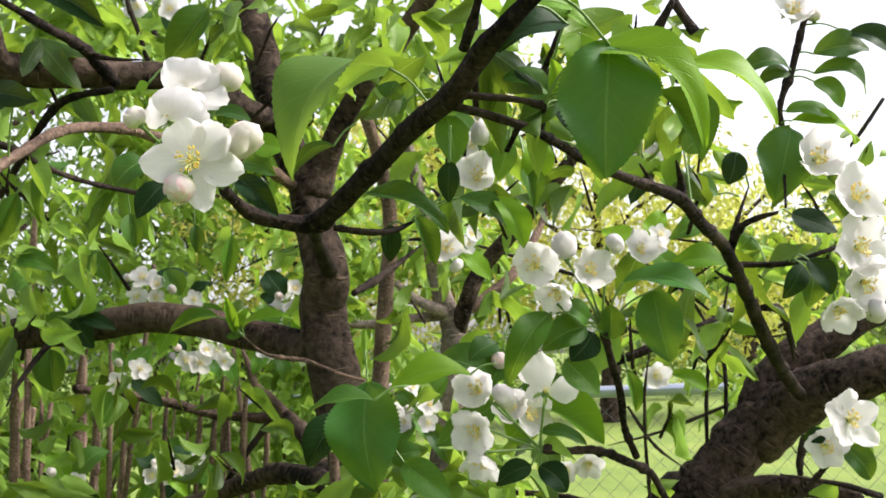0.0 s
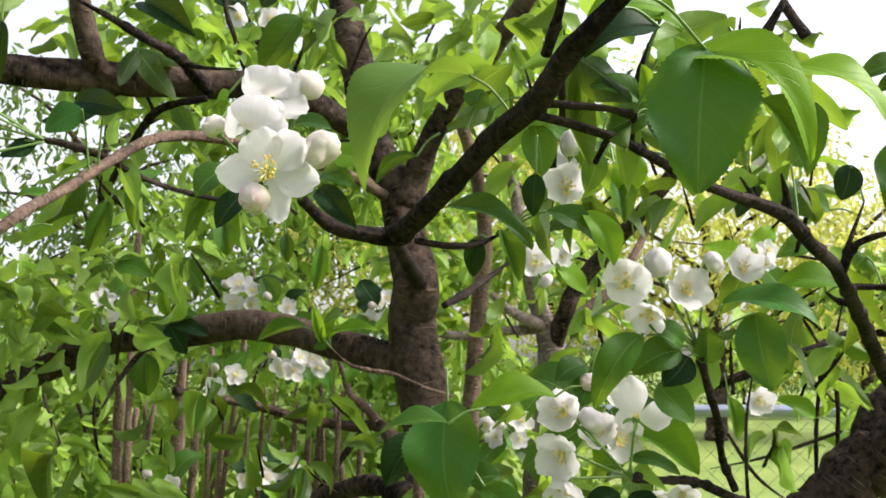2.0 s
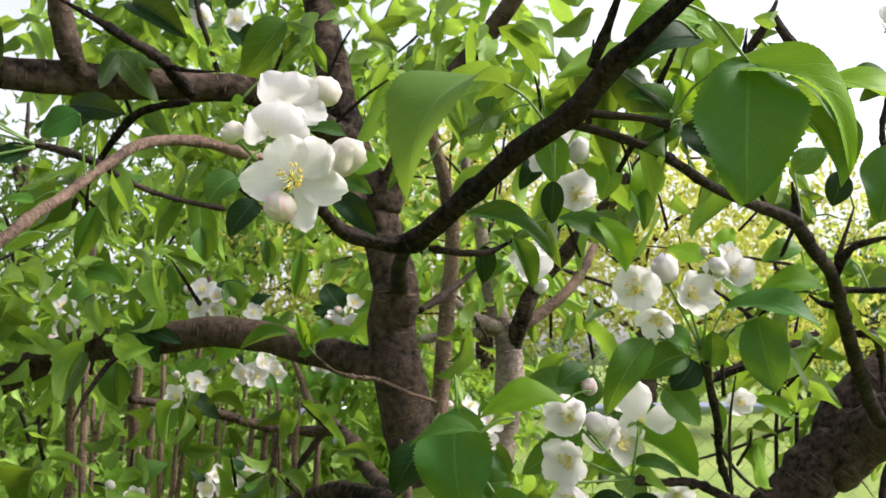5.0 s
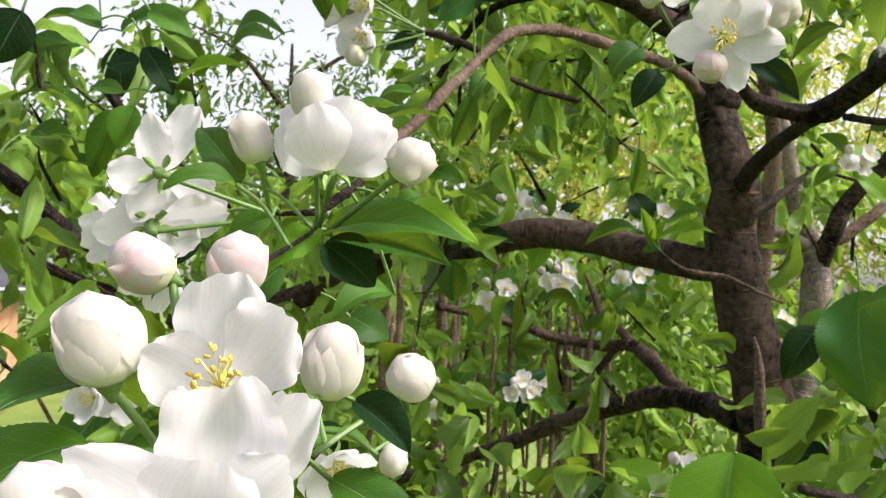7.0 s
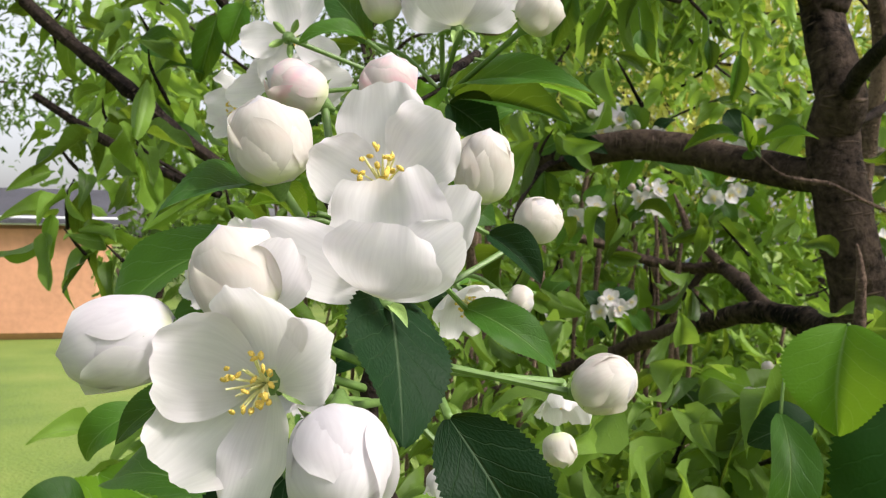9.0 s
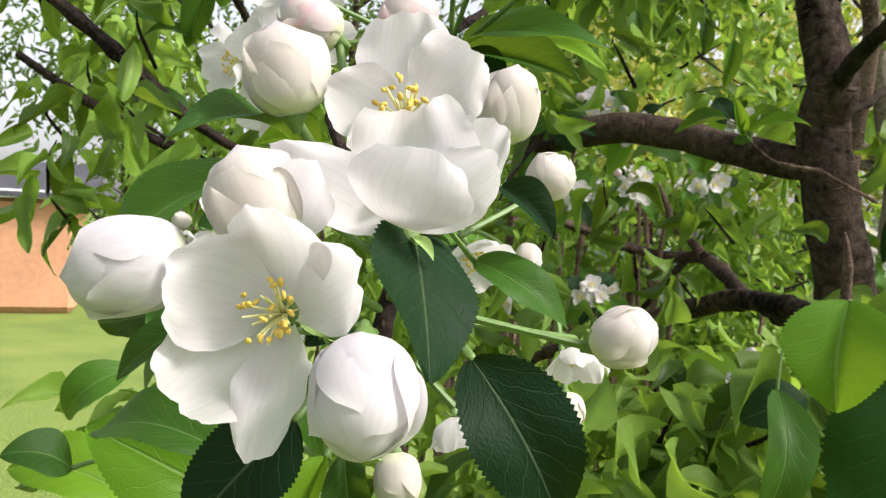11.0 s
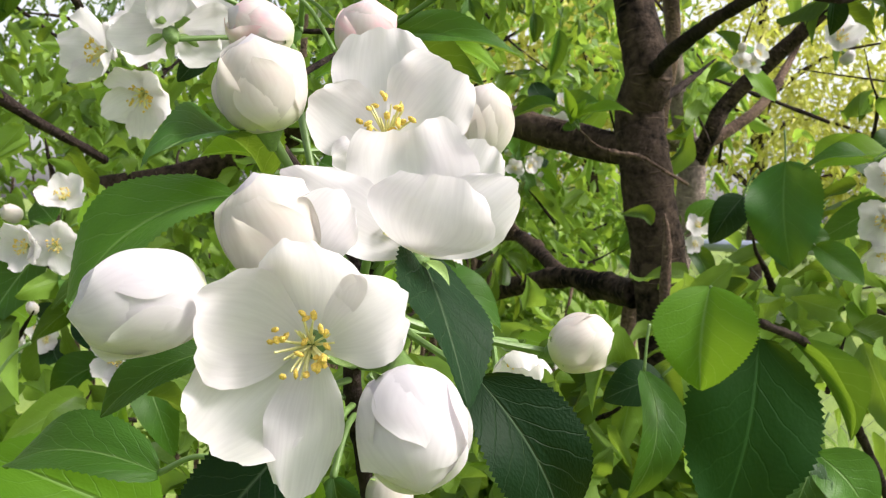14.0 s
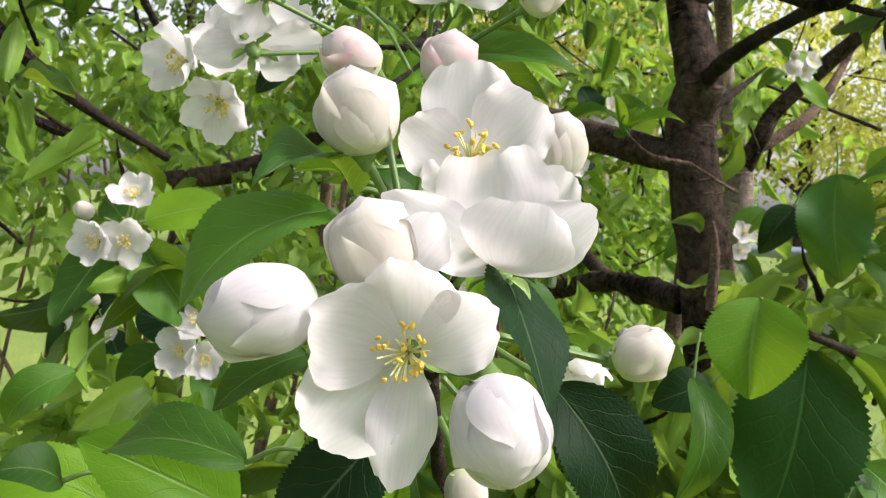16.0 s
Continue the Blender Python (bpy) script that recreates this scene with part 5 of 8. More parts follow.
blossom(apple, (-0.3792, 0.6392, 1.6819), (-0.9187, -0.3873, 0.0768), 0.0338, 0.40, 0, 53, (0.0205, -0.1226, 0.9922))
stalk(apple, (-0.3309, 0.6639, 1.6713), (-0.3755, 0.6408, 1.6816), 0.0009, 0.000)
bud(apple, (-0.3685, 0.6432, 1.6557), (-0.3799, 0.6433, 1.6484), 0.0150, PETAL_CREAM, 54, 0)
stalk(apple, (-0.3309, 0.6641, 1.6694), (-0.3685, 0.6432, 1.6557), 0.0009, 0.000)
bud(apple, (-0.3677, 0.6383, 1.6948), (-0.3750, 0.6367, 1.7043), 0.0135, PETAL_CREAM, 55, 0)
stalk(apple, (-0.3347, 0.6634, 1.6733), (-0.3677, 0.6383, 1.6948), 0.0009, 0.000)
branch(apple, "twig", [(-0.337, 0.663, 1.672, 0.0020), (-0.319, 0.675, 1.670, 0.0027), (-0.302, 0.697, 1.665, 0.0028), (-0.295, 0.728, 1.660, 0.0022), (-0.283, 0.780, 1.657, 0.0020), (-0.248, 0.833, 1.654, 0.0024)], TWIG, 0.12, 10)
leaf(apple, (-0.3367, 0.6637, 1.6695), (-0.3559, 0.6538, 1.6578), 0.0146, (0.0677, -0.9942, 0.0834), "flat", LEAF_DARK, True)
branch(apple, "branch", [(-0.843, 0.640, 1.713, 0.0050), (-0.779, 0.664, 1.656, 0.0054), (-0.742, 0.677, 1.622, 0.0058), (-0.696, 0.694, 1.584, 0.0063), (-0.650, 0.711, 1.541, 0.0063), (-0.627, 0.741, 1.517, 0.0046), (-0.609, 0.833, 1.488, 0.0039)], TWIG, 0.08, 10)
branch(apple, "branch", [(-0.768, 0.667, 1.574, 0.0033), (-0.718, 0.685, 1.541, 0.0042), (-0.668, 0.704, 1.512, 0.0042), (-0.641, 0.757, 1.493, 0.0040)], TWIG, 0.08, 10)
branch(apple, "branch", [(-0.570, 0.636, 1.645, 0.0033), (-0.556, 0.641, 1.624, 0.0036), (-0.553, 0.663, 1.605, 0.0031), (-0.552, 0.695, 1.582, 0.0029)], TWIG, 0.08, 10)
leaf(apple, (-0.6511, 0.7300, 1.7064), (-0.6982, 0.7188, 1.6700), 0.0291, (0.2279, -0.8029, 0.5509), "bent", LEAF, True)
leaf(apple, (-0.6333, 0.7387, 1.6484), (-0.6505, 0.7374, 1.5903), 0.0266, (0.5619, -0.8258, 0.0483), "folded", LEAF, True)
leaf(apple, (-0.5695, 0.6511, 1.6741), (-0.5660, 0.6544, 1.6373), 0.0263, (0.2734, -0.9611, 0.0396), "flat", LEAF_DARK, True)
leaf(apple, (-0.6416, 0.7319, 1.7185), (-0.6975, 0.7159, 1.7208), 0.0242, (0.1895, -0.6689, 0.7188), "arched", LEAF, True)
leaf(apple, (-0.6253, 0.7367, 1.7161), (-0.5715, 0.7513, 1.7282), 0.0291, (0.2175, -0.7667, 0.6040), "arched", LEAF, True)
leaf(apple, (-0.6566, 0.7319, 1.6507), (-0.7171, 0.7142, 1.6579), 0.0218, (0.1579, -0.5581, 0.8146), "arched", LEAF, True)
leaf(apple, (-0.4996, 0.7729, 1.7090), (-0.5346, 0.7634, 1.7017), 0.0184, (0.2175, -0.7667, 0.6040), "bent", LEAF, True)
leaf(apple, (-0.5858, 0.7484, 1.7089), (-0.5649, 0.7548, 1.7016), 0.0242, (0.2175, -0.7667, 0.6040), "bent", LEAF, True)
leaf(apple, (-0.6988, 0.7211, 1.6314), (-0.6619, 0.7328, 1.6120), 0.0291, (0.2560, -0.9009, 0.3505), "arched", LEAF, True)
leaf(apple, (-0.6098, 0.7443, 1.6653), (-0.6564, 0.7313, 1.6604), 0.0174, (0.1895, -0.6689, 0.7188), "arched", LEAF, True)
leaf(apple, (-0.5818, 0.7523, 1.6653), (-0.5731, 0.7572, 1.6267), 0.0174, (0.2560, -0.9009, 0.3505), "arched", LEAF, True)
leaf(apple, (-0.6491, 0.7413, 1.5347), (-0.6955, 0.7275, 1.5443), 0.0242, (0.1895, -0.6689, 0.7188), "arched", LEAF, True)
leaf(apple, (-0.6388, 0.7403, 1.5976), (-0.6900, 0.7257, 1.5975), 0.0194, (0.1895, -0.6689, 0.7188), "arched", LEAF, True)
leaf(apple, (-0.4958, 0.4659, 1.6387), (-0.5108, 0.4634, 1.6115), 0.0273, (0.4743, -0.8790, 0.0496), "flat", LEAF_DARK, True)

# ---- the cluster by the fork ----
blossom_of(apple, (-0.1352, 0.5338, 1.6155), (-0.0168, -0.9978, -0.0649), 0.0591, [((-0.1351, 0.5337, 1.6164), (-0.1405, 0.5274, 1.6364), 0.0217, (0.0759, -0.9446, -0.3192), 0),
            ((-0.1333, 0.5336, 1.6163), (-0.1159, 0.5294, 1.6329), 0.0193, (-0.2276, -0.9258, -0.3016), 4),
            ((-0.1370, 0.5339, 1.6147), (-0.1624, 0.5323, 1.6153), 0.0199, (0.1905, -0.9815, -0.0184), 2),
            ((-0.1328, 0.5339, 1.6139), (-0.1069, 0.5302, 1.6066), 0.0187, (-0.1125, -0.9890, 0.0962), 1),
            ((-0.1338, 0.5340, 1.6130), (-0.1286, 0.5327, 1.5884), 0.0157, (-0.0059, -0.9818, 0.1896), 2)], 1, (0.0399, -0.1152, 0.9925), 0.75)
stalk(apple, (-0.1287, 0.5949, 1.6082), (-0.1351, 0.5408, 1.6160), 0.0009, 0.000)
bud(apple, (-0.1371, 0.5349, 1.6063), (-0.1464, 0.5303, 1.5954), 0.0169, PETAL_PINK, 61, 0)
bud(apple, (-0.1177, 0.5428, 1.6215), (-0.1004, 0.5370, 1.6339), 0.0197, PETAL_CREAM, 62, 0.3)
stalk(apple, (-0.1303, 0.5947, 1.6099), (-0.1177, 0.5428, 1.6215), 0.0009, 0.000)
blossom_of(apple, (-0.1489, 0.5461, 1.6415), (0.0207, -0.6881, 0.7253), 0.0468, [((-0.1489, 0.5462, 1.6406), (-0.1618, 0.5451, 1.6529), 0.0225, (0.1350, 0.8994, 0.4159), 1),
            ((-0.1467, 0.5413, 1.6393), (-0.1420, 0.5361, 1.6576), 0.0246, (0.0334, 0.8608, 0.5078), 3),
            ((-0.1467, 0.5462, 1.6405), (-0.1307, 0.5448, 1.6501), 0.0206, (-0.0745, 0.9023, 0.4246), 0),
            ((-0.1512, 0.5511, 1.6426), (-0.1572, 0.5542, 1.6602), 0.0209, (-0.0188, -0.9932, -0.1146), 2),
            ((-0.1486, 0.5510, 1.6428), (-0.1381, 0.5538, 1.6610), 0.0209, (-0.0188, -0.9932, -0.1146), 4)], 2, (0.0399, -0.1152, 0.9925), 0.7)
stalk(apple, (-0.1535, 0.5935, 1.6244), (-0.1490, 0.5500, 1.6375), 0.0009, 0.000)
blossom_of(apple, (-0.1449, 0.5683, 1.6672), (0.1291, -0.6222, 0.7722), 0.0458, [((-0.1450, 0.5684, 1.6662), (-0.1597, 0.5669, 1.6818), 0.0196, (0.1346, 0.9376, 0.3207), 1),
            ((-0.1428, 0.5635, 1.6647), (-0.1418, 0.5566, 1.6801), 0.0213, (0.0334, 0.8608, 0.5078), 3),
            ((-0.1427, 0.5683, 1.6661), (-0.1266, 0.5671, 1.6745), 0.0196, (-0.0745, 0.9023, 0.4246), 0),
            ((-0.1417, 0.5683, 1.6661), (-0.1230, 0.5642, 1.6552), 0.0182, (0.0052, -0.9033, 0.4289), 2),
            ((-0.1478, 0.5732, 1.6687), (-0.1534, 0.5764, 1.6853), 0.0199, (-0.0188, -0.9932, -0.1146), 2)], 0, (0.0399, -0.1152, 0.9925), 0.7)
stalk(apple, (-0.1558, 0.6026, 1.6333), (-0.1456, 0.5717, 1.6629), 0.0009, 0.000)
bud(apple, (-0.1285, 0.5780, 1.6677), (-0.1212, 0.5762, 1.6820), 0.0187, PETAL_CREAM, 63, 0)
stalk(apple, (-0.1509, 0.6033, 1.6263), (-0.1285, 0.5780, 1.6677), 0.0009, 0.000)
bud(apple, (-0.1676, 0.5516, 1.6405), (-0.1742, 0.5507, 1.6501), 0.0132, PETAL_CREAM, 64, 0)
stalk(apple, (-0.1535, 0.5935, 1.6244), (-0.1676, 0.5516, 1.6405), 0.0009, 0.000)
leaf(apple, (-0.0269, 0.4974, 1.6514), (-0.0739, 0.4749, 1.5923), 0.0510, (-0.5870, -0.7100, 0.3890), "bent", LEAF_PALE, True)
leaf(apple, (0.0762, 0.4559, 1.6452), (0.0690, 0.4483, 1.5816), 0.0445, (-0.0620, -0.9974, 0.0359), "wavy", LEAF_MID, True)
leaf(apple, (0.0656, 0.4711, 1.6458), (0.1191, 0.4606, 1.5968), 0.0278, (-0.0841, -0.7052, 0.7040), "bent", LEAF_YOUNG, True)
leaf(apple, (0.1202, 0.4853, 1.6450), (0.1597, 0.4784, 1.6104), 0.0276, (0.1204, -0.7576, 0.6415), "arched", LEAF_YOUNG, True)
leaf(apple, (0.1044, 0.4823, 1.6296), (0.1222, 0.4811, 1.5935), 0.0247, (0.4012, -0.8969, 0.1862), "folded", LEAF, True)
leaf(apple, (0.1021, 0.4855, 1.6463), (0.1253, 0.4798, 1.6042), 0.0193, (0.3203, -0.7928, 0.5186), "arched", LEAF, True)
leaf(apple, (0.0587, 0.4647, 1.6590), (0.0251, 0.4569, 1.6447), 0.0198, (0.0117, -0.8291, 0.5589), "arched", LEAF_DARK, True)
leaf(apple, (0.0642, 0.4830, 1.6742), (0.0269, 0.4746, 1.6653), 0.0193, (0.0117, -0.8291, 0.5589), "arched", LEAF_YOUNG, True)
leaf(apple, (0.0434, 0.4921, 1.6859), (0.0721, 0.4840, 1.6642), 0.0197, (0.0117, -0.8291, 0.5589), "wavy", LEAF_YOUNG, True)
leaf(apple, (0.0696, 0.4940, 1.6649), (0.0673, 0.4966, 1.6424), 0.0171, (-0.0052, -0.9787, 0.2052), "arched", LEAF_YOUNG, True)
leaf(apple, (0.0570, 0.4976, 1.6358), (0.0534, 0.4860, 1.6497), 0.0113, (-0.0101, -0.9957, 0.0924), "folded", LEAF_YOUNG)
leaf(apple, (0.0548, 0.5027, 1.6358), (0.0303, 0.4972, 1.6440), 0.0143, (0.0117, -0.8291, 0.5589), "arched", LEAF, True)
leaf(apple, (0.0597, 0.5081, 1.6312), (0.0741, 0.5049, 1.6136), 0.0174, (-0.0052, -0.9787, 0.2052), "arched", LEAF_DARK, True)
leaf(apple, (0.0583, 0.5078, 1.6342), (0.0390, 0.5093, 1.6249), 0.0174, (0.0052, -0.9033, 0.4289), "flat", LEAF, True)
leaf(apple, (-0.0550, 0.6775, 1.4909), (-0.0513, 0.6655, 1.4200), 0.0488, (-0.1587, -0.9764, 0.1465), "wavy", LEAF_MID, True)
leaf(apple, (0.0146, 0.6759, 1.4933), (-0.0402, 0.6678, 1.4853), 0.0212, (0.0249, -0.6029, 0.7974), "arched", LEAF_YOUNG, True)
leaf(apple, (-0.0769, 0.7007, 1.4678), (-0.0986, 0.6949, 1.4346), 0.0242, (-0.0052, -0.9787, 0.2052), "folded", LEAF_DARK, True)
leaf(apple, (-0.0323, 0.6834, 1.4361), (-0.0019, 0.6756, 1.4117), 0.0227, (-0.0009, -0.9544, 0.2984), "arched", LEAF, True)
leaf(apple, (-0.0422, 0.6933, 1.4392), (-0.0207, 0.6926, 1.4422), 0.0194, (0.0052, -0.9033, 0.4289), "arched", LEAF, True)
leaf(apple, (0.1221, 0.6773, 1.5510), (0.1789, 0.6582, 1.5329), 0.0286, (0.0223, -0.6577, 0.7530), "arched", LEAF_MID, True)
leaf(apple, (0.1424, 0.6776, 1.5452), (0.1495, 0.6731, 1.4960), 0.0315, (-0.1125, -0.9890, 0.0962), "flat", LEAF_MID, True)
leaf(apple, (0.0684, 0.6604, 1.5319), (0.0379, 0.6562, 1.4861), 0.0223, (-0.2080, -0.9241, 0.3207), "bent", LEAF, True)
leaf(apple, (0.0954, 0.6707, 1.5256), (0.0735, 0.6597, 1.5373), 0.0174, (0.0052, -0.9033, 0.4289), "arched", LEAF, True)
leaf(apple, (0.0933, 0.6711, 1.5219), (0.0629, 0.6633, 1.5079), 0.0227, (0.0052, -0.9033, 0.4289), "arched", LEAF, True)
leaf(apple, (0.0989, 0.6715, 1.5178), (0.0813, 0.6639, 1.4996), 0.0204, (-0.0009, -0.9544, 0.2984), "flat", LEAF_DARK, True)
leaf(apple, (0.1121, 0.6818, 1.5137), (0.1111, 0.6691, 1.5363), 0.0192, (-0.0097, -0.9946, 0.1035), "cupped", LEAF, True)
leaf(apple, (0.0805, 0.6840, 1.4996), (0.1010, 0.6763, 1.4760), 0.0231, (-0.0009, -0.9544, 0.2984), "arched", LEAF, True)
leaf(apple, (0.0388, 0.7436, 1.5137), (0.0167, 0.7353, 1.5020), 0.0210, (0.0117, -0.8291, 0.5589), "arched", LEAF, True)
leaf(apple, (0.0429, 0.7440, 1.5093), (0.0328, 0.7370, 1.4847), 0.0210, (-0.0009, -0.9544, 0.2984), "flat", LEAF, True)
leaf(apple, (0.0048, 0.6267, 1.6601), (0.0090, 0.6302, 1.6285), 0.0218, (-0.0101, -0.9957, 0.0924), "flat", LEAF, True)
leaf(apple, (0.0046, 0.5908, 1.6218), (0.0029, 0.5936, 1.5976), 0.0136, (-0.0147, -0.9998, -0.0152), "flat", LEAF_DARK)
leaf(apple, (0.0106, 0.6327, 1.6067), (0.0411, 0.6344, 1.5874), 0.0182, (0.0181, -0.7339, 0.6790), "arched", LEAF, True)
leaf(apple, (0.0335, 0.6324, 1.6058), (0.0514, 0.6359, 1.5725), 0.0174, (0.3187, -0.8956, 0.3104), "arched", LEAF_YOUNG, True)
leaf(apple, (-0.0491, 0.5939, 1.6038), (0.0023, 0.5858, 1.5788), 0.0155, (0.0249, -0.6029, 0.7974), "arched", LEAF, True)
leaf(apple, (-0.0178, 0.6345, 1.5960), (-0.0063, 0.6379, 1.5648), 0.0131, (0.2999, -0.9501, 0.0854), "folded", LEAF)
leaf(apple, (-0.0351, 0.6552, 1.5941), (-0.0361, 0.6580, 1.5699), 0.0143, (0.2023, -0.9750, 0.0922), "folded", LEAF_DARK)
leaf(apple, (-0.3107, 0.8312, 1.6838), (-0.3326, 0.8176, 1.6313), 0.0220, (-0.1997, -0.9326, 0.3008), "bent", LEAF, True)
leaf(apple, (-0.2014, 0.8628, 1.8288), (-0.2394, 0.8690, 1.7813), 0.0319, (0.2010, -0.9606, 0.1921), "folded", LEAF, True)
leaf(apple, (-0.2939, 0.7373, 1.7976), (-0.2464, 0.7203, 1.7625), 0.0275, (-0.0052, -0.9787, 0.2052), "folded", LEAF_DARK, True)
leaf(apple, (-0.3017, 0.6488, 1.6930), (-0.2577, 0.6294, 1.6794), 0.0185, (-0.0052, -0.9787, 0.2052), "flat", LEAF_DARK, True)
leaf(apple, (-0.1807, 0.6031, 1.6327), (-0.1970, 0.5954, 1.6154), 0.0219, (-0.0009, -0.9544, 0.2984), "arched", LEAF, True)
leaf(apple, (-0.1702, 0.6047, 1.6175), (-0.1845, 0.5974, 1.5960), 0.0185, (-0.0052, -0.9787, 0.2052), "arched", LEAF_DARK, True)
leaf(apple, (-0.1206, 0.5839, 1.6150), (-0.0966, 0.5763, 1.5900), 0.0152, (-0.0009, -0.9544, 0.2984), "arched", LEAF_DARK, True)
leaf(apple, (-0.1129, 0.5912, 1.6379), (-0.0948, 0.5914, 1.6334), 0.0156, (-0.0101, -0.9957, 0.0924), "flat", LEAF_YOUNG, True)
leaf(apple, (-0.1221, 0.6025, 1.6285), (-0.1001, 0.5932, 1.6181), 0.0144, (-0.0009, -0.9544, 0.2984), "arched", LEAF)
leaf(apple, (-0.1716, 0.5782, 1.6728), (-0.1791, 0.5788, 1.6692), 0.0087, (0.0052, -0.9033, 0.4289), "flat", LEAF_YOUNG)
leaf(apple, (-0.1445, 0.5998, 1.6552), (-0.1152, 0.5994, 1.6540), 0.0138, (0.0181, -0.7339, 0.6790), "arched", LEAF)
leaf(apple, (-0.0311, 0.6260, 1.6714), (-0.0270, 0.6246, 1.6831), 0.0174, (-0.0097, -0.9946, 0.1035), "flat", LEAF, True)
leaf(apple, (-0.0206, 0.6455, 1.6756), (-0.0357, 0.6461, 1.6725), 0.0165, (-0.0052, -0.9787, 0.2052), "flat", LEAF)
leaf(apple, (-0.0686, 0.6300, 1.6433), (-0.0948, 0.6324, 1.6263), 0.0094, (0.0181, -0.7339, 0.6790), "folded", LEAF)
leaf(apple, (0.0498, 0.5906, 1.6159), (0.0528, 0.5834, 1.5906), 0.0148, (0.2023, -0.9750, 0.0922), "folded", LEAF)
leaf(apple, (0.0606, 0.5885, 1.6323), (0.0477, 0.5918, 1.6058), 0.0204, (0.2023, -0.9750, 0.0922), "arched", LEAF_YOUNG, True)
leaf(apple, (0.0422, 0.6084, 1.6377), (0.0342, 0.6113, 1.6136), 0.0155, (-0.0052, -0.9787, 0.2052), "flat", LEAF)
leaf(apple, (0.2850, 0.7650, 1.7245), (0.2425, 0.7664, 1.7190), 0.0218, (0.0089, -0.8637, 0.5039), "bent", LEAF, True)
leaf(apple, (0.2849, 0.7654, 1.7209), (0.2596, 0.7668, 1.7129), 0.0164, (0.0089, -0.8637, 0.5039), "arched", LEAF)
leaf(apple, (0.3059, 0.7634, 1.7349), (0.3506, 0.7623, 1.7371), 0.0263, (0.0052, -0.9033, 0.4289), "arched", LEAF, True)
leaf(apple, (0.3338, 0.7610, 1.7504), (0.3670, 0.7629, 1.7287), 0.0227, (-0.0009, -0.9544, 0.2984), "bent", LEAF_DARK, True)
leaf(apple, (0.3053, 0.7651, 1.7200), (0.3464, 0.7665, 1.7011), 0.0227, (0.0117, -0.8291, 0.5589), "bent", LEAF, True)
leaf(apple, (0.3050, 0.7659, 1.7132), (0.3269, 0.7680, 1.6911), 0.0200, (0.0052, -0.9033, 0.4289), "arched", LEAF)
leaf(apple, (0.2814, 0.7690, 1.6903), (0.3228, 0.7694, 1.6795), 0.0218, (0.0117, -0.8291, 0.5589), "arched", LEAF, True)
leaf(apple, (0.2856, 0.7698, 1.6824), (0.3385, 0.7710, 1.6635), 0.0191, (0.0117, -0.8291, 0.5589), "arched", LEAF_YOUNG)
leaf(apple, (0.2814, 0.7607, 1.6743), (0.2628, 0.7577, 1.6168), 0.0445, (-0.0106, -0.9966, 0.0823), "wavy", LEAF_MID, True)
leaf(apple, (0.2512, 0.6997, 1.5972), (0.2795, 0.6909, 1.5818), 0.0209, (-0.0009, -0.9544, 0.2984), "flat", LEAF_DARK, True)
leaf(apple, (0.2233, 0.7245, 1.6493), (0.2164, 0.7274, 1.6251), 0.0195, (-0.0097, -0.9946, 0.1035), "flat", LEAF_DARK, True)
leaf(apple, (0.2662, 0.7132, 1.5653), (0.2824, 0.7159, 1.5393), 0.0198, (-0.0052, -0.9787, 0.2052), "arched", LEAF_DARK, True)
leaf(apple, (0.2659, 0.7236, 1.5622), (0.2503, 0.7267, 1.5380), 0.0167, (-0.0052, -0.9787, 0.2052), "arched", LEAF_DARK)
leaf(apple, (0.2741, 0.7240, 1.5577), (0.2688, 0.7272, 1.5310), 0.0184, (-0.0052, -0.9787, 0.2052), "arched", LEAF)
leaf(apple, (0.2243, 0.7774, 1.6263), (0.1974, 0.7768, 1.6365), 0.0182, (0.0052, -0.9033, 0.4289), "arched", LEAF)
leaf(apple, (0.2293, 0.8298, 1.6083), (0.1973, 0.8316, 1.5976), 0.0213, (0.0117, -0.8291, 0.5589), "arched", LEAF)
leaf(apple, (0.2473, 0.8334, 1.5738), (0.1965, 0.8341, 1.5759), 0.0242, (0.0181, -0.7339, 0.6790), "arched", LEAF_YOUNG, True)
leaf(apple, (0.2501, 0.7810, 1.5913), (0.2407, 0.7822, 1.5827), 0.0227, (0.0052, -0.9033, 0.4289), "arched", LEAF, True)
leaf(apple, (0.1619, 0.6468, 1.6344), (0.1831, 0.6448, 1.6484), 0.0188, (0.0052, -0.9033, 0.4289), "flat", LEAF, True)
leaf(apple, (0.0585, 0.7334, 1.4246), (0.0325, 0.7354, 1.4113), 0.0181, (0.0052, -0.9033, 0.4289), "arched", LEAF_DARK)
leaf(apple, (0.0647, 0.7333, 1.4243), (0.0837, 0.7352, 1.4043), 0.0206, (0.0052, -0.9033, 0.4289), "arched", LEAF_DARK, True)
leaf(apple, (0.0657, 0.7304, 1.4493), (0.0995, 0.7310, 1.4380), 0.0115, (0.0117, -0.8291, 0.5589), "arched", LEAF)
leaf(apple, (0.0444, 0.7518, 1.4418), (0.0707, 0.7490, 1.4618), 0.0254, (-0.0009, -0.9544, 0.2984), "arched", LEAF_YOUNG, True)
leaf(apple, (-0.2083, 0.9151, 1.5515), (-0.2520, 0.9074, 1.5374), 0.0157, (0.0117, -0.8291, 0.5589), "folded", LEAF)
leaf(apple, (-0.1881, 0.9260, 1.5405), (-0.1384, 0.9143, 1.5465), 0.0170, (0.0239, -0.6241, 0.7809), "arched", LEAF_YOUNG)
leaf(apple, (-0.1952, 0.9266, 1.5365), (-0.2029, 0.9227, 1.5713), 0.0107, (0.2999, -0.9501, 0.0854), "folded", LEAF_YOUNG)
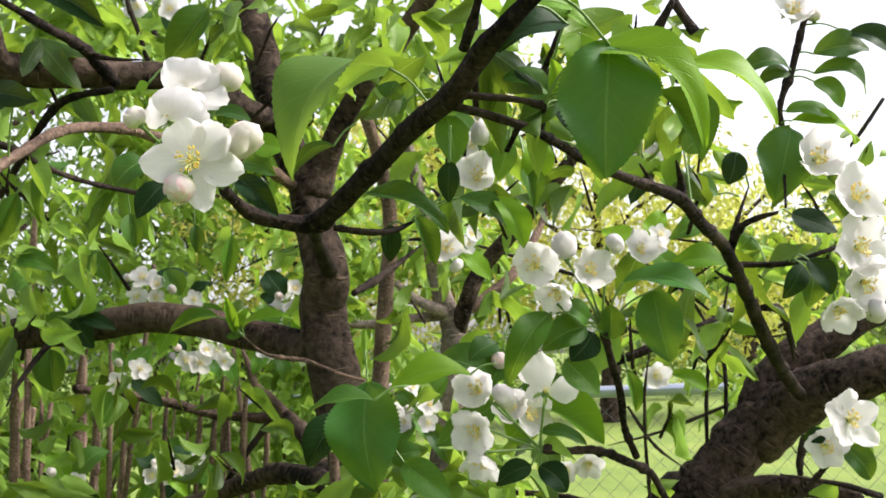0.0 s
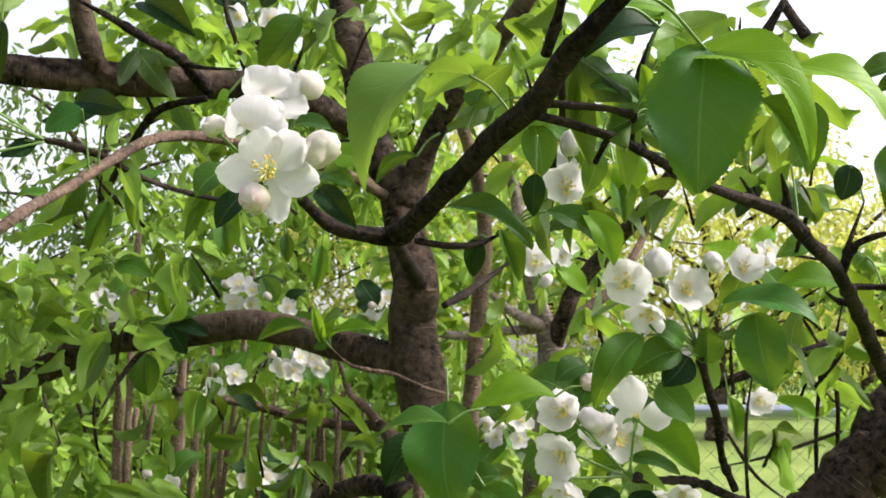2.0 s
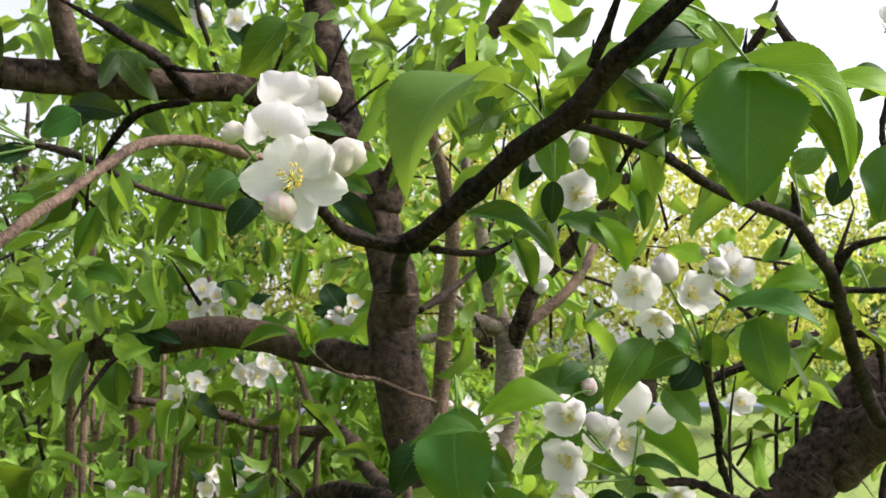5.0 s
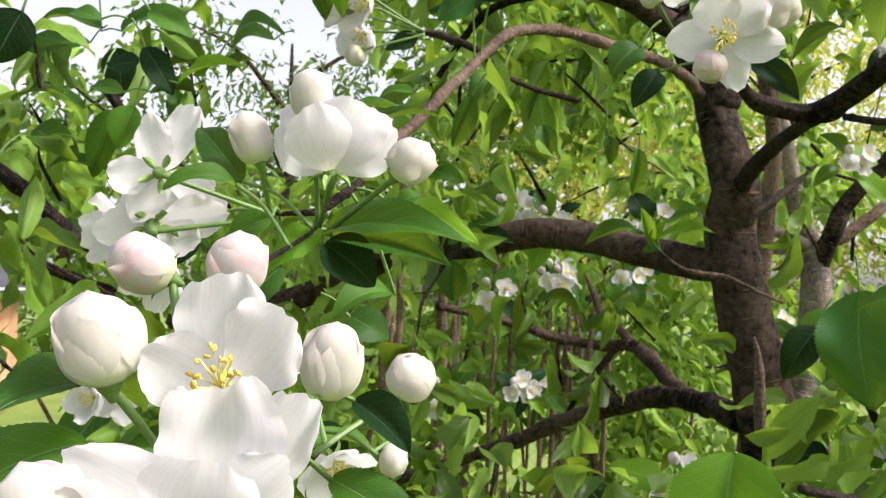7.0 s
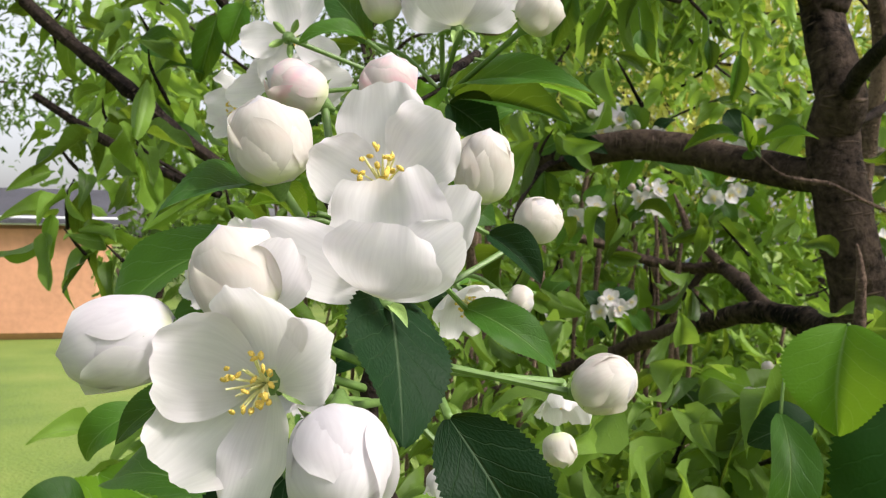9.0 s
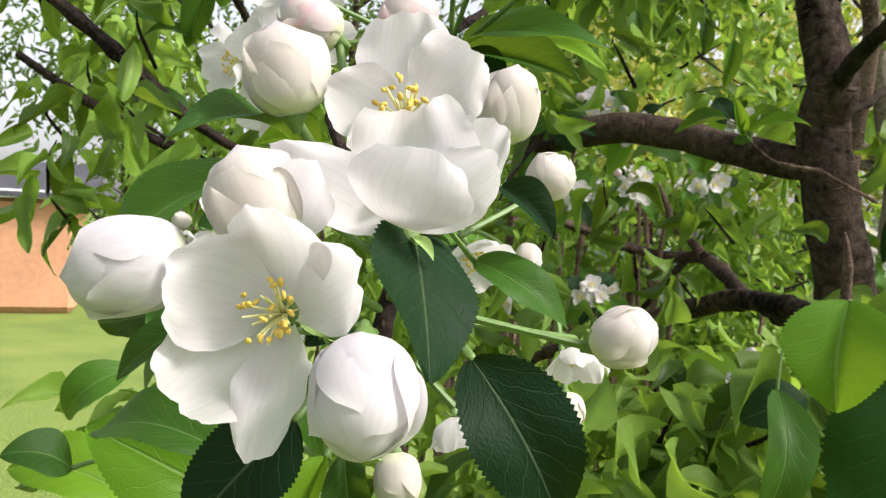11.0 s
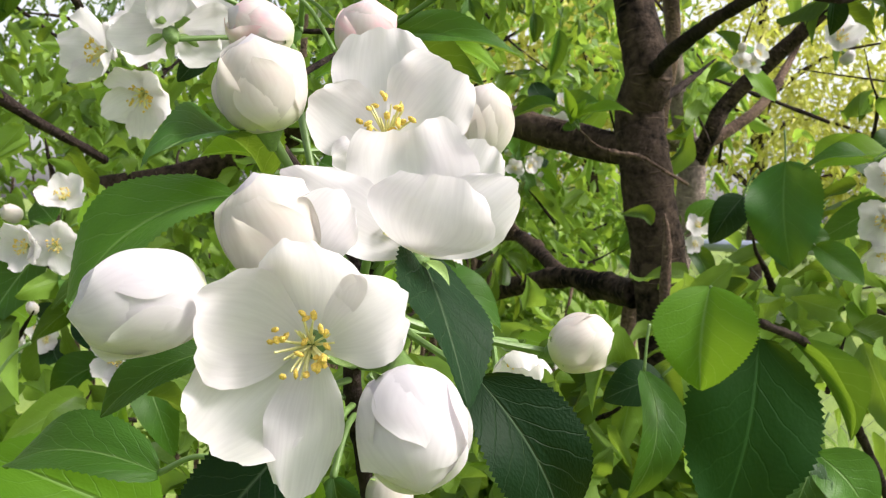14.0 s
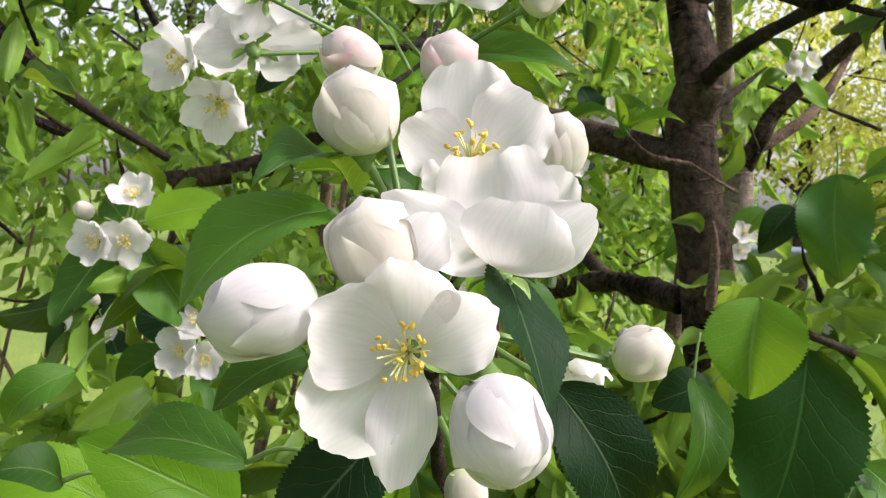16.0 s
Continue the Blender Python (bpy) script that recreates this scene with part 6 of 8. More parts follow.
leaf(apple, (-0.1967, 0.9263, 1.5393), (-0.1917, 0.9272, 1.5311), 0.0192, (-0.0052, -0.9787, 0.2052), "wavy", LEAF)
leaf(apple, (-0.1950, 0.9260, 1.5418), (-0.1810, 0.9237, 1.5598), 0.0096, (0.2999, -0.9501, 0.0854), "folded", LEAF_YOUNG)
leaf(apple, (-0.3978, 1.0475, 1.5692), (-0.3583, 1.0464, 1.5717), 0.0242, (0.0052, -0.9033, 0.4289), "arched", LEAF)
leaf(apple, (-0.3920, 1.0481, 1.5629), (-0.3721, 1.0515, 1.5302), 0.0242, (-0.0052, -0.9787, 0.2052), "arched", LEAF_DARK)
leaf(apple, (-0.3949, 1.0478, 1.5660), (-0.4289, 1.0504, 1.5494), 0.0218, (-0.0009, -0.9544, 0.2984), "arched", LEAF)
leaf(apple, (-0.3917, 1.0471, 1.5719), (-0.3995, 1.0437, 1.6024), 0.0145, (0.2023, -0.9750, 0.0922), "folded", LEAF_YOUNG)
leaf(apple, (-0.3859, 1.0477, 1.5657), (-0.3471, 1.0489, 1.5490), 0.0182, (-0.0009, -0.9544, 0.2984), "arched", LEAF_DARK)
leaf(apple, (-0.4176, 1.0523, 1.5309), (-0.4164, 1.0575, 1.4857), 0.0339, (0.2023, -0.9750, 0.0922), "folded", LEAF, True)
leaf(apple, (0.1776, 0.9458, 1.4835), (0.1842, 0.9501, 1.4453), 0.0164, (0.2023, -0.9750, 0.0922), "folded", LEAF)
leaf(apple, (0.2679, 0.9970, 1.4618), (0.2312, 0.9955, 1.4805), 0.0173, (0.0052, -0.9033, 0.4289), "arched", LEAF_YOUNG)
leaf(apple, (-0.2956, 0.9350, 1.6551), (-0.2914, 0.9387, 1.6224), 0.0218, (0.3007, -0.9536, -0.0172), "folded", LEAF)
leaf(apple, (-0.2088, 0.9858, 1.6362), (-0.2163, 0.9912, 1.5907), 0.0173, (0.3007, -0.9536, -0.0172), "folded", LEAF)
leaf(apple, (-0.2334, 0.9353, 1.6416), (-0.2317, 0.9384, 1.6145), 0.0142, (0.3007, -0.9536, -0.0172), "folded", LEAF)
leaf(apple, (-0.4281, 0.9916, 1.6225), (-0.3883, 0.9923, 1.6094), 0.0230, (0.0052, -0.9033, 0.4289), "arched", LEAF)
leaf(apple, (-0.3589, 0.9899, 1.6253), (-0.3342, 0.9929, 1.5956), 0.0230, (0.0052, -0.9033, 0.4289), "bent", LEAF)

# ---- clusters on the right-hand twigs ----
branch(apple, "twig", [(0.108, 0.681, 1.518, 0.0027), (0.117, 0.704, 1.494, 0.0028), (0.126, 0.727, 1.473, 0.0028), (0.132, 0.750, 1.447, 0.0024), (0.144, 0.772, 1.423, 0.0028)], TWIG, 0.12, 10)
branch(apple, "twig", [(0.067, 0.732, 1.436, 0.0028), (0.089, 0.742, 1.433, 0.0029), (0.112, 0.752, 1.431, 0.0029), (0.137, 0.773, 1.420, 0.0034), (0.159, 0.794, 1.407, 0.0031), (0.176, 0.816, 1.383, 0.0027), (0.223, 0.912, 1.329, 0.0037)], TWIG, 0.14, 10)
branch(apple, "twig", [(0.188, 0.893, 1.504, 0.0007), (0.182, 0.898, 1.464, 0.0013), (0.181, 0.902, 1.423, 0.0015), (0.183, 0.909, 1.366, 0.0015)], TWIG, 0.1, 10)
branch(apple, "twig", [(0.166, 0.899, 1.454, 0.0013), (0.190, 0.903, 1.417, 0.0014), (0.220, 0.905, 1.393, 0.0008)], TWIG, 0.1, 10)
branch(apple, "twig", [(0.385, 1.336, 1.562, 0.0010), (0.378, 1.343, 1.500, 0.0027), (0.370, 1.352, 1.422, 0.0026), (0.368, 1.368, 1.281, 0.0028)], TWIG, 0.1, 10)
branch(apple, "twig", [(0.408, 1.332, 1.593, 0.0010), (0.395, 1.340, 1.523, 0.0027), (0.398, 1.350, 1.436, 0.0028), (0.388, 1.368, 1.280, 0.0028)], TWIG, 0.1, 10)
branch(apple, "branch", [(0.163, 1.046, 1.490, 0.0047), (0.193, 1.045, 1.496, 0.0052), (0.242, 1.042, 1.512, 0.0047), (0.285, 1.039, 1.529, 0.0039), (0.323, 1.057, 1.544, 0.0036)], TWIG, 0.12, 10)
branch(apple, "twig", [(0.211, 0.763, 1.756, 0.0039), (0.194, 0.760, 1.783, 0.0038)], TWIG, 0.1, 10)
branch(apple, "twig", [(0.175, 0.764, 1.753, 0.0035), (0.187, 0.751, 1.771, 0.0031), (0.196, 0.749, 1.788, 0.0025)], TWIG, 0.1, 10)
branch(apple, "twig", [(0.310, 0.767, 1.787, 0.0024), (0.297, 0.772, 1.746, 0.0028), (0.291, 0.775, 1.724, 0.0028), (0.281, 0.778, 1.697, 0.0024), (0.282, 0.781, 1.669, 0.0017), (0.259, 0.729, 1.606, 0.0018)], TWIG, 0.12, 10)
branch(apple, "twig", [(0.385, 0.815, 1.710, 0.0016), (0.363, 0.819, 1.680, 0.0017), (0.344, 0.822, 1.659, 0.0010)], TWIG, 0.05, 10)
branch(apple, "twig", [(0.226, 0.754, 1.567, 0.0023), (0.269, 0.753, 1.567, 0.0023), (0.313, 0.771, 1.579, 0.0016), (0.345, 0.790, 1.584, 0.0017)], TWIG, 0.12, 10)
blossom_of(apple, (0.0589, 0.6519, 1.5636), (-0.3183, -0.9414, 0.1113), 0.0447, [((0.0600, 0.6519, 1.5635), (0.0477, 0.6458, 1.5746), 0.0185, (-0.0188, -0.9932, -0.1146), 0),
            ((0.0608, 0.6518, 1.5642), (0.0608, 0.6452, 1.5777), 0.0185, (-0.0262, -0.9513, -0.3070), 1),
            ((0.0615, 0.6518, 1.5634), (0.0751, 0.6462, 1.5661), 0.0163, (-0.0188, -0.9932, -0.1146), 4),
            ((0.0589, 0.6521, 1.5617), (0.0481, 0.6479, 1.5562), 0.0171, (-0.0106, -0.9966, 0.0823), 2),
            ((0.0614, 0.6521, 1.5612), (0.0652, 0.6483, 1.5499), 0.0163, (-0.0106, -0.9966, 0.0823), 0)], 1, (0.0399, -0.1152, 0.9925), 0.8)
stalk(apple, (0.1048, 0.6806, 1.5255), (0.0606, 0.6569, 1.5630), 0.0009, 0.000)
bud(apple, (0.0829, 0.6660, 1.5678), (0.0795, 0.6640, 1.5862), 0.0176, PETAL, 71, 0)
stalk(apple, (0.1067, 0.6808, 1.5235), (0.0829, 0.6660, 1.5678), 0.0009, 0.000)
blossom(apple, (0.0967, 0.6667, 1.5596), (0.2999, -0.9501, 0.0854), 0.0343, 0.60, 30, 72, (0.0399, -0.1152, 0.9925))
stalk(apple, (0.1067, 0.6808, 1.5235), (0.0955, 0.6706, 1.5593), 0.0009, 0.000)
blossom(apple, (0.0738, 0.6586, 1.5466), (-0.3474, -0.6414, -0.6840), 0.0300, 0.60, 10, 73, (0.0399, -0.1152, 0.9925))
stalk(apple, (0.1047, 0.6808, 1.5236), (0.0751, 0.6609, 1.5491), 0.0009, 0.000)
bud(apple, (0.1107, 0.6648, 1.5742), (0.1204, 0.6640, 1.5795), 0.0145, PETAL, 74, 0)
stalk(apple, (0.1067, 0.6805, 1.5255), (0.1107, 0.6648, 1.5742), 0.0009, 0.000)
blossom(apple, (0.1589, 0.7836, 1.5839), (0.2010, -0.9606, 0.1921), 0.0341, 0.60, 10, 75, (0.0399, -0.1152, 0.9925))
blossom(apple, (0.0207, 0.7073, 1.4821), (-0.3062, -0.9289, 0.2082), 0.0360, 0.60, 0, 76, (0.0399, -0.1152, 0.9925))
stalk(apple, (0.0632, 0.7316, 1.4387), (0.0220, 0.7113, 1.4812), 0.0009, 0.000)
bud(apple, (0.0343, 0.7083, 1.4716), (0.0446, 0.7070, 1.4811), 0.0200, PETAL, 77, 0)
stalk(apple, (0.0632, 0.7316, 1.4387), (0.0343, 0.7083, 1.4716), 0.0009, 0.000)
blossom(apple, (0.0196, 0.7105, 1.4544), (-0.4224, -0.8609, -0.2835), 0.0380, 0.60, 40, 78, (0.0399, -0.1152, 0.9925))
stalk(apple, (0.0631, 0.7319, 1.4367), (0.0215, 0.7144, 1.4556), 0.0009, 0.000)
blossom(apple, (0.0228, 0.7128, 1.4344), (-0.3496, -0.5271, -0.7746), 0.0340, 0.55, 10, 79, (0.0399, -0.1152, 0.9925))
stalk(apple, (0.0631, 0.7319, 1.4367), (0.0242, 0.7149, 1.4375), 0.0009, 0.000)
blossom_of(apple, (0.0685, 0.7069, 1.4781), (0.0117, -0.8291, 0.5589), 0.0440, [((0.0685, 0.7069, 1.4781), (0.0610, 0.6989, 1.5051), 0.0223, (-0.0227, -0.9768, -0.2128), 0),
            ((0.0705, 0.7068, 1.4781), (0.0914, 0.7012, 1.4801), 0.0175, (-0.0052, -0.9787, 0.2052), 4),
            ((0.0671, 0.7120, 1.4776), (0.0550, 0.7123, 1.4765), 0.0121, (-0.0106, -0.9966, 0.0823), 2)], 0, (0.0399, -0.1152, 0.9925), 0.4)
stalk(apple, (0.0653, 0.7316, 1.4386), (0.0685, 0.7112, 1.4752), 0.0009, 0.000)
blossom(apple, (0.0243, 0.6507, 1.6234), (-0.0101, -0.9957, 0.0924), 0.0357, 0.50, 0, 81, (0.0399, -0.1152, 0.9925))
bud(apple, (0.0270, 0.6483, 1.6438), (0.0277, 0.6463, 1.6606), 0.0135, PETAL, 82, 0)
blossom(apple, (0.0047, 0.7855, 1.5926), (0.0923, -0.9919, 0.0876), 0.0341, 0.60, 0, 83, (0.0399, -0.1152, 0.9925))
bud(apple, (0.0088, 0.7867, 1.5811), (0.0154, 0.7873, 1.5750), 0.0127, PETAL, 84, 0)
blossom(apple, (0.2899, 0.7439, 1.6444), (0.0996, -0.9748, 0.1997), 0.0480, 0.60, 0, 85, (0.0399, -0.1152, 0.9925))
blossom(apple, (0.3285, 0.7664, 1.6180), (0.0996, -0.9748, 0.1997), 0.0538, 0.70, 0, 86, (0.0399, -0.1152, 0.9925))
blossom(apple, (0.3291, 0.7710, 1.5779), (0.1905, -0.9815, -0.0184), 0.0538, 0.70, 30, 87, (0.0399, -0.1152, 0.9925))
blossom(apple, (0.3325, 0.7740, 1.5510), (0.1854, -0.9261, -0.3286), 0.0493, 0.65, 0, 88, (0.0399, -0.1152, 0.9925))
bud(apple, (0.3339, 0.7766, 1.5286), (0.3509, 0.7763, 1.5279), 0.0197, PETAL, 89, 0)
blossom(apple, (0.3116, 0.7766, 1.5318), (-0.0402, -0.6791, -0.7329), 0.0403, 0.60, 0, 90, (0.0399, -0.1152, 0.9925))
blossom(apple, (0.2931, 0.7694, 1.7716), (-0.1019, -0.9481, 0.3011), 0.0414, 0.55, 0, 91, (0.0399, -0.1152, 0.9925))
bud(apple, (0.3112, 0.7700, 1.7640), (0.3117, 0.7687, 1.7754), 0.0110, PETAL_CREAM, 92, 0)
blossom(apple, (0.3970, 0.9683, 1.4269), (0.2010, -0.9606, 0.1921), 0.0585, 0.75, 0, 93, (0.0399, -0.1152, 0.9925))
blossom(apple, (0.3737, 0.9715, 1.4030), (-0.2242, -0.9690, -0.1035), 0.0446, 0.60, 0, 94, (0.0399, -0.1152, 0.9925))
leaf(apple, (0.3904, 0.9713, 1.4023), (0.4169, 0.9748, 1.3679), 0.0279, (-0.0009, -0.9544, 0.2984), "arched", LEAF)
leaf(apple, (0.3742, 0.9702, 1.4140), (0.3518, 0.9709, 1.4122), 0.0167, (-0.0009, -0.9544, 0.2984), "arched", LEAF_DARK)
blossom(apple, (0.2047, 0.9457, 1.4797), (0.0896, -0.9959, -0.0143), 0.0300, 0.60, 0, 95, (0.0399, -0.1152, 0.9925))
blossom(apple, (0.1113, 0.8038, 1.4165), (-0.0266, -0.9482, -0.3166), 0.0273, 0.60, 0, 96, (0.0399, -0.1152, 0.9925))
blossom(apple, (0.0930, 0.8045, 1.4128), (-0.0266, -0.9482, -0.3166), 0.0227, 0.60, 0, 97, (0.0399, -0.1152, 0.9925))

# ---- clusters further back ----
spur(apple, (-0.4574, 1.7800, 1.3382), (-0.0101, -0.9957, 0.0924), 300, 4, 1, 4, 0.032, 0.026)
spur(apple, (-0.2812, 1.8457, 1.6125), (-0.0101, -0.9957, 0.0924), 301, 4, 1, 4, 0.032, 0.026)
spur(apple, (-0.0659, 1.4580, 1.4475), (0.1916, -0.9780, 0.0820), 302, 3, 1, 4, 0.032, 0.026)
spur(apple, (-0.3466, 1.2015, 1.9716), (-0.0266, -0.9482, -0.3166), 303, 2, 1, 4, 0.032, 0.026)
spur(apple, (-0.0315, 1.3590, 1.4270), (-0.0106, -0.9966, 0.0823), 304, 3, 1, 4, 0.032, 0.026)
spur(apple, (-0.3916, 1.7478, 1.5319), (0.0676, -0.9950, 0.0733), 305, 3, 1, 4, 0.032, 0.026)
spur(apple, (-0.6818, 1.5244, 1.5516), (0.0680, -0.9837, 0.1666), 306, 3, 1, 4, 0.032, 0.026)
spur(apple, (-0.4106, 1.7464, 1.5387), (0.2710, -0.9528, 0.1369), 307, 3, 1, 4, 0.032, 0.026)
spur(apple, (-0.4389, 1.5420, 1.3460), (0.2710, -0.9528, 0.1369), 308, 4, 1, 4, 0.032, 0.026)
spur(apple, (-0.2671, 1.7875, 1.5337), (0.2734, -0.9611, 0.0396), 309, 3, 1, 4, 0.032, 0.026)
spur(apple, (-0.9084, 1.2044, 1.2771), (0.2734, -0.9611, 0.0396), 310, 2, 1, 4, 0.032, 0.026)
spur(apple, (-0.5178, 0.5973, 1.4311), (-0.0960, -0.9862, 0.1350), 311, 3, 1, 4, 0.032, 0.026)
spur(apple, (-0.4754, 0.6184, 1.3529), (0.1921, -0.9516, 0.2401), 312, 3, 1, 4, 0.032, 0.026)
spur(apple, (0.0469, 0.7586, 1.4733), (0.2851, -0.9282, 0.2392), 313, 3, 1, 4, 0.032, 0.026)
spur(apple, (-0.6894, 0.8765, 1.3219), (0.1035, -0.9937, 0.0437), 314, 2, 1, 4, 0.032, 0.026)
spur(apple, (0.0299, 1.3431, 1.6638), (0.2710, -0.9528, 0.1369), 315, 3, 1, 4, 0.032, 0.026)
spur(apple, (-0.0435, 0.8418, 1.3515), (0.2560, -0.9009, 0.3505), 316, 3, 1, 4, 0.032, 0.026)
spur(apple, (-0.3697, 1.4586, 1.5209), (0.3444, -0.9158, 0.2066), 317, 3, 1, 4, 0.032, 0.026)
spur(apple, (-0.2747, 1.6016, 1.5360), (0.3444, -0.9158, 0.2066), 318, 3, 1, 4, 0.032, 0.026)
spur(apple, (-0.1781, 0.9940, 1.3080), (0.3444, -0.9158, 0.2066), 319, 3, 1, 4, 0.032, 0.026)
spur(apple, (-0.6726, 1.3047, 1.6207), (0.0938, -0.9952, -0.0274), 320, 3, 1, 4, 0.032, 0.026)
spur(apple, (-0.6566, 1.4054, 1.6368), (0.0938, -0.9952, -0.0274), 321, 2, 1, 4, 0.032, 0.026)
spur(apple, (-0.0842, 1.5450, 1.3589), (0.1035, -0.9937, 0.0437), 322, 2, 1, 4, 0.032, 0.026)
spur(apple, (-0.4032, 1.3470, 1.6131), (0.0169, -0.9963, 0.0837), 323, 4, 1, 4, 0.032, 0.026)
spur(apple, (-0.2150, 1.4015, 1.5952), (0.0169, -0.9963, 0.0837), 324, 3, 1, 4, 0.032, 0.026)
spur(apple, (-0.4812, 1.2745, 1.3586), (0.0169, -0.9963, 0.0837), 325, 3, 1, 4, 0.032, 0.026)
spur(apple, (-0.5614, 1.2465, 1.5956), (0.0169, -0.9963, 0.0837), 326, 3, 1, 4, 0.032, 0.026)
spur(apple, (0.2989, 1.3506, 1.6519), (0.0169, -0.9963, 0.0837), 327, 3, 1, 4, 0.032, 0.026)
spur(apple, (0.0573, 1.1337, 1.7640), (0.0142, -0.9998, -0.0139), 328, 2, 1, 4, 0.032, 0.026)
spur(apple, (0.3019, 1.2843, 1.7769), (0.1000, -0.9948, -0.0180), 329, 3, 1, 4, 0.032, 0.026)
spur(apple, (-0.3503, 1.3388, 1.5941), (0.0676, -0.9950, 0.0733), 330, 2, 1, 4, 0.032, 0.026)
spur(apple, (-0.4579, 1.4229, 1.4989), (0.2710, -0.9528, 0.1369), 331, 2, 1, 4, 0.032, 0.026)
branch(apple, "twig", [(0.349, 1.010, 1.338, 0.0030), (0.375, 0.995, 1.373, 0.0029), (0.390, 0.982, 1.396, 0.0020), (0.391, 0.970, 1.416, 0.0016)], TWIG, 0.12, 10)
branch(apple, "twig", [(0.442, 1.007, 1.346, 0.0030), (0.408, 1.006, 1.358, 0.0030), (0.373, 1.006, 1.366, 0.0021), (0.339, 1.006, 1.373, 0.0012)], TWIG, 0.12, 10)
branch(apple, "twig", [(0.314, 1.043, 1.488, 0.0015), (0.297, 1.041, 1.513, 0.0013), (0.289, 1.038, 1.537, 0.0006)], TWIG_PALE, 0.1, 10)
branch(apple, "twig", [(0.021, 0.961, 1.379, 0.0023), (0.059, 0.961, 1.374, 0.0028), (0.102, 0.961, 1.369, 0.0024), (0.145, 0.961, 1.360, 0.0024)], TWIG, 0.12, 10)
branch(apple, "twig", [(-0.017, 0.860, 1.387, 0.0029), (-0.030, 0.837, 1.410, 0.0024), (-0.043, 0.816, 1.426, 0.0017), (-0.051, 0.794, 1.442, 0.0010)], TWIG, 0.1, 10)
branch(apple, "twig", [(-0.103, 0.913, 1.373, 0.0049), (-0.103, 0.910, 1.404, 0.0049), (-0.104, 0.906, 1.435, 0.0033), (-0.107, 0.904, 1.455, 0.0019)], TWIG_PALE, 0.08, 10)
branch(apple_d, "stem", [(-0.568, 1.558, 1.532, 0.0051), (-0.575, 1.565, 1.478, 0.0091), (-0.581, 1.576, 1.383, 0.0102), (-0.589, 1.587, 1.289, 0.0089), (-0.612, 1.639, 0.838, 0.0102)], TWIG_PALE, 0.06, 8)
branch(apple_d, "stem", [(-0.581, 1.667, 1.465, 0.0038), (-0.588, 1.674, 1.408, 0.0068), (-0.593, 1.682, 1.340, 0.0075), (-0.600, 1.690, 1.273, 0.0066), (-0.625, 1.745, 0.793, 0.0075)], TWIG_PALE, 0.06, 8)
branch(apple_d, "stem", [(-0.666, 1.555, 1.581, 0.0047), (-0.673, 1.561, 1.527, 0.0084), (-0.678, 1.569, 1.455, 0.0094), (-0.685, 1.578, 1.383, 0.0082), (-0.708, 1.630, 0.933, 0.0094)], TWIG_PALE, 0.06, 8)
branch(apple_d, "stem", [(-0.570, 1.773, 1.420, 0.0027), (-0.577, 1.780, 1.359, 0.0048), (-0.582, 1.786, 1.308, 0.0053), (-0.588, 1.792, 1.257, 0.0047), (-0.615, 1.851, 0.746, 0.0053)], TWIG_PALE, 0.06, 8)
branch(apple_d, "stem", [(-0.429, 1.766, 1.455, 0.0027), (-0.437, 1.773, 1.394, 0.0048), (-0.443, 1.782, 1.322, 0.0053), (-0.450, 1.790, 1.251, 0.0047), (-0.476, 1.849, 0.740, 0.0053)], TWIG_PALE, 0.06, 8)
branch(apple_d, "stem", [(-0.415, 1.818, 1.442, 0.0032), (-0.423, 1.825, 1.379, 0.0057), (-0.429, 1.833, 1.310, 0.0064), (-0.436, 1.841, 1.242, 0.0056), (-0.463, 1.902, 0.717, 0.0064)], TWIG_PALE, 0.06, 8)
branch(apple_d, "stem", [(-0.404, 1.866, 1.460, 0.0038), (-0.412, 1.873, 1.396, 0.0068), (-0.419, 1.883, 1.315, 0.0075), (-0.426, 1.892, 1.234, 0.0066), (-0.455, 1.955, 0.693, 0.0075)], TWIG_PALE, 0.06, 8)
branch(apple_d, "stem", [(-0.346, 1.763, 1.472, 0.0027), (-0.354, 1.770, 1.411, 0.0048), (-0.360, 1.779, 1.329, 0.0053), (-0.367, 1.789, 1.247, 0.0047), (-0.394, 1.848, 0.737, 0.0053)], TWIG_PALE, 0.06, 8)
branch(apple_d, "stem", [(-0.323, 1.866, 1.446, 0.0028), (-0.331, 1.873, 1.382, 0.0051), (-0.337, 1.882, 1.306, 0.0056), (-0.345, 1.891, 1.230, 0.0049), (-0.373, 1.954, 0.690, 0.0057)], TWIG_PALE, 0.06, 8)
branch(apple_d, "stem", [(-0.504, 1.815, 1.477, 0.0023), (-0.512, 1.823, 1.414, 0.0041), (-0.518, 1.832, 1.330, 0.0046), (-0.526, 1.842, 1.246, 0.0040), (-0.553, 1.903, 0.720, 0.0046)], TWIG_PALE, 0.06, 8)
branch(apple_d, "stem", [(-0.553, 1.873, 1.423, 0.0023), (-0.561, 1.880, 1.359, 0.0042), (-0.567, 1.887, 1.299, 0.0047), (-0.573, 1.894, 1.240, 0.0041), (-0.602, 1.957, 0.699, 0.0047)], TWIG_PALE, 0.06, 8)
branch(apple_d, "stem", [(-0.595, 1.434, 1.744, 0.0029), (-0.601, 1.440, 1.693, 0.0053), (-0.605, 1.446, 1.643, 0.0058), (-0.611, 1.452, 1.593, 0.0051), (-0.633, 1.500, 1.172, 0.0059)], TWIG_PALE, 0.06, 8)

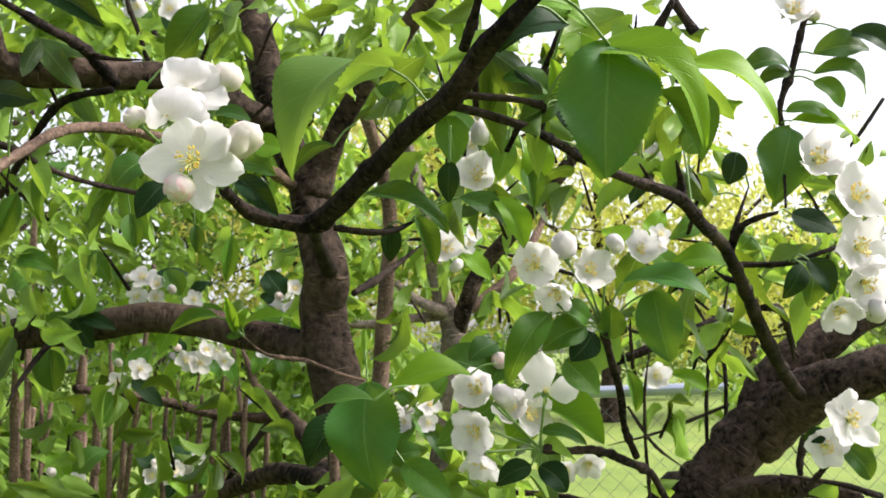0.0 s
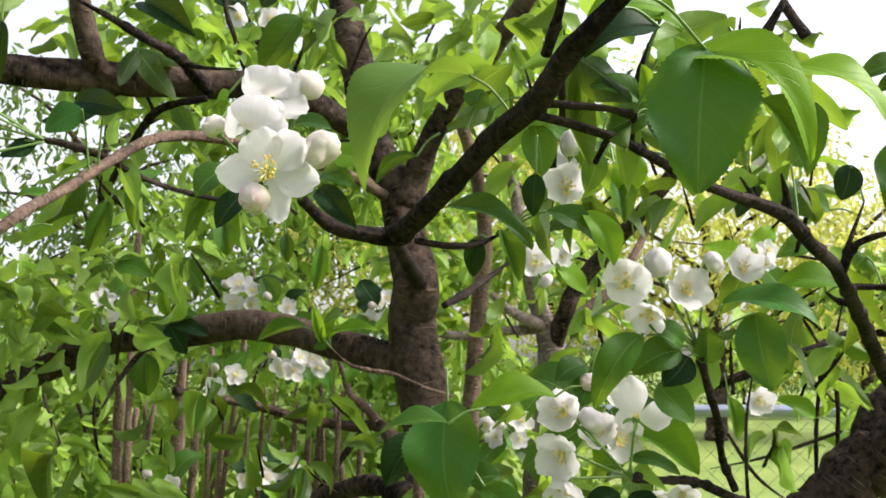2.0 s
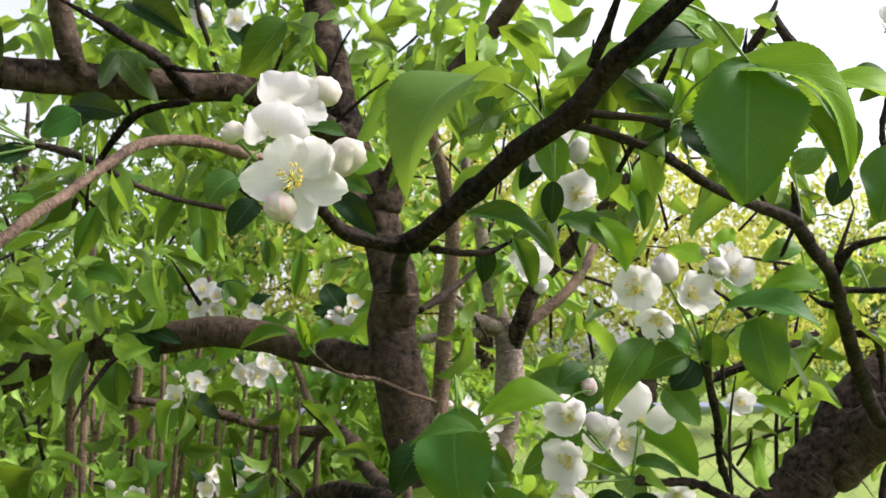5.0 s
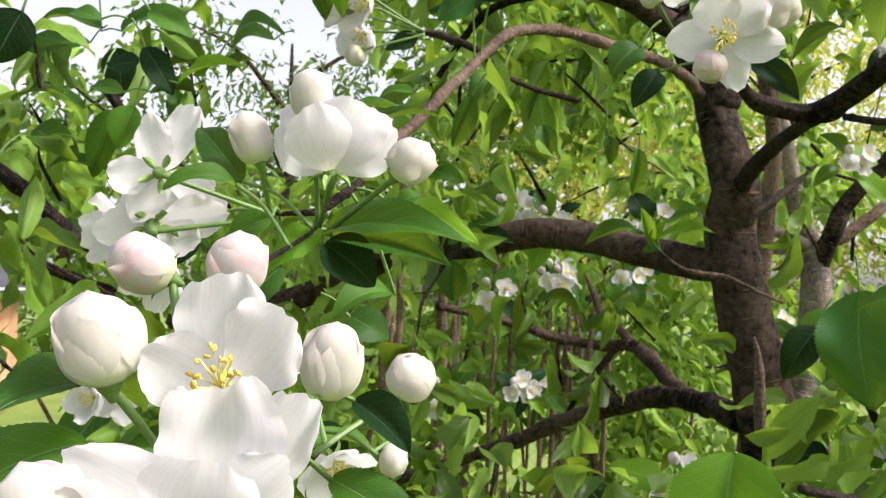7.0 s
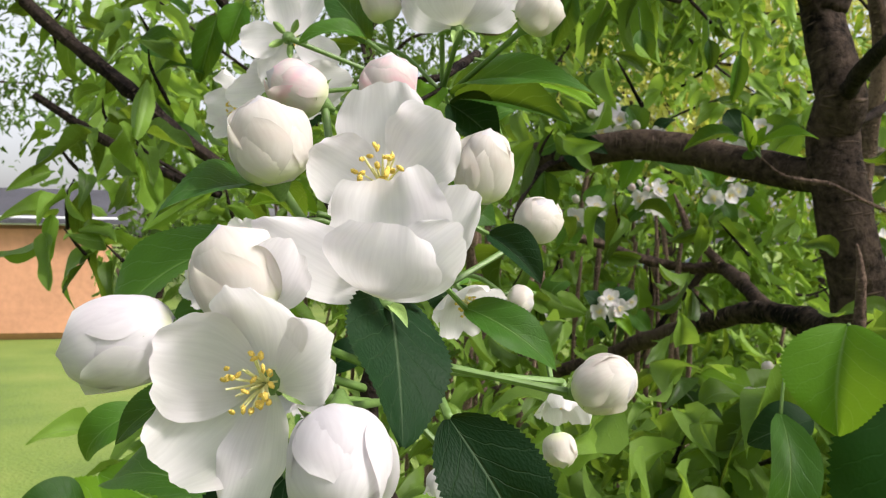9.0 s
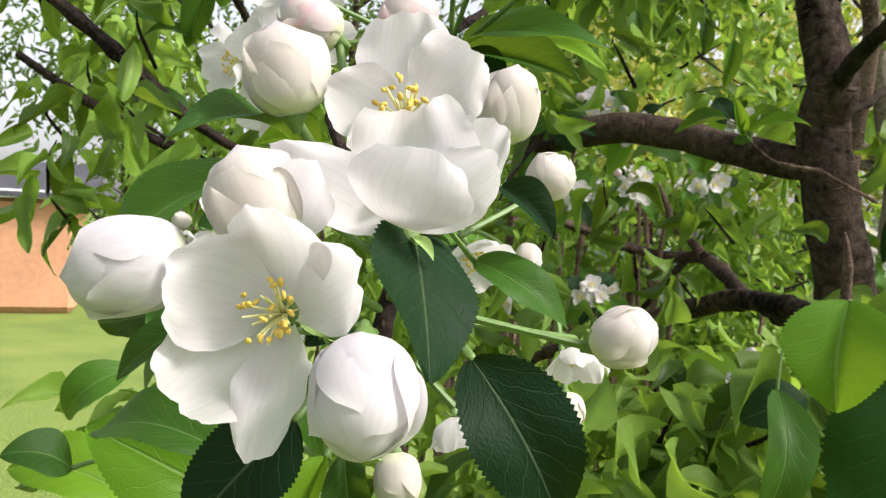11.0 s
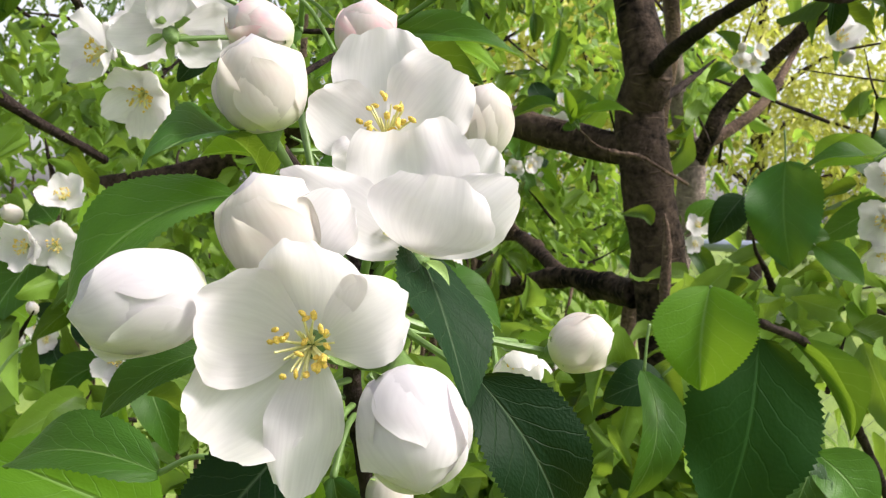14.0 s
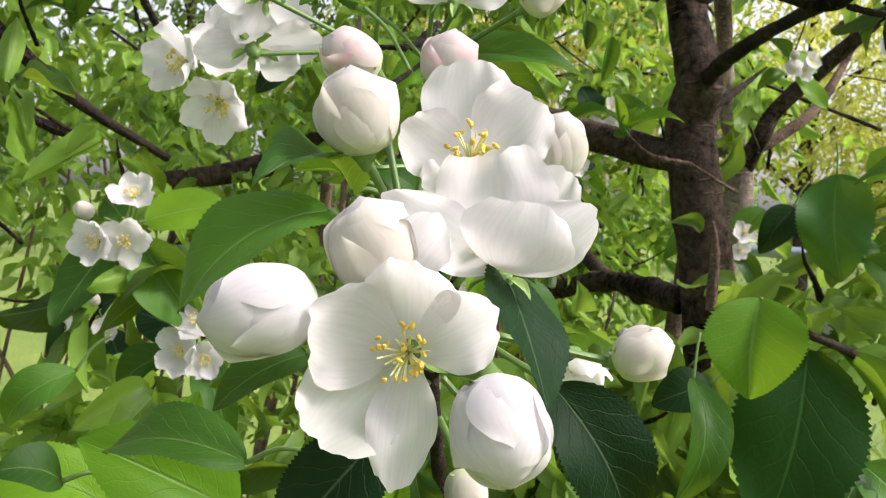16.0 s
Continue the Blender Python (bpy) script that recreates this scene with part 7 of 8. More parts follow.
# ---- ROSETTES of leaves on the short spurs between the limbs ----
spur_leaves(apple, 900, [(0.06, 0.53, 1.66), (0.07, 0.54, 1.69), (0.02, 0.52, 1.68), (-0.00, 0.64, 1.70), (0.02, 0.69, 1.66), (-0.03, 0.76, 1.78), (-0.10, 0.87, 1.78), (-0.20, 0.91, 1.84), (-0.34, 0.82, 1.79), (-0.32, 0.73, 1.66), (0.13, 0.62, 1.72), (-0.15, 0.96, 1.86)])
spur_leaves(apple, 901, [(-0.31, 0.89, 1.62), (-0.37, 0.90, 1.56), (-0.33, 1.00, 1.50), (-0.40, 1.06, 1.45), (-0.24, 1.16, 1.48), (-0.31, 1.11, 1.43), (-0.15, 1.19, 1.59), (-0.04, 1.24, 1.59), (-0.27, 1.17, 1.40), (-0.42, 1.02, 1.40)])
spur_leaves(apple, 902, [(0.05, 0.84, 1.56), (0.19, 0.73, 1.64), (0.25, 0.88, 1.58), (0.34, 0.83, 1.59), (0.15, 0.79, 1.53), (0.28, 1.04, 1.51), (0.23, 1.00, 1.45), (0.31, 0.82, 1.64), (0.06, 0.90, 1.48), (0.37, 0.82, 1.67), (0.30, 0.99, 1.53)])
spur_leaves(apple, 910, [(-0.66, 0.67, 1.70), (-0.59, 0.74, 1.72), (-0.56, 0.76, 1.67), (-0.66, 0.68, 1.61), (-0.64, 0.64, 1.53), (-0.39, 0.86, 1.69), (-0.28, 0.94, 1.71), (-0.36, 0.78, 1.44), (-0.26, 0.81, 1.35), (-0.30, 0.80, 1.33), (-0.22, 0.66, 1.33), (-0.12, 0.69, 1.34), (-0.47, 0.55, 1.34), (-0.53, 0.59, 1.38), (-0.48, 0.60, 1.41), (-0.53, 0.60, 1.49), (-0.15, 0.63, 1.34), (-0.02, 0.65, 1.38)])
spur_leaves(apple, 911, [(0.10, 0.94, 1.74), (0.14, 0.98, 1.79), (0.19, 1.04, 1.76), (0.23, 1.03, 1.80), (0.16, 1.04, 1.70), (0.24, 1.09, 1.73), (0.28, 1.04, 1.76), (0.32, 1.14, 1.71), (0.05, 0.99, 1.67), (0.10, 1.04, 1.70), (0.15, 0.94, 1.79), (0.25, 1.05, 1.78), (0.25, 0.95, 1.82), (0.12, 0.99, 1.83), (0.34, 1.19, 1.77), (0.27, 1.08, 1.80)])
leaf(apple, (-0.4980, 0.5871, 1.6772), (-0.4709, 0.5949, 1.6584), 0.0207, (0.1959, -0.8700, 0.4524), "arched", LEAF, True)
leaf(apple, (-0.5061, 0.5884, 1.6435), (-0.5281, 0.5836, 1.6417), 0.0169, (0.2076, -0.9233, 0.3232), "flat", LEAF_DARK, True)
leaf(apple, (-0.5311, 0.5802, 1.6716), (-0.5530, 0.5750, 1.6754), 0.0150, (0.1791, -0.7942, 0.5807), "arched", LEAF)
leaf(apple, (-0.4434, 0.6011, 1.6584), (-0.4104, 0.6083, 1.6602), 0.0188, (0.1578, -0.6982, 0.6983), "bent", LEAF, True)
leaf(apple, (-0.4829, 0.5885, 1.6996), (-0.4558, 0.5961, 1.6827), 0.0131, (0.2076, -0.9233, 0.3232), "arched", LEAF)
leaf(apple, (-0.5175, 0.5877, 1.6230), (-0.5394, 0.5825, 1.6268), 0.0131, (0.1959, -0.8700, 0.4524), "arched", LEAF)
leaf(apple, (-0.5104, 0.5902, 1.6136), (-0.5219, 0.5901, 1.5856), 0.0225, (0.4190, -0.8992, 0.1259), "folded", LEAF, True)
leaf(apple, (-0.4547, 0.5997, 1.6453), (-0.4697, 0.5976, 1.6322), 0.0131, (0.1959, -0.8700, 0.4524), "arched", LEAF_YOUNG)
leaf(apple, (-0.5022, 0.5884, 1.6529), (-0.4845, 0.5953, 1.6210), 0.0188, (0.2132, -0.9494, 0.2306), "flat", LEAF_DARK, True)
leaf(apple, (-0.4807, 0.5954, 1.6285), (-0.4329, 0.6053, 1.6378), 0.0113, (0.1578, -0.6982, 0.6983), "arched", LEAF_YOUNG)
leaf(apple, (-0.3982, 0.6059, 1.7163), (-0.3839, 0.6135, 1.6684), 0.0263, (0.5145, -0.8573, 0.0199), "folded", LEAF, True)
leaf(apple, (-0.3763, 0.6108, 1.7162), (-0.3728, 0.6158, 1.6706), 0.0195, (0.4240, -0.9054, 0.0207), "folded", LEAF_YOUNG, True)
leaf(apple, (-0.2890, 0.6334, 1.6824), (-0.3113, 0.6298, 1.6675), 0.0225, (0.2132, -0.9494, 0.2306), "flat", LEAF_MID, True)
spur_leaves(apple, 912, [(-0.75, 0.68, 1.65), (-0.72, 0.74, 1.66), (-0.75, 0.73, 1.58), (-0.75, 0.68, 1.54), (-0.70, 0.64, 1.50), (-0.71, 0.64, 1.46), (-0.68, 0.65, 1.45), (-0.72, 0.74, 1.54)])

# ---- leaf and flower stalks ----
stalk(apple, (-0.2559, 0.3166, 1.4444), (-0.2383, 0.3186, 1.4371), 0.0008, -0.0023)
stalk(apple, (-0.2601, 0.3149, 1.4561), (-0.2499, 0.3058, 1.4404), 0.0008, -0.0025)
stalk(apple, (-0.2203, 0.2972, 1.4232), (-0.2162, 0.2944, 1.4019), 0.0008, -0.0026)
stalk(apple, (-0.2607, 0.2510, 1.4575), (-0.2649, 0.2450, 1.4609), 0.0007, -0.0010)
stalk(apple, (-0.2412, 0.2368, 1.4382), (-0.2339, 0.2286, 1.4449), 0.0007, -0.0015)
stalk(apple, (-0.2583, 0.2485, 1.4549), (-0.2409, 0.2873, 1.4359), 0.0007, -0.0056)
stalk(apple, (-0.2670, 0.2599, 1.4652), (-0.2355, 0.2897, 1.4566), 0.0007, -0.0053)
stalk(apple, (-0.2438, 0.2324, 1.4154), (-0.2509, 0.2069, 1.4065), 0.0007, -0.0034)
stalk(apple, (-0.2436, 0.2346, 1.4099), (-0.2451, 0.2093, 1.3996), 0.0007, -0.0033)
stalk(apple, (-0.2435, 0.2356, 1.4075), (-0.2434, 0.2145, 1.3989), 0.0007, -0.0027)
stalk(apple, (-0.2436, 0.2341, 1.4113), (-0.2600, 0.2177, 1.4041), 0.0007, -0.0029)
stalk(apple, (-0.3029, 0.3082, 1.3502), (-0.3173, 0.3011, 1.3544), 0.0007, -0.0020)
stalk(apple, (-0.3504, 0.3193, 1.3462), (-0.3666, 0.3127, 1.3464), 0.0007, -0.0021)
stalk(apple, (-0.3654, 0.3535, 1.3515), (-0.3605, 0.3551, 1.3647), 0.0007, -0.0017)
stalk(apple, (-0.2781, 0.2506, 1.3908), (-0.2960, 0.2525, 1.3856), 0.0007, -0.0022)
stalk(apple, (-0.4122, 0.3899, 1.3933), (-0.4249, 0.3848, 1.3777), 0.0007, -0.0025)
stalk(apple, (-0.3542, 0.2924, 1.3648), (-0.3651, 0.2790, 1.3660), 0.0007, -0.0021)
stalk(apple, (-0.0754, 0.5286, 1.3896), (-0.0810, 0.5327, 1.3907), 0.0007, -0.0009)
stalk(apple, (-0.1583, 0.4758, 1.4025), (-0.1603, 0.4716, 1.3811), 0.0007, -0.0026)
stalk(apple, (-0.1300, 0.5258, 1.3816), (-0.1463, 0.5234, 1.3704), 0.0007, -0.0024)
stalk(apple, (-0.0830, 0.5150, 1.3564), (-0.0722, 0.5112, 1.3385), 0.0007, -0.0025)
stalk(apple, (-0.0649, 0.5176, 1.3576), (-0.0722, 0.5112, 1.3385), 0.0007, -0.0026)
stalk(apple, (-0.0250, 0.5445, 1.4912), (-0.0426, 0.5421, 1.4844), 0.0007, -0.0023)
stalk(apple, (-0.3839, 0.4321, 1.5196), (-0.3917, 0.4160, 1.5141), 0.0008, -0.0023)
stalk(apple, (-0.3775, 0.4360, 1.5236), (-0.3739, 0.4186, 1.5223), 0.0008, -0.0021)
stalk(apple, (-0.3837, 0.4420, 1.5131), (-0.3819, 0.4264, 1.5002), 0.0008, -0.0024)
stalk(apple, (-0.3745, 0.4431, 1.5196), (-0.3651, 0.4284, 1.5204), 0.0008, -0.0021)
stalk(apple, (-0.2718, 0.3483, 1.5076), (-0.2683, 0.3500, 1.5063), 0.0007, -0.0005)
stalk(apple, (-0.2718, 0.3483, 1.5076), (-0.2713, 0.3597, 1.5055), 0.0007, -0.0014)
stalk(apple, (-0.2718, 0.3480, 1.5075), (-0.2702, 0.3497, 1.5028), 0.0007, -0.0006)
stalk(apple, (-0.2719, 0.3461, 1.5067), (-0.2965, 0.3409, 1.5240), 0.0007, -0.0037)
stalk(apple, (-0.2982, 0.3736, 1.5165), (-0.2922, 0.3533, 1.5124), 0.0007, -0.0026)
stalk(apple, (-0.2732, 0.3295, 1.5000), (-0.2890, 0.3224, 1.5204), 0.0007, -0.0032)
stalk(apple, (-0.3018, 0.3726, 1.5163), (-0.3337, 0.3742, 1.5121), 0.0007, -0.0039)
stalk(apple, (-0.3004, 0.3730, 1.5164), (-0.3024, 0.3840, 1.4969), 0.0007, -0.0027)
stalk(apple, (-0.2804, 0.3982, 1.5273), (-0.2671, 0.4156, 1.4863), 0.0007, -0.0056)
stalk(apple, (-0.2600, 0.2502, 1.4567), (-0.2677, 0.2401, 1.4587), 0.0007, -0.0015)
stalk(apple, (-0.2396, 0.3558, 1.4367), (-0.2491, 0.3406, 1.4345), 0.0007, -0.0022)
stalk(apple, (-0.3443, 0.5187, 1.4885), (-0.3294, 0.5235, 1.4756), 0.0007, -0.0024)
stalk(apple, (-0.2820, 0.3300, 1.4584), (-0.2699, 0.3342, 1.4417), 0.0007, -0.0025)
stalk(apple, (-0.2802, 0.4014, 1.5288), (-0.2613, 0.4048, 1.5185), 0.0007, -0.0026)
stalk(apple, (-0.3003, 0.4950, 1.5629), (-0.3196, 0.4963, 1.5637), 0.0007, -0.0023)
stalk(apple, (-0.2923, 0.6657, 1.6496), (-0.2798, 0.6453, 1.6852), 0.0007, -0.0051)
stalk(apple, (-0.3154, 0.4819, 1.7237), (-0.3162, 0.4792, 1.7019), 0.0007, -0.0026)
stalk(apple, (-0.3332, 0.6129, 1.7590), (-0.3359, 0.6149, 1.7374), 0.0007, -0.0026)
stalk(apple, (-0.3197, 0.6595, 1.6104), (-0.3358, 0.6514, 1.6069), 0.0007, -0.0022)
stalk(apple, (-0.3411, 0.7268, 1.6517), (-0.3587, 0.7260, 1.6442), 0.0007, -0.0023)
stalk(apple, (-0.2949, 0.7282, 1.6602), (-0.3144, 0.7295, 1.6394), 0.0007, -0.0034)
stalk(apple, (-0.6371, 0.7333, 1.7212), (-0.6511, 0.7300, 1.7064), 0.0007, -0.0025)
stalk(apple, (-0.6282, 0.7390, 1.6696), (-0.6333, 0.7387, 1.6484), 0.0007, -0.0026)
stalk(apple, (-0.5700, 0.6356, 1.6453), (-0.5695, 0.6511, 1.6741), 0.0007, -0.0039)
stalk(apple, (-0.6426, 0.7239, 1.7676), (-0.6416, 0.7319, 1.7185), 0.0007, -0.0060)
stalk(apple, (-0.6423, 0.7321, 1.7162), (-0.6253, 0.7367, 1.7161), 0.0007, -0.0021)
stalk(apple, (-0.6394, 0.7369, 1.6527), (-0.6566, 0.7319, 1.6507), 0.0007, -0.0022)
stalk(apple, (-0.4826, 0.7776, 1.7165), (-0.4996, 0.7729, 1.7090), 0.0007, -0.0023)
stalk(apple, (-0.6021, 0.7434, 1.7185), (-0.5858, 0.7484, 1.7089), 0.0007, -0.0024)
stalk(apple, (-0.7132, 0.6877, 1.5984), (-0.6988, 0.7211, 1.6314), 0.0007, -0.0059)
stalk(apple, (-0.5925, 0.7491, 1.6711), (-0.6098, 0.7443, 1.6653), 0.0007, -0.0023)
stalk(apple, (-0.5857, 0.7501, 1.6868), (-0.5818, 0.7523, 1.6653), 0.0007, -0.0026)
stalk(apple, (-0.6377, 0.7270, 1.5281), (-0.6491, 0.7413, 1.5347), 0.0007, -0.0023)
stalk(apple, (-0.6215, 0.7452, 1.6016), (-0.6388, 0.7403, 1.5976), 0.0007, -0.0022)
stalk(apple, (-0.4871, 0.4674, 1.6584), (-0.4958, 0.4659, 1.6387), 0.0007, -0.0026)
stalk(apple, (-0.1259, 0.5404, 1.6232), (-0.1371, 0.5349, 1.6063), 0.0008, -0.0025)
stalk(apple, (-0.0052, 0.5050, 1.6306), (-0.0269, 0.4974, 1.6514), 0.0007, -0.0037)
stalk(apple, (0.0425, 0.4322, 1.6640), (0.0762, 0.4559, 1.6452), 0.0007, -0.0054)
stalk(apple, (0.0490, 0.4936, 1.6277), (0.0656, 0.4711, 1.6458), 0.0007, -0.0040)
stalk(apple, (0.1067, 0.4876, 1.6607), (0.1202, 0.4853, 1.6450), 0.0007, -0.0025)
stalk(apple, (0.0964, 0.4829, 1.6497), (0.1044, 0.4823, 1.6296), 0.0007, -0.0026)
stalk(apple, (0.0934, 0.4876, 1.6659), (0.1021, 0.4855, 1.6463), 0.0007, -0.0026)
stalk(apple, (0.0350, 0.4392, 1.6585), (0.0587, 0.4647, 1.6590), 0.0007, -0.0042)
stalk(apple, (0.0518, 0.5032, 1.6317), (0.0642, 0.4830, 1.6742), 0.0007, -0.0058)
stalk(apple, (0.0294, 0.4960, 1.7004), (0.0434, 0.4921, 1.6859), 0.0007, -0.0025)
stalk(apple, (0.0518, 0.5032, 1.6317), (0.0696, 0.4940, 1.6649), 0.0007, -0.0047)
stalk(apple, (0.0518, 0.5032, 1.6317), (0.0570, 0.4976, 1.6358), 0.0007, -0.0010)
stalk(apple, (0.0518, 0.5032, 1.6317), (0.0548, 0.5027, 1.6358), 0.0007, -0.0006)
stalk(apple, (0.0516, 0.5060, 1.6294), (0.0597, 0.5081, 1.6312), 0.0007, -0.0010)
stalk(apple, (0.0517, 0.5045, 1.6306), (0.0583, 0.5078, 1.6342), 0.0007, -0.0010)
stalk(apple, (-0.0559, 0.6805, 1.5126), (-0.0550, 0.6775, 1.4909), 0.0007, -0.0026)
stalk(apple, (0.0323, 0.6785, 1.4998), (0.0146, 0.6759, 1.4933), 0.0007, -0.0023)
stalk(apple, (-0.0672, 0.7034, 1.4867), (-0.0769, 0.7007, 1.4678), 0.0007, -0.0026)
stalk(apple, (-0.0461, 0.6869, 1.4511), (-0.0323, 0.6834, 1.4361), 0.0007, -0.0025)
stalk(apple, (-0.0600, 0.6939, 1.4408), (-0.0422, 0.6933, 1.4392), 0.0007, -0.0021)
stalk(apple, (0.1076, 0.6814, 1.5177), (0.1221, 0.6773, 1.5510), 0.0007, -0.0044)
stalk(apple, (0.1076, 0.6814, 1.5177), (0.1424, 0.6776, 1.5452), 0.0007, -0.0053)
stalk(apple, (0.1076, 0.6814, 1.5177), (0.0684, 0.6604, 1.5319), 0.0007, -0.0056)
stalk(apple, (0.1076, 0.6814, 1.5177), (0.0954, 0.6707, 1.5256), 0.0007, -0.0022)
stalk(apple, (0.1076, 0.6814, 1.5177), (0.0933, 0.6711, 1.5219), 0.0007, -0.0022)
stalk(apple, (0.1076, 0.6814, 1.5177), (0.0989, 0.6715, 1.5178), 0.0007, -0.0016)
stalk(apple, (0.1088, 0.6843, 1.5147), (0.1121, 0.6818, 1.5137), 0.0007, -0.0005)
stalk(apple, (0.1095, 0.6859, 1.5131), (0.0805, 0.6840, 1.4996), 0.0007, -0.0038)
stalk(apple, (0.0539, 0.7493, 1.5257), (0.0388, 0.7436, 1.5137), 0.0007, -0.0024)
stalk(apple, (0.0495, 0.7486, 1.5294), (0.0429, 0.7440, 1.5093), 0.0007, -0.0026)
stalk(apple, (0.0024, 0.6247, 1.6818), (0.0048, 0.6267, 1.6601), 0.0007, -0.0026)
stalk(apple, (0.0058, 0.5887, 1.6437), (0.0046, 0.5908, 1.6218), 0.0007, -0.0026)
stalk(apple, (-0.0142, 0.6443, 1.5973), (0.0106, 0.6327, 1.6067), 0.0007, -0.0035)
stalk(apple, (-0.0142, 0.6443, 1.5973), (0.0335, 0.6324, 1.6058), 0.0007, -0.0060)
stalk(apple, (-0.0561, 0.5894, 1.6051), (-0.0491, 0.5939, 1.6038), 0.0007, -0.0010)
stalk(apple, (-0.0202, 0.6412, 1.5941), (-0.0178, 0.6345, 1.5960), 0.0007, -0.0009)
stalk(apple, (-0.0250, 0.6387, 1.5914), (-0.0351, 0.6552, 1.5941), 0.0007, -0.0023)
stalk(apple, (-0.3040, 0.8355, 1.7040), (-0.3107, 0.8312, 1.6838), 0.0007, -0.0026)
stalk(apple, (-0.1902, 0.8610, 1.8468), (-0.2014, 0.8628, 1.8288), 0.0007, -0.0026)
stalk(apple, (-0.3283, 0.7586, 1.7925), (-0.2939, 0.7373, 1.7976), 0.0007, -0.0049)
stalk(apple, (-0.3211, 0.6736, 1.6700), (-0.3017, 0.6488, 1.6930), 0.0007, -0.0047)
stalk(apple, (-0.1689, 0.6087, 1.6491), (-0.1807, 0.6031, 1.6327), 0.0007, -0.0025)
stalk(apple, (-0.1298, 0.5847, 1.6098), (-0.1702, 0.6047, 1.6175), 0.0007, -0.0055)
stalk(apple, (-0.1295, 0.5852, 1.6094), (-0.1206, 0.5839, 1.6150), 0.0007, -0.0013)
stalk(apple, (-0.1298, 0.5847, 1.6098), (-0.1129, 0.5912, 1.6379), 0.0007, -0.0040)
stalk(apple, (-0.1265, 0.5906, 1.6060), (-0.1221, 0.6025, 1.6285), 0.0007, -0.0031)
stalk(apple, (-0.1555, 0.5770, 1.6847), (-0.1716, 0.5782, 1.6728), 0.0007, -0.0024)
stalk(apple, (-0.1625, 0.6001, 1.6599), (-0.1445, 0.5998, 1.6552), 0.0007, -0.0022)
stalk(apple, (-0.0370, 0.6281, 1.6585), (-0.0311, 0.6260, 1.6714), 0.0007, -0.0017)
stalk(apple, (-0.0029, 0.6447, 1.6832), (-0.0206, 0.6455, 1.6756), 0.0007, -0.0023)
stalk(apple, (-0.0536, 0.6286, 1.6571), (-0.0686, 0.6300, 1.6433), 0.0007, -0.0025)
stalk(apple, (0.0478, 0.5955, 1.6371), (0.0498, 0.5906, 1.6159), 0.0007, -0.0026)
stalk(apple, (0.0880, 0.5551, 1.6081), (0.0606, 0.5885, 1.6323), 0.0007, -0.0059)
stalk(apple, (0.0478, 0.6063, 1.6586), (0.0422, 0.6084, 1.6377), 0.0007, -0.0026)
stalk(apple, (0.2913, 0.7749, 1.7241), (0.2850, 0.7650, 1.7245), 0.0007, -0.0014)
stalk(apple, (0.2899, 0.7754, 1.7202), (0.2849, 0.7654, 1.7209), 0.0007, -0.0013)
stalk(apple, (0.2948, 0.7732, 1.7388), (0.3059, 0.7634, 1.7349), 0.0007, -0.0018)
stalk(apple, (0.3017, 0.7704, 1.7619), (0.3338, 0.7610, 1.7504), 0.0007, -0.0042)
stalk(apple, (0.2914, 0.7749, 1.7246), (0.3053, 0.7651, 1.7200), 0.0007, -0.0021)
stalk(apple, (0.2899, 0.7754, 1.7202), (0.3050, 0.7659, 1.7132), 0.0007, -0.0023)
stalk(apple, (0.2811, 0.7789, 1.6914), (0.2814, 0.7690, 1.6903), 0.0007, -0.0012)
stalk(apple, (0.2814, 0.7798, 1.6834), (0.2856, 0.7698, 1.6824), 0.0007, -0.0013)
stalk(apple, (0.2796, 0.7759, 1.6624), (0.2814, 0.7607, 1.6743), 0.0007, -0.0023)
stalk(apple, (0.2326, 0.6811, 1.5955), (0.2512, 0.6997, 1.5972), 0.0007, -0.0032)
stalk(apple, (0.2321, 0.7273, 1.6236), (0.2233, 0.7245, 1.6493), 0.0007, -0.0033)
stalk(apple, (0.2669, 0.7532, 1.5672), (0.2662, 0.7132, 1.5653), 0.0007, -0.0048)
stalk(apple, (0.2664, 0.7533, 1.5672), (0.2659, 0.7236, 1.5622), 0.0007, -0.0036)
stalk(apple, (0.2694, 0.7532, 1.5672), (0.2741, 0.7240, 1.5577), 0.0007, -0.0037)
stalk(apple, (0.2411, 0.7778, 1.6239), (0.2243, 0.7774, 1.6263), 0.0007, -0.0020)
stalk(apple, (0.2350, 0.8341, 1.5695), (0.2293, 0.8298, 1.6083), 0.0007, -0.0047)
stalk(apple, (0.2354, 0.8325, 1.5687), (0.2473, 0.8334, 1.5738), 0.0007, -0.0015)
stalk(apple, (0.2498, 0.7536, 1.5670), (0.2501, 0.7810, 1.5913), 0.0007, -0.0044)
stalk(apple, (0.1615, 0.6362, 1.5914), (0.1619, 0.6468, 1.6344), 0.0007, -0.0053)
stalk(apple, (0.0673, 0.7318, 1.4365), (0.0585, 0.7334, 1.4246), 0.0007, -0.0018)
stalk(apple, (0.0673, 0.7318, 1.4365), (0.0647, 0.7333, 1.4243), 0.0007, -0.0015)
stalk(apple, (0.0673, 0.7318, 1.4365), (0.0657, 0.7304, 1.4493), 0.0007, -0.0016)
stalk(apple, (0.0673, 0.7318, 1.4365), (0.0444, 0.7518, 1.4418), 0.0007, -0.0037)
stalk(apple, (-0.1863, 0.9270, 1.5319), (-0.2083, 0.9151, 1.5515), 0.0007, -0.0038)
stalk(apple, (-0.1863, 0.9270, 1.5319), (-0.1881, 0.9260, 1.5405), 0.0007, -0.0011)
stalk(apple, (-0.1863, 0.9270, 1.5319), (-0.1952, 0.9266, 1.5365), 0.0007, -0.0012)
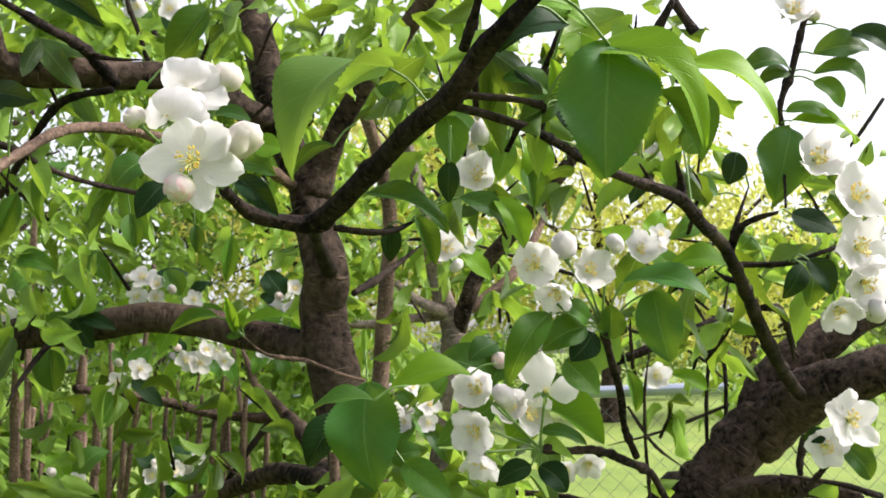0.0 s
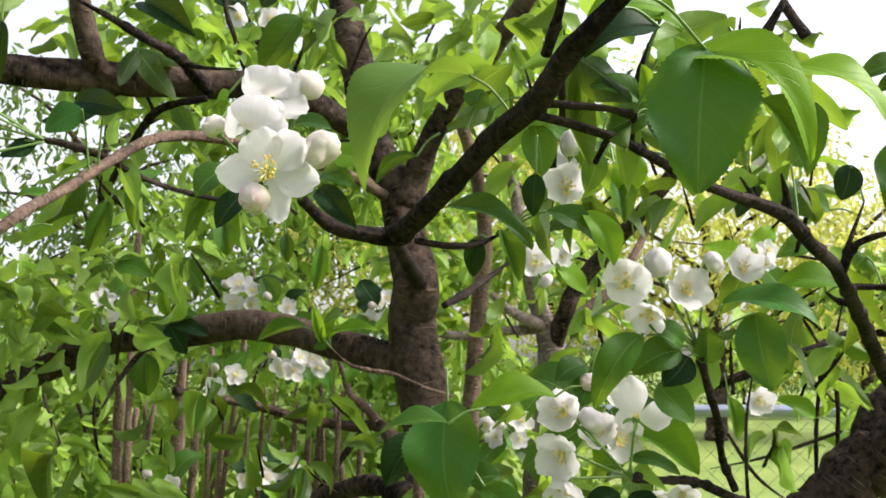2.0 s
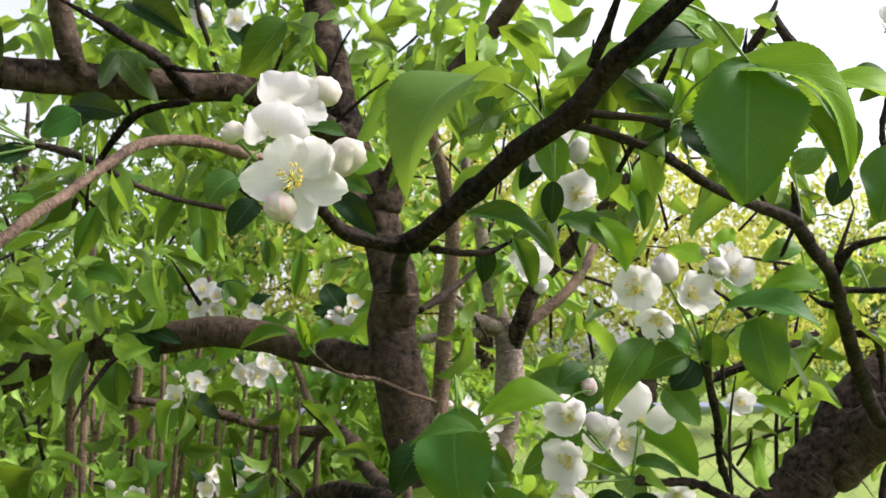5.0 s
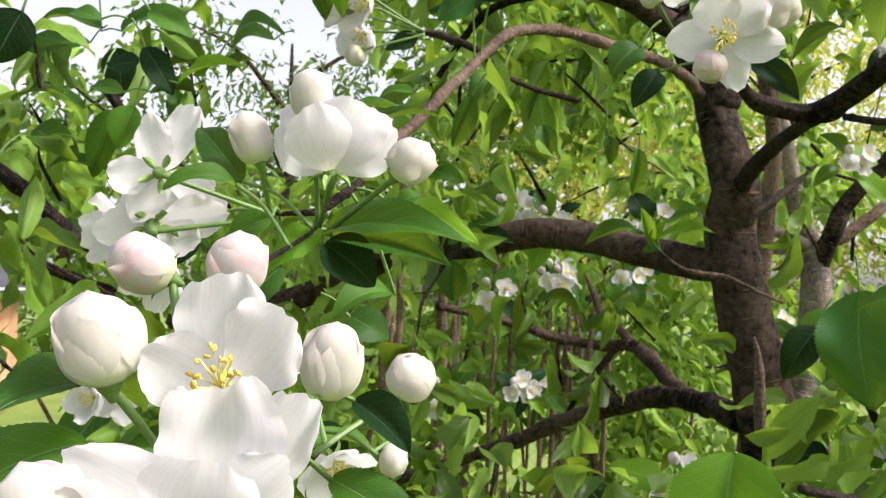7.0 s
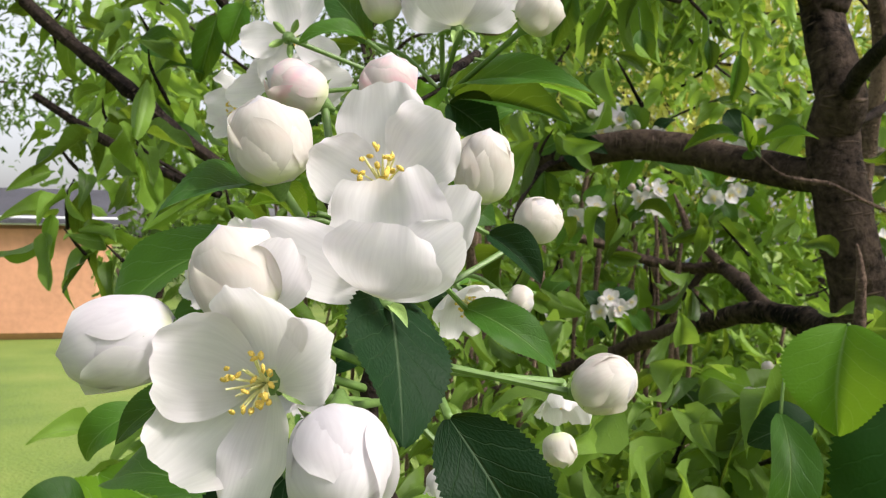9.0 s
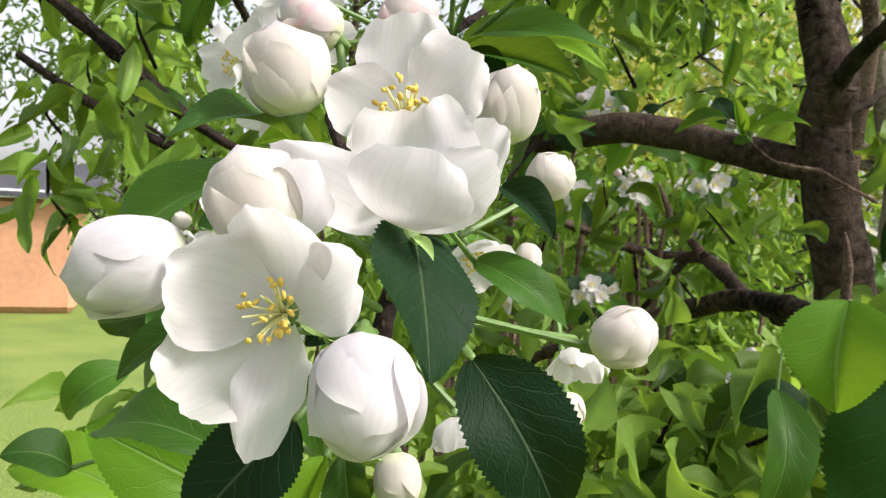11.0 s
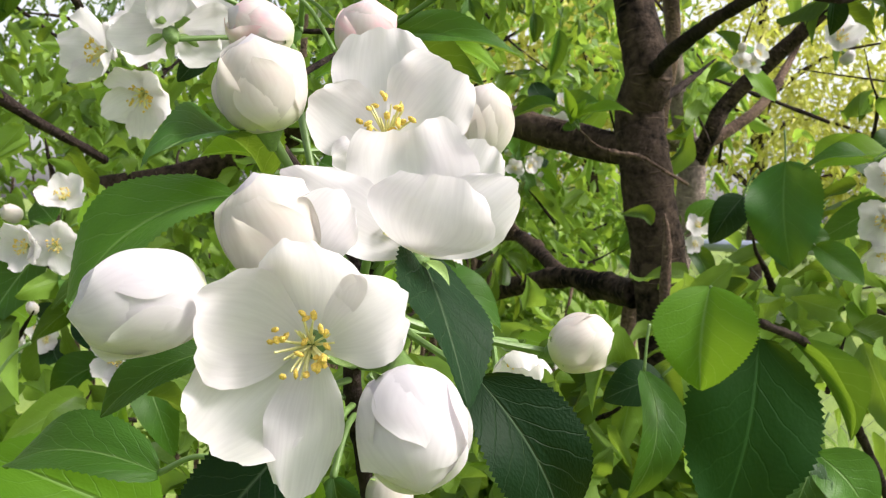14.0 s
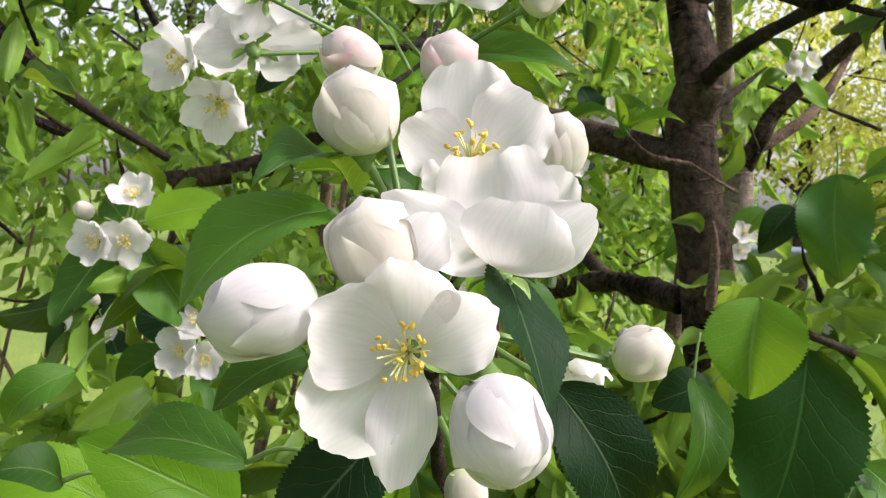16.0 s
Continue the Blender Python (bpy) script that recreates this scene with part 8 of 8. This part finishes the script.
stalk(apple, (-0.1863, 0.9270, 1.5319), (-0.1967, 0.9263, 1.5393), 0.0007, -0.0015)
stalk(apple, (-0.1863, 0.9270, 1.5319), (-0.1950, 0.9260, 1.5418), 0.0007, -0.0016)
stalk(apple, (-0.4105, 1.0647, 1.5420), (-0.3978, 1.0475, 1.5692), 0.0007, -0.0041)
stalk(apple, (-0.4100, 1.0655, 1.5423), (-0.3920, 1.0481, 1.5629), 0.0007, -0.0039)
stalk(apple, (-0.4102, 1.0651, 1.5422), (-0.3949, 1.0478, 1.5660), 0.0007, -0.0040)
stalk(apple, (-0.4090, 1.0674, 1.5430), (-0.3917, 1.0471, 1.5719), 0.0007, -0.0047)
stalk(apple, (-0.4086, 1.0683, 1.5434), (-0.3859, 1.0477, 1.5657), 0.0007, -0.0046)
stalk(apple, (-0.4183, 1.0491, 1.5345), (-0.4176, 1.0523, 1.5309), 0.0007, -0.0006)
stalk(apple, (0.1745, 0.9438, 1.5052), (0.1776, 0.9458, 1.4835), 0.0007, -0.0026)
stalk(apple, (0.2839, 0.9976, 1.4576), (0.2679, 0.9970, 1.4618), 0.0007, -0.0020)
stalk(apple, (-0.2978, 0.9330, 1.6768), (-0.2956, 0.9350, 1.6551), 0.0007, -0.0026)
stalk(apple, (-0.2058, 0.9838, 1.6578), (-0.2088, 0.9858, 1.6362), 0.0007, -0.0026)
stalk(apple, (-0.2344, 0.9333, 1.6635), (-0.2334, 0.9353, 1.6416), 0.0007, -0.0026)
stalk(apple, (-0.4452, 0.9912, 1.6321), (-0.4281, 0.9916, 1.6225), 0.0007, -0.0024)
stalk(apple, (-0.3704, 0.9886, 1.6431), (-0.3589, 0.9899, 1.6253), 0.0007, -0.0025)
stalk(apple, (0.1544, 0.8051, 1.5836), (0.1580, 0.7878, 1.5830), 0.0008, -0.0021)
stalk(apple, (-0.0142, 0.6443, 1.5973), (0.0244, 0.6553, 1.6229), 0.0008, -0.0057)
stalk(apple, (0.0263, 0.6503, 1.6299), (0.0270, 0.6483, 1.6438), 0.0008, -0.0017)
stalk(apple, (0.0027, 0.8077, 1.5946), (0.0043, 0.7899, 1.5922), 0.0008, -0.0022)
stalk(apple, (-0.0043, 0.7856, 1.5974), (0.0088, 0.7867, 1.5811), 0.0008, -0.0025)
stalk(apple, (0.2722, 0.7589, 1.6419), (0.2893, 0.7500, 1.6431), 0.0008, -0.0023)
stalk(apple, (0.3295, 0.7807, 1.5813), (0.3278, 0.7732, 1.6166), 0.0008, -0.0043)
stalk(apple, (0.3270, 0.7792, 1.5809), (0.3313, 0.7799, 1.5531), 0.0008, -0.0034)
stalk(apple, (0.3159, 0.7768, 1.5334), (0.3339, 0.7766, 1.5286), 0.0008, -0.0022)
stalk(apple, (0.3061, 0.7682, 1.5766), (0.3118, 0.7802, 1.5356), 0.0008, -0.0052)
stalk(apple, (0.3032, 0.7699, 1.7663), (0.2936, 0.7745, 1.7700), 0.0008, -0.0013)
stalk(apple, (0.3032, 0.7698, 1.7665), (0.3112, 0.7700, 1.7640), 0.0008, -0.0010)
stalk(apple, (0.3910, 0.9697, 1.4161), (0.3955, 0.9756, 1.4255), 0.0008, -0.0014)
stalk(apple, (0.3904, 0.9776, 1.4032), (0.3750, 0.9771, 1.4036), 0.0008, -0.0018)
stalk(apple, (0.3905, 0.9763, 1.4053), (0.3904, 0.9713, 1.4023), 0.0007, -0.0007)
stalk(apple, (0.3909, 0.9711, 1.4138), (0.3742, 0.9702, 1.4140), 0.0007, -0.0020)
stalk(apple, (0.2027, 0.9675, 1.4840), (0.2043, 0.9496, 1.4797), 0.0008, -0.0022)
stalk(apple, (0.1410, 0.7767, 1.4173), (0.1114, 0.8071, 1.4176), 0.0008, -0.0051)
stalk(apple, (0.0935, 0.8244, 1.4234), (0.0930, 0.8073, 1.4137), 0.0008, -0.0024)
stalk(apple, (-0.5124, 0.5830, 1.6911), (-0.4980, 0.5871, 1.6772), 0.0007, -0.0025)
stalk(apple, (-0.4885, 0.5922, 1.6490), (-0.5061, 0.5884, 1.6435), 0.0007, -0.0023)
stalk(apple, (-0.5138, 0.5844, 1.6726), (-0.5311, 0.5802, 1.6716), 0.0007, -0.0021)
stalk(apple, (-0.4610, 0.5972, 1.6614), (-0.4434, 0.6011, 1.6584), 0.0007, -0.0022)
stalk(apple, (-0.4977, 0.5843, 1.7128), (-0.4829, 0.5885, 1.6996), 0.0007, -0.0024)
stalk(apple, (-0.5002, 0.5919, 1.6240), (-0.5175, 0.5877, 1.6230), 0.0007, -0.0021)
stalk(apple, (-0.5035, 0.5902, 1.6342), (-0.5104, 0.5902, 1.6136), 0.0007, -0.0026)
stalk(apple, (-0.4412, 0.6017, 1.6611), (-0.4547, 0.5997, 1.6453), 0.0007, -0.0025)
stalk(apple, (-0.5108, 0.5851, 1.6723), (-0.5022, 0.5884, 1.6529), 0.0007, -0.0026)
stalk(apple, (-0.4980, 0.5919, 1.6292), (-0.4807, 0.5954, 1.6285), 0.0007, -0.0021)
stalk(apple, (-0.4034, 0.6032, 1.7373), (-0.3982, 0.6059, 1.7163), 0.0007, -0.0026)
stalk(apple, (-0.3776, 0.6089, 1.7381), (-0.3763, 0.6108, 1.7162), 0.0007, -0.0026)
stalk(apple, (-0.2930, 0.6550, 1.6437), (-0.2890, 0.6334, 1.6824), 0.0007, -0.0053)


# ---- foliage masses ----
def mass(tree, seed, count, low, high, size, mat=FOLIAGE, per=6, twigs=0, name="foliage"):
    """Leaf rosettes strewn through a block of the crown, thinner at its edges, and the thin twigs that carry them."""
    rng = np.random.default_rng(seed)
    low, high = np.array(low), np.array(high)
    lumps = rng.uniform(low, high, (max(6, count // 14), 3))
    pick = rng.integers(len(lumps), size=count)
    spots = lumps[pick] + rng.normal(0, 0.07, (count, 3)) * np.minimum(1, (high - low))
    foliage(name, tree, rng, spots, size, mat, per)
    o = np.array(tree["at"])
    for i in range(twigs):
        a = lumps[rng.integers(len(lumps))]
        b = a + rng.normal(0, 0.25, 3) + (0, 0, 0.15)
        mid = (a + b) / 2 + rng.normal(0, 0.04, 3)
        branch(tree, "twig", [(*a, 0.004), (*mid, 0.003), (*b, 0.0015)], TWIG, 0.1, 6)


mass(apple_d, 1, 360, (-1.6, 1.6, 0.9), (-0.85, 2.8, 1.82), 0.052, twigs=18)
mass(apple_d, 16, 640, (-0.85, 1.92, 0.9), (-0.1, 2.8, 2.1), 0.050, twigs=14)
mass(apple_d, 2, 120, (-0.75, 1.5, 1.9), (-0.08, 2.6, 2.5), 0.052, twigs=10)
mass(apple_d, 17, 150, (-2.6, 1.3, 1.8), (-1.6, 2.6, 2.8), 0.052, twigs=8)
mass(apple_c, 3, 10, (0.1, 1.9, 1.4), (0.6, 2.8, 1.75), 0.050, twigs=8)
mass(apple_b, 4, 50, (0.55, 1.3, 1.2), (1.2, 2.2, 1.75), 0.052, twigs=6)
mass(apple, 5, 85, (-0.6, 1.0, 1.75), (0.08, 1.4, 2.1), 0.045)
mass(apple, 6, 80, (-0.95, 0.9, 1.25), (-0.35, 1.5, 1.75), 0.045)
mass(apple, 7, 22, (-0.5, 1.1, 1.1), (0.1, 1.5, 1.26), 0.042)
mass(apple, 8, 90, (-0.22, 0.62, 1.12), (0.02, 0.95, 1.36), 0.045)
mass(apple, 9, 100, (-0.75, 0.85, 0.95), (-0.25, 1.4, 1.16), 0.045)
mass(apple, 10, 170, (-0.62, 0.55, 1.0), (-0.2, 0.95, 1.31), 0.045)
mass(apple, 15, 170, (-0.04, 0.8, 0.95), (0.32, 1.15, 1.31), 0.045)
mass(apple_d, 11, 280, (-0.95, 1.9, 0.7), (-0.05, 2.5, 1.38), 0.047, twigs=10)
mass(apple_d, 12, 180, (-0.35, 2.4, 0.9), (0.2, 3.2, 1.5), 0.048, twigs=4)
mass(apple_c, 20, 45, (-0.12, 1.75, 1.72), (0.34, 2.7, 2.2), 0.050, twigs=6)
mass(apple, 18, 24, (-0.06, 0.68, 1.28), (0.05, 0.9, 1.43), 0.045)


def stem_hedge():
    """Bare lower stems of the shrubs behind the tree."""
    rng = np.random.default_rng(5)
    hedge = thing("shrub", (-0.7, 2.0, 0.0), "row of thin brown upright shrub stems behind the apple tree", "shrub")
    for i in range(34):
        x, y = -1.5 + 1.4 * rng.random(), 1.75 + 0.7 * rng.random()
        r = rng.uniform(0.004, 0.011)
        a, b = rng.normal(0, 0.06, 2), rng.normal(0, 0.12, 2)
        branch(hedge, "stem", [(x, y, -0.02, r), (x + a[0], y + a[1], 0.7, r * 0.85), (x + b[0], y + b[1], 1.3 + 0.4 * rng.random(), r * 0.5)], TWIG_PALE, 0.06, 7)


stem_hedge()
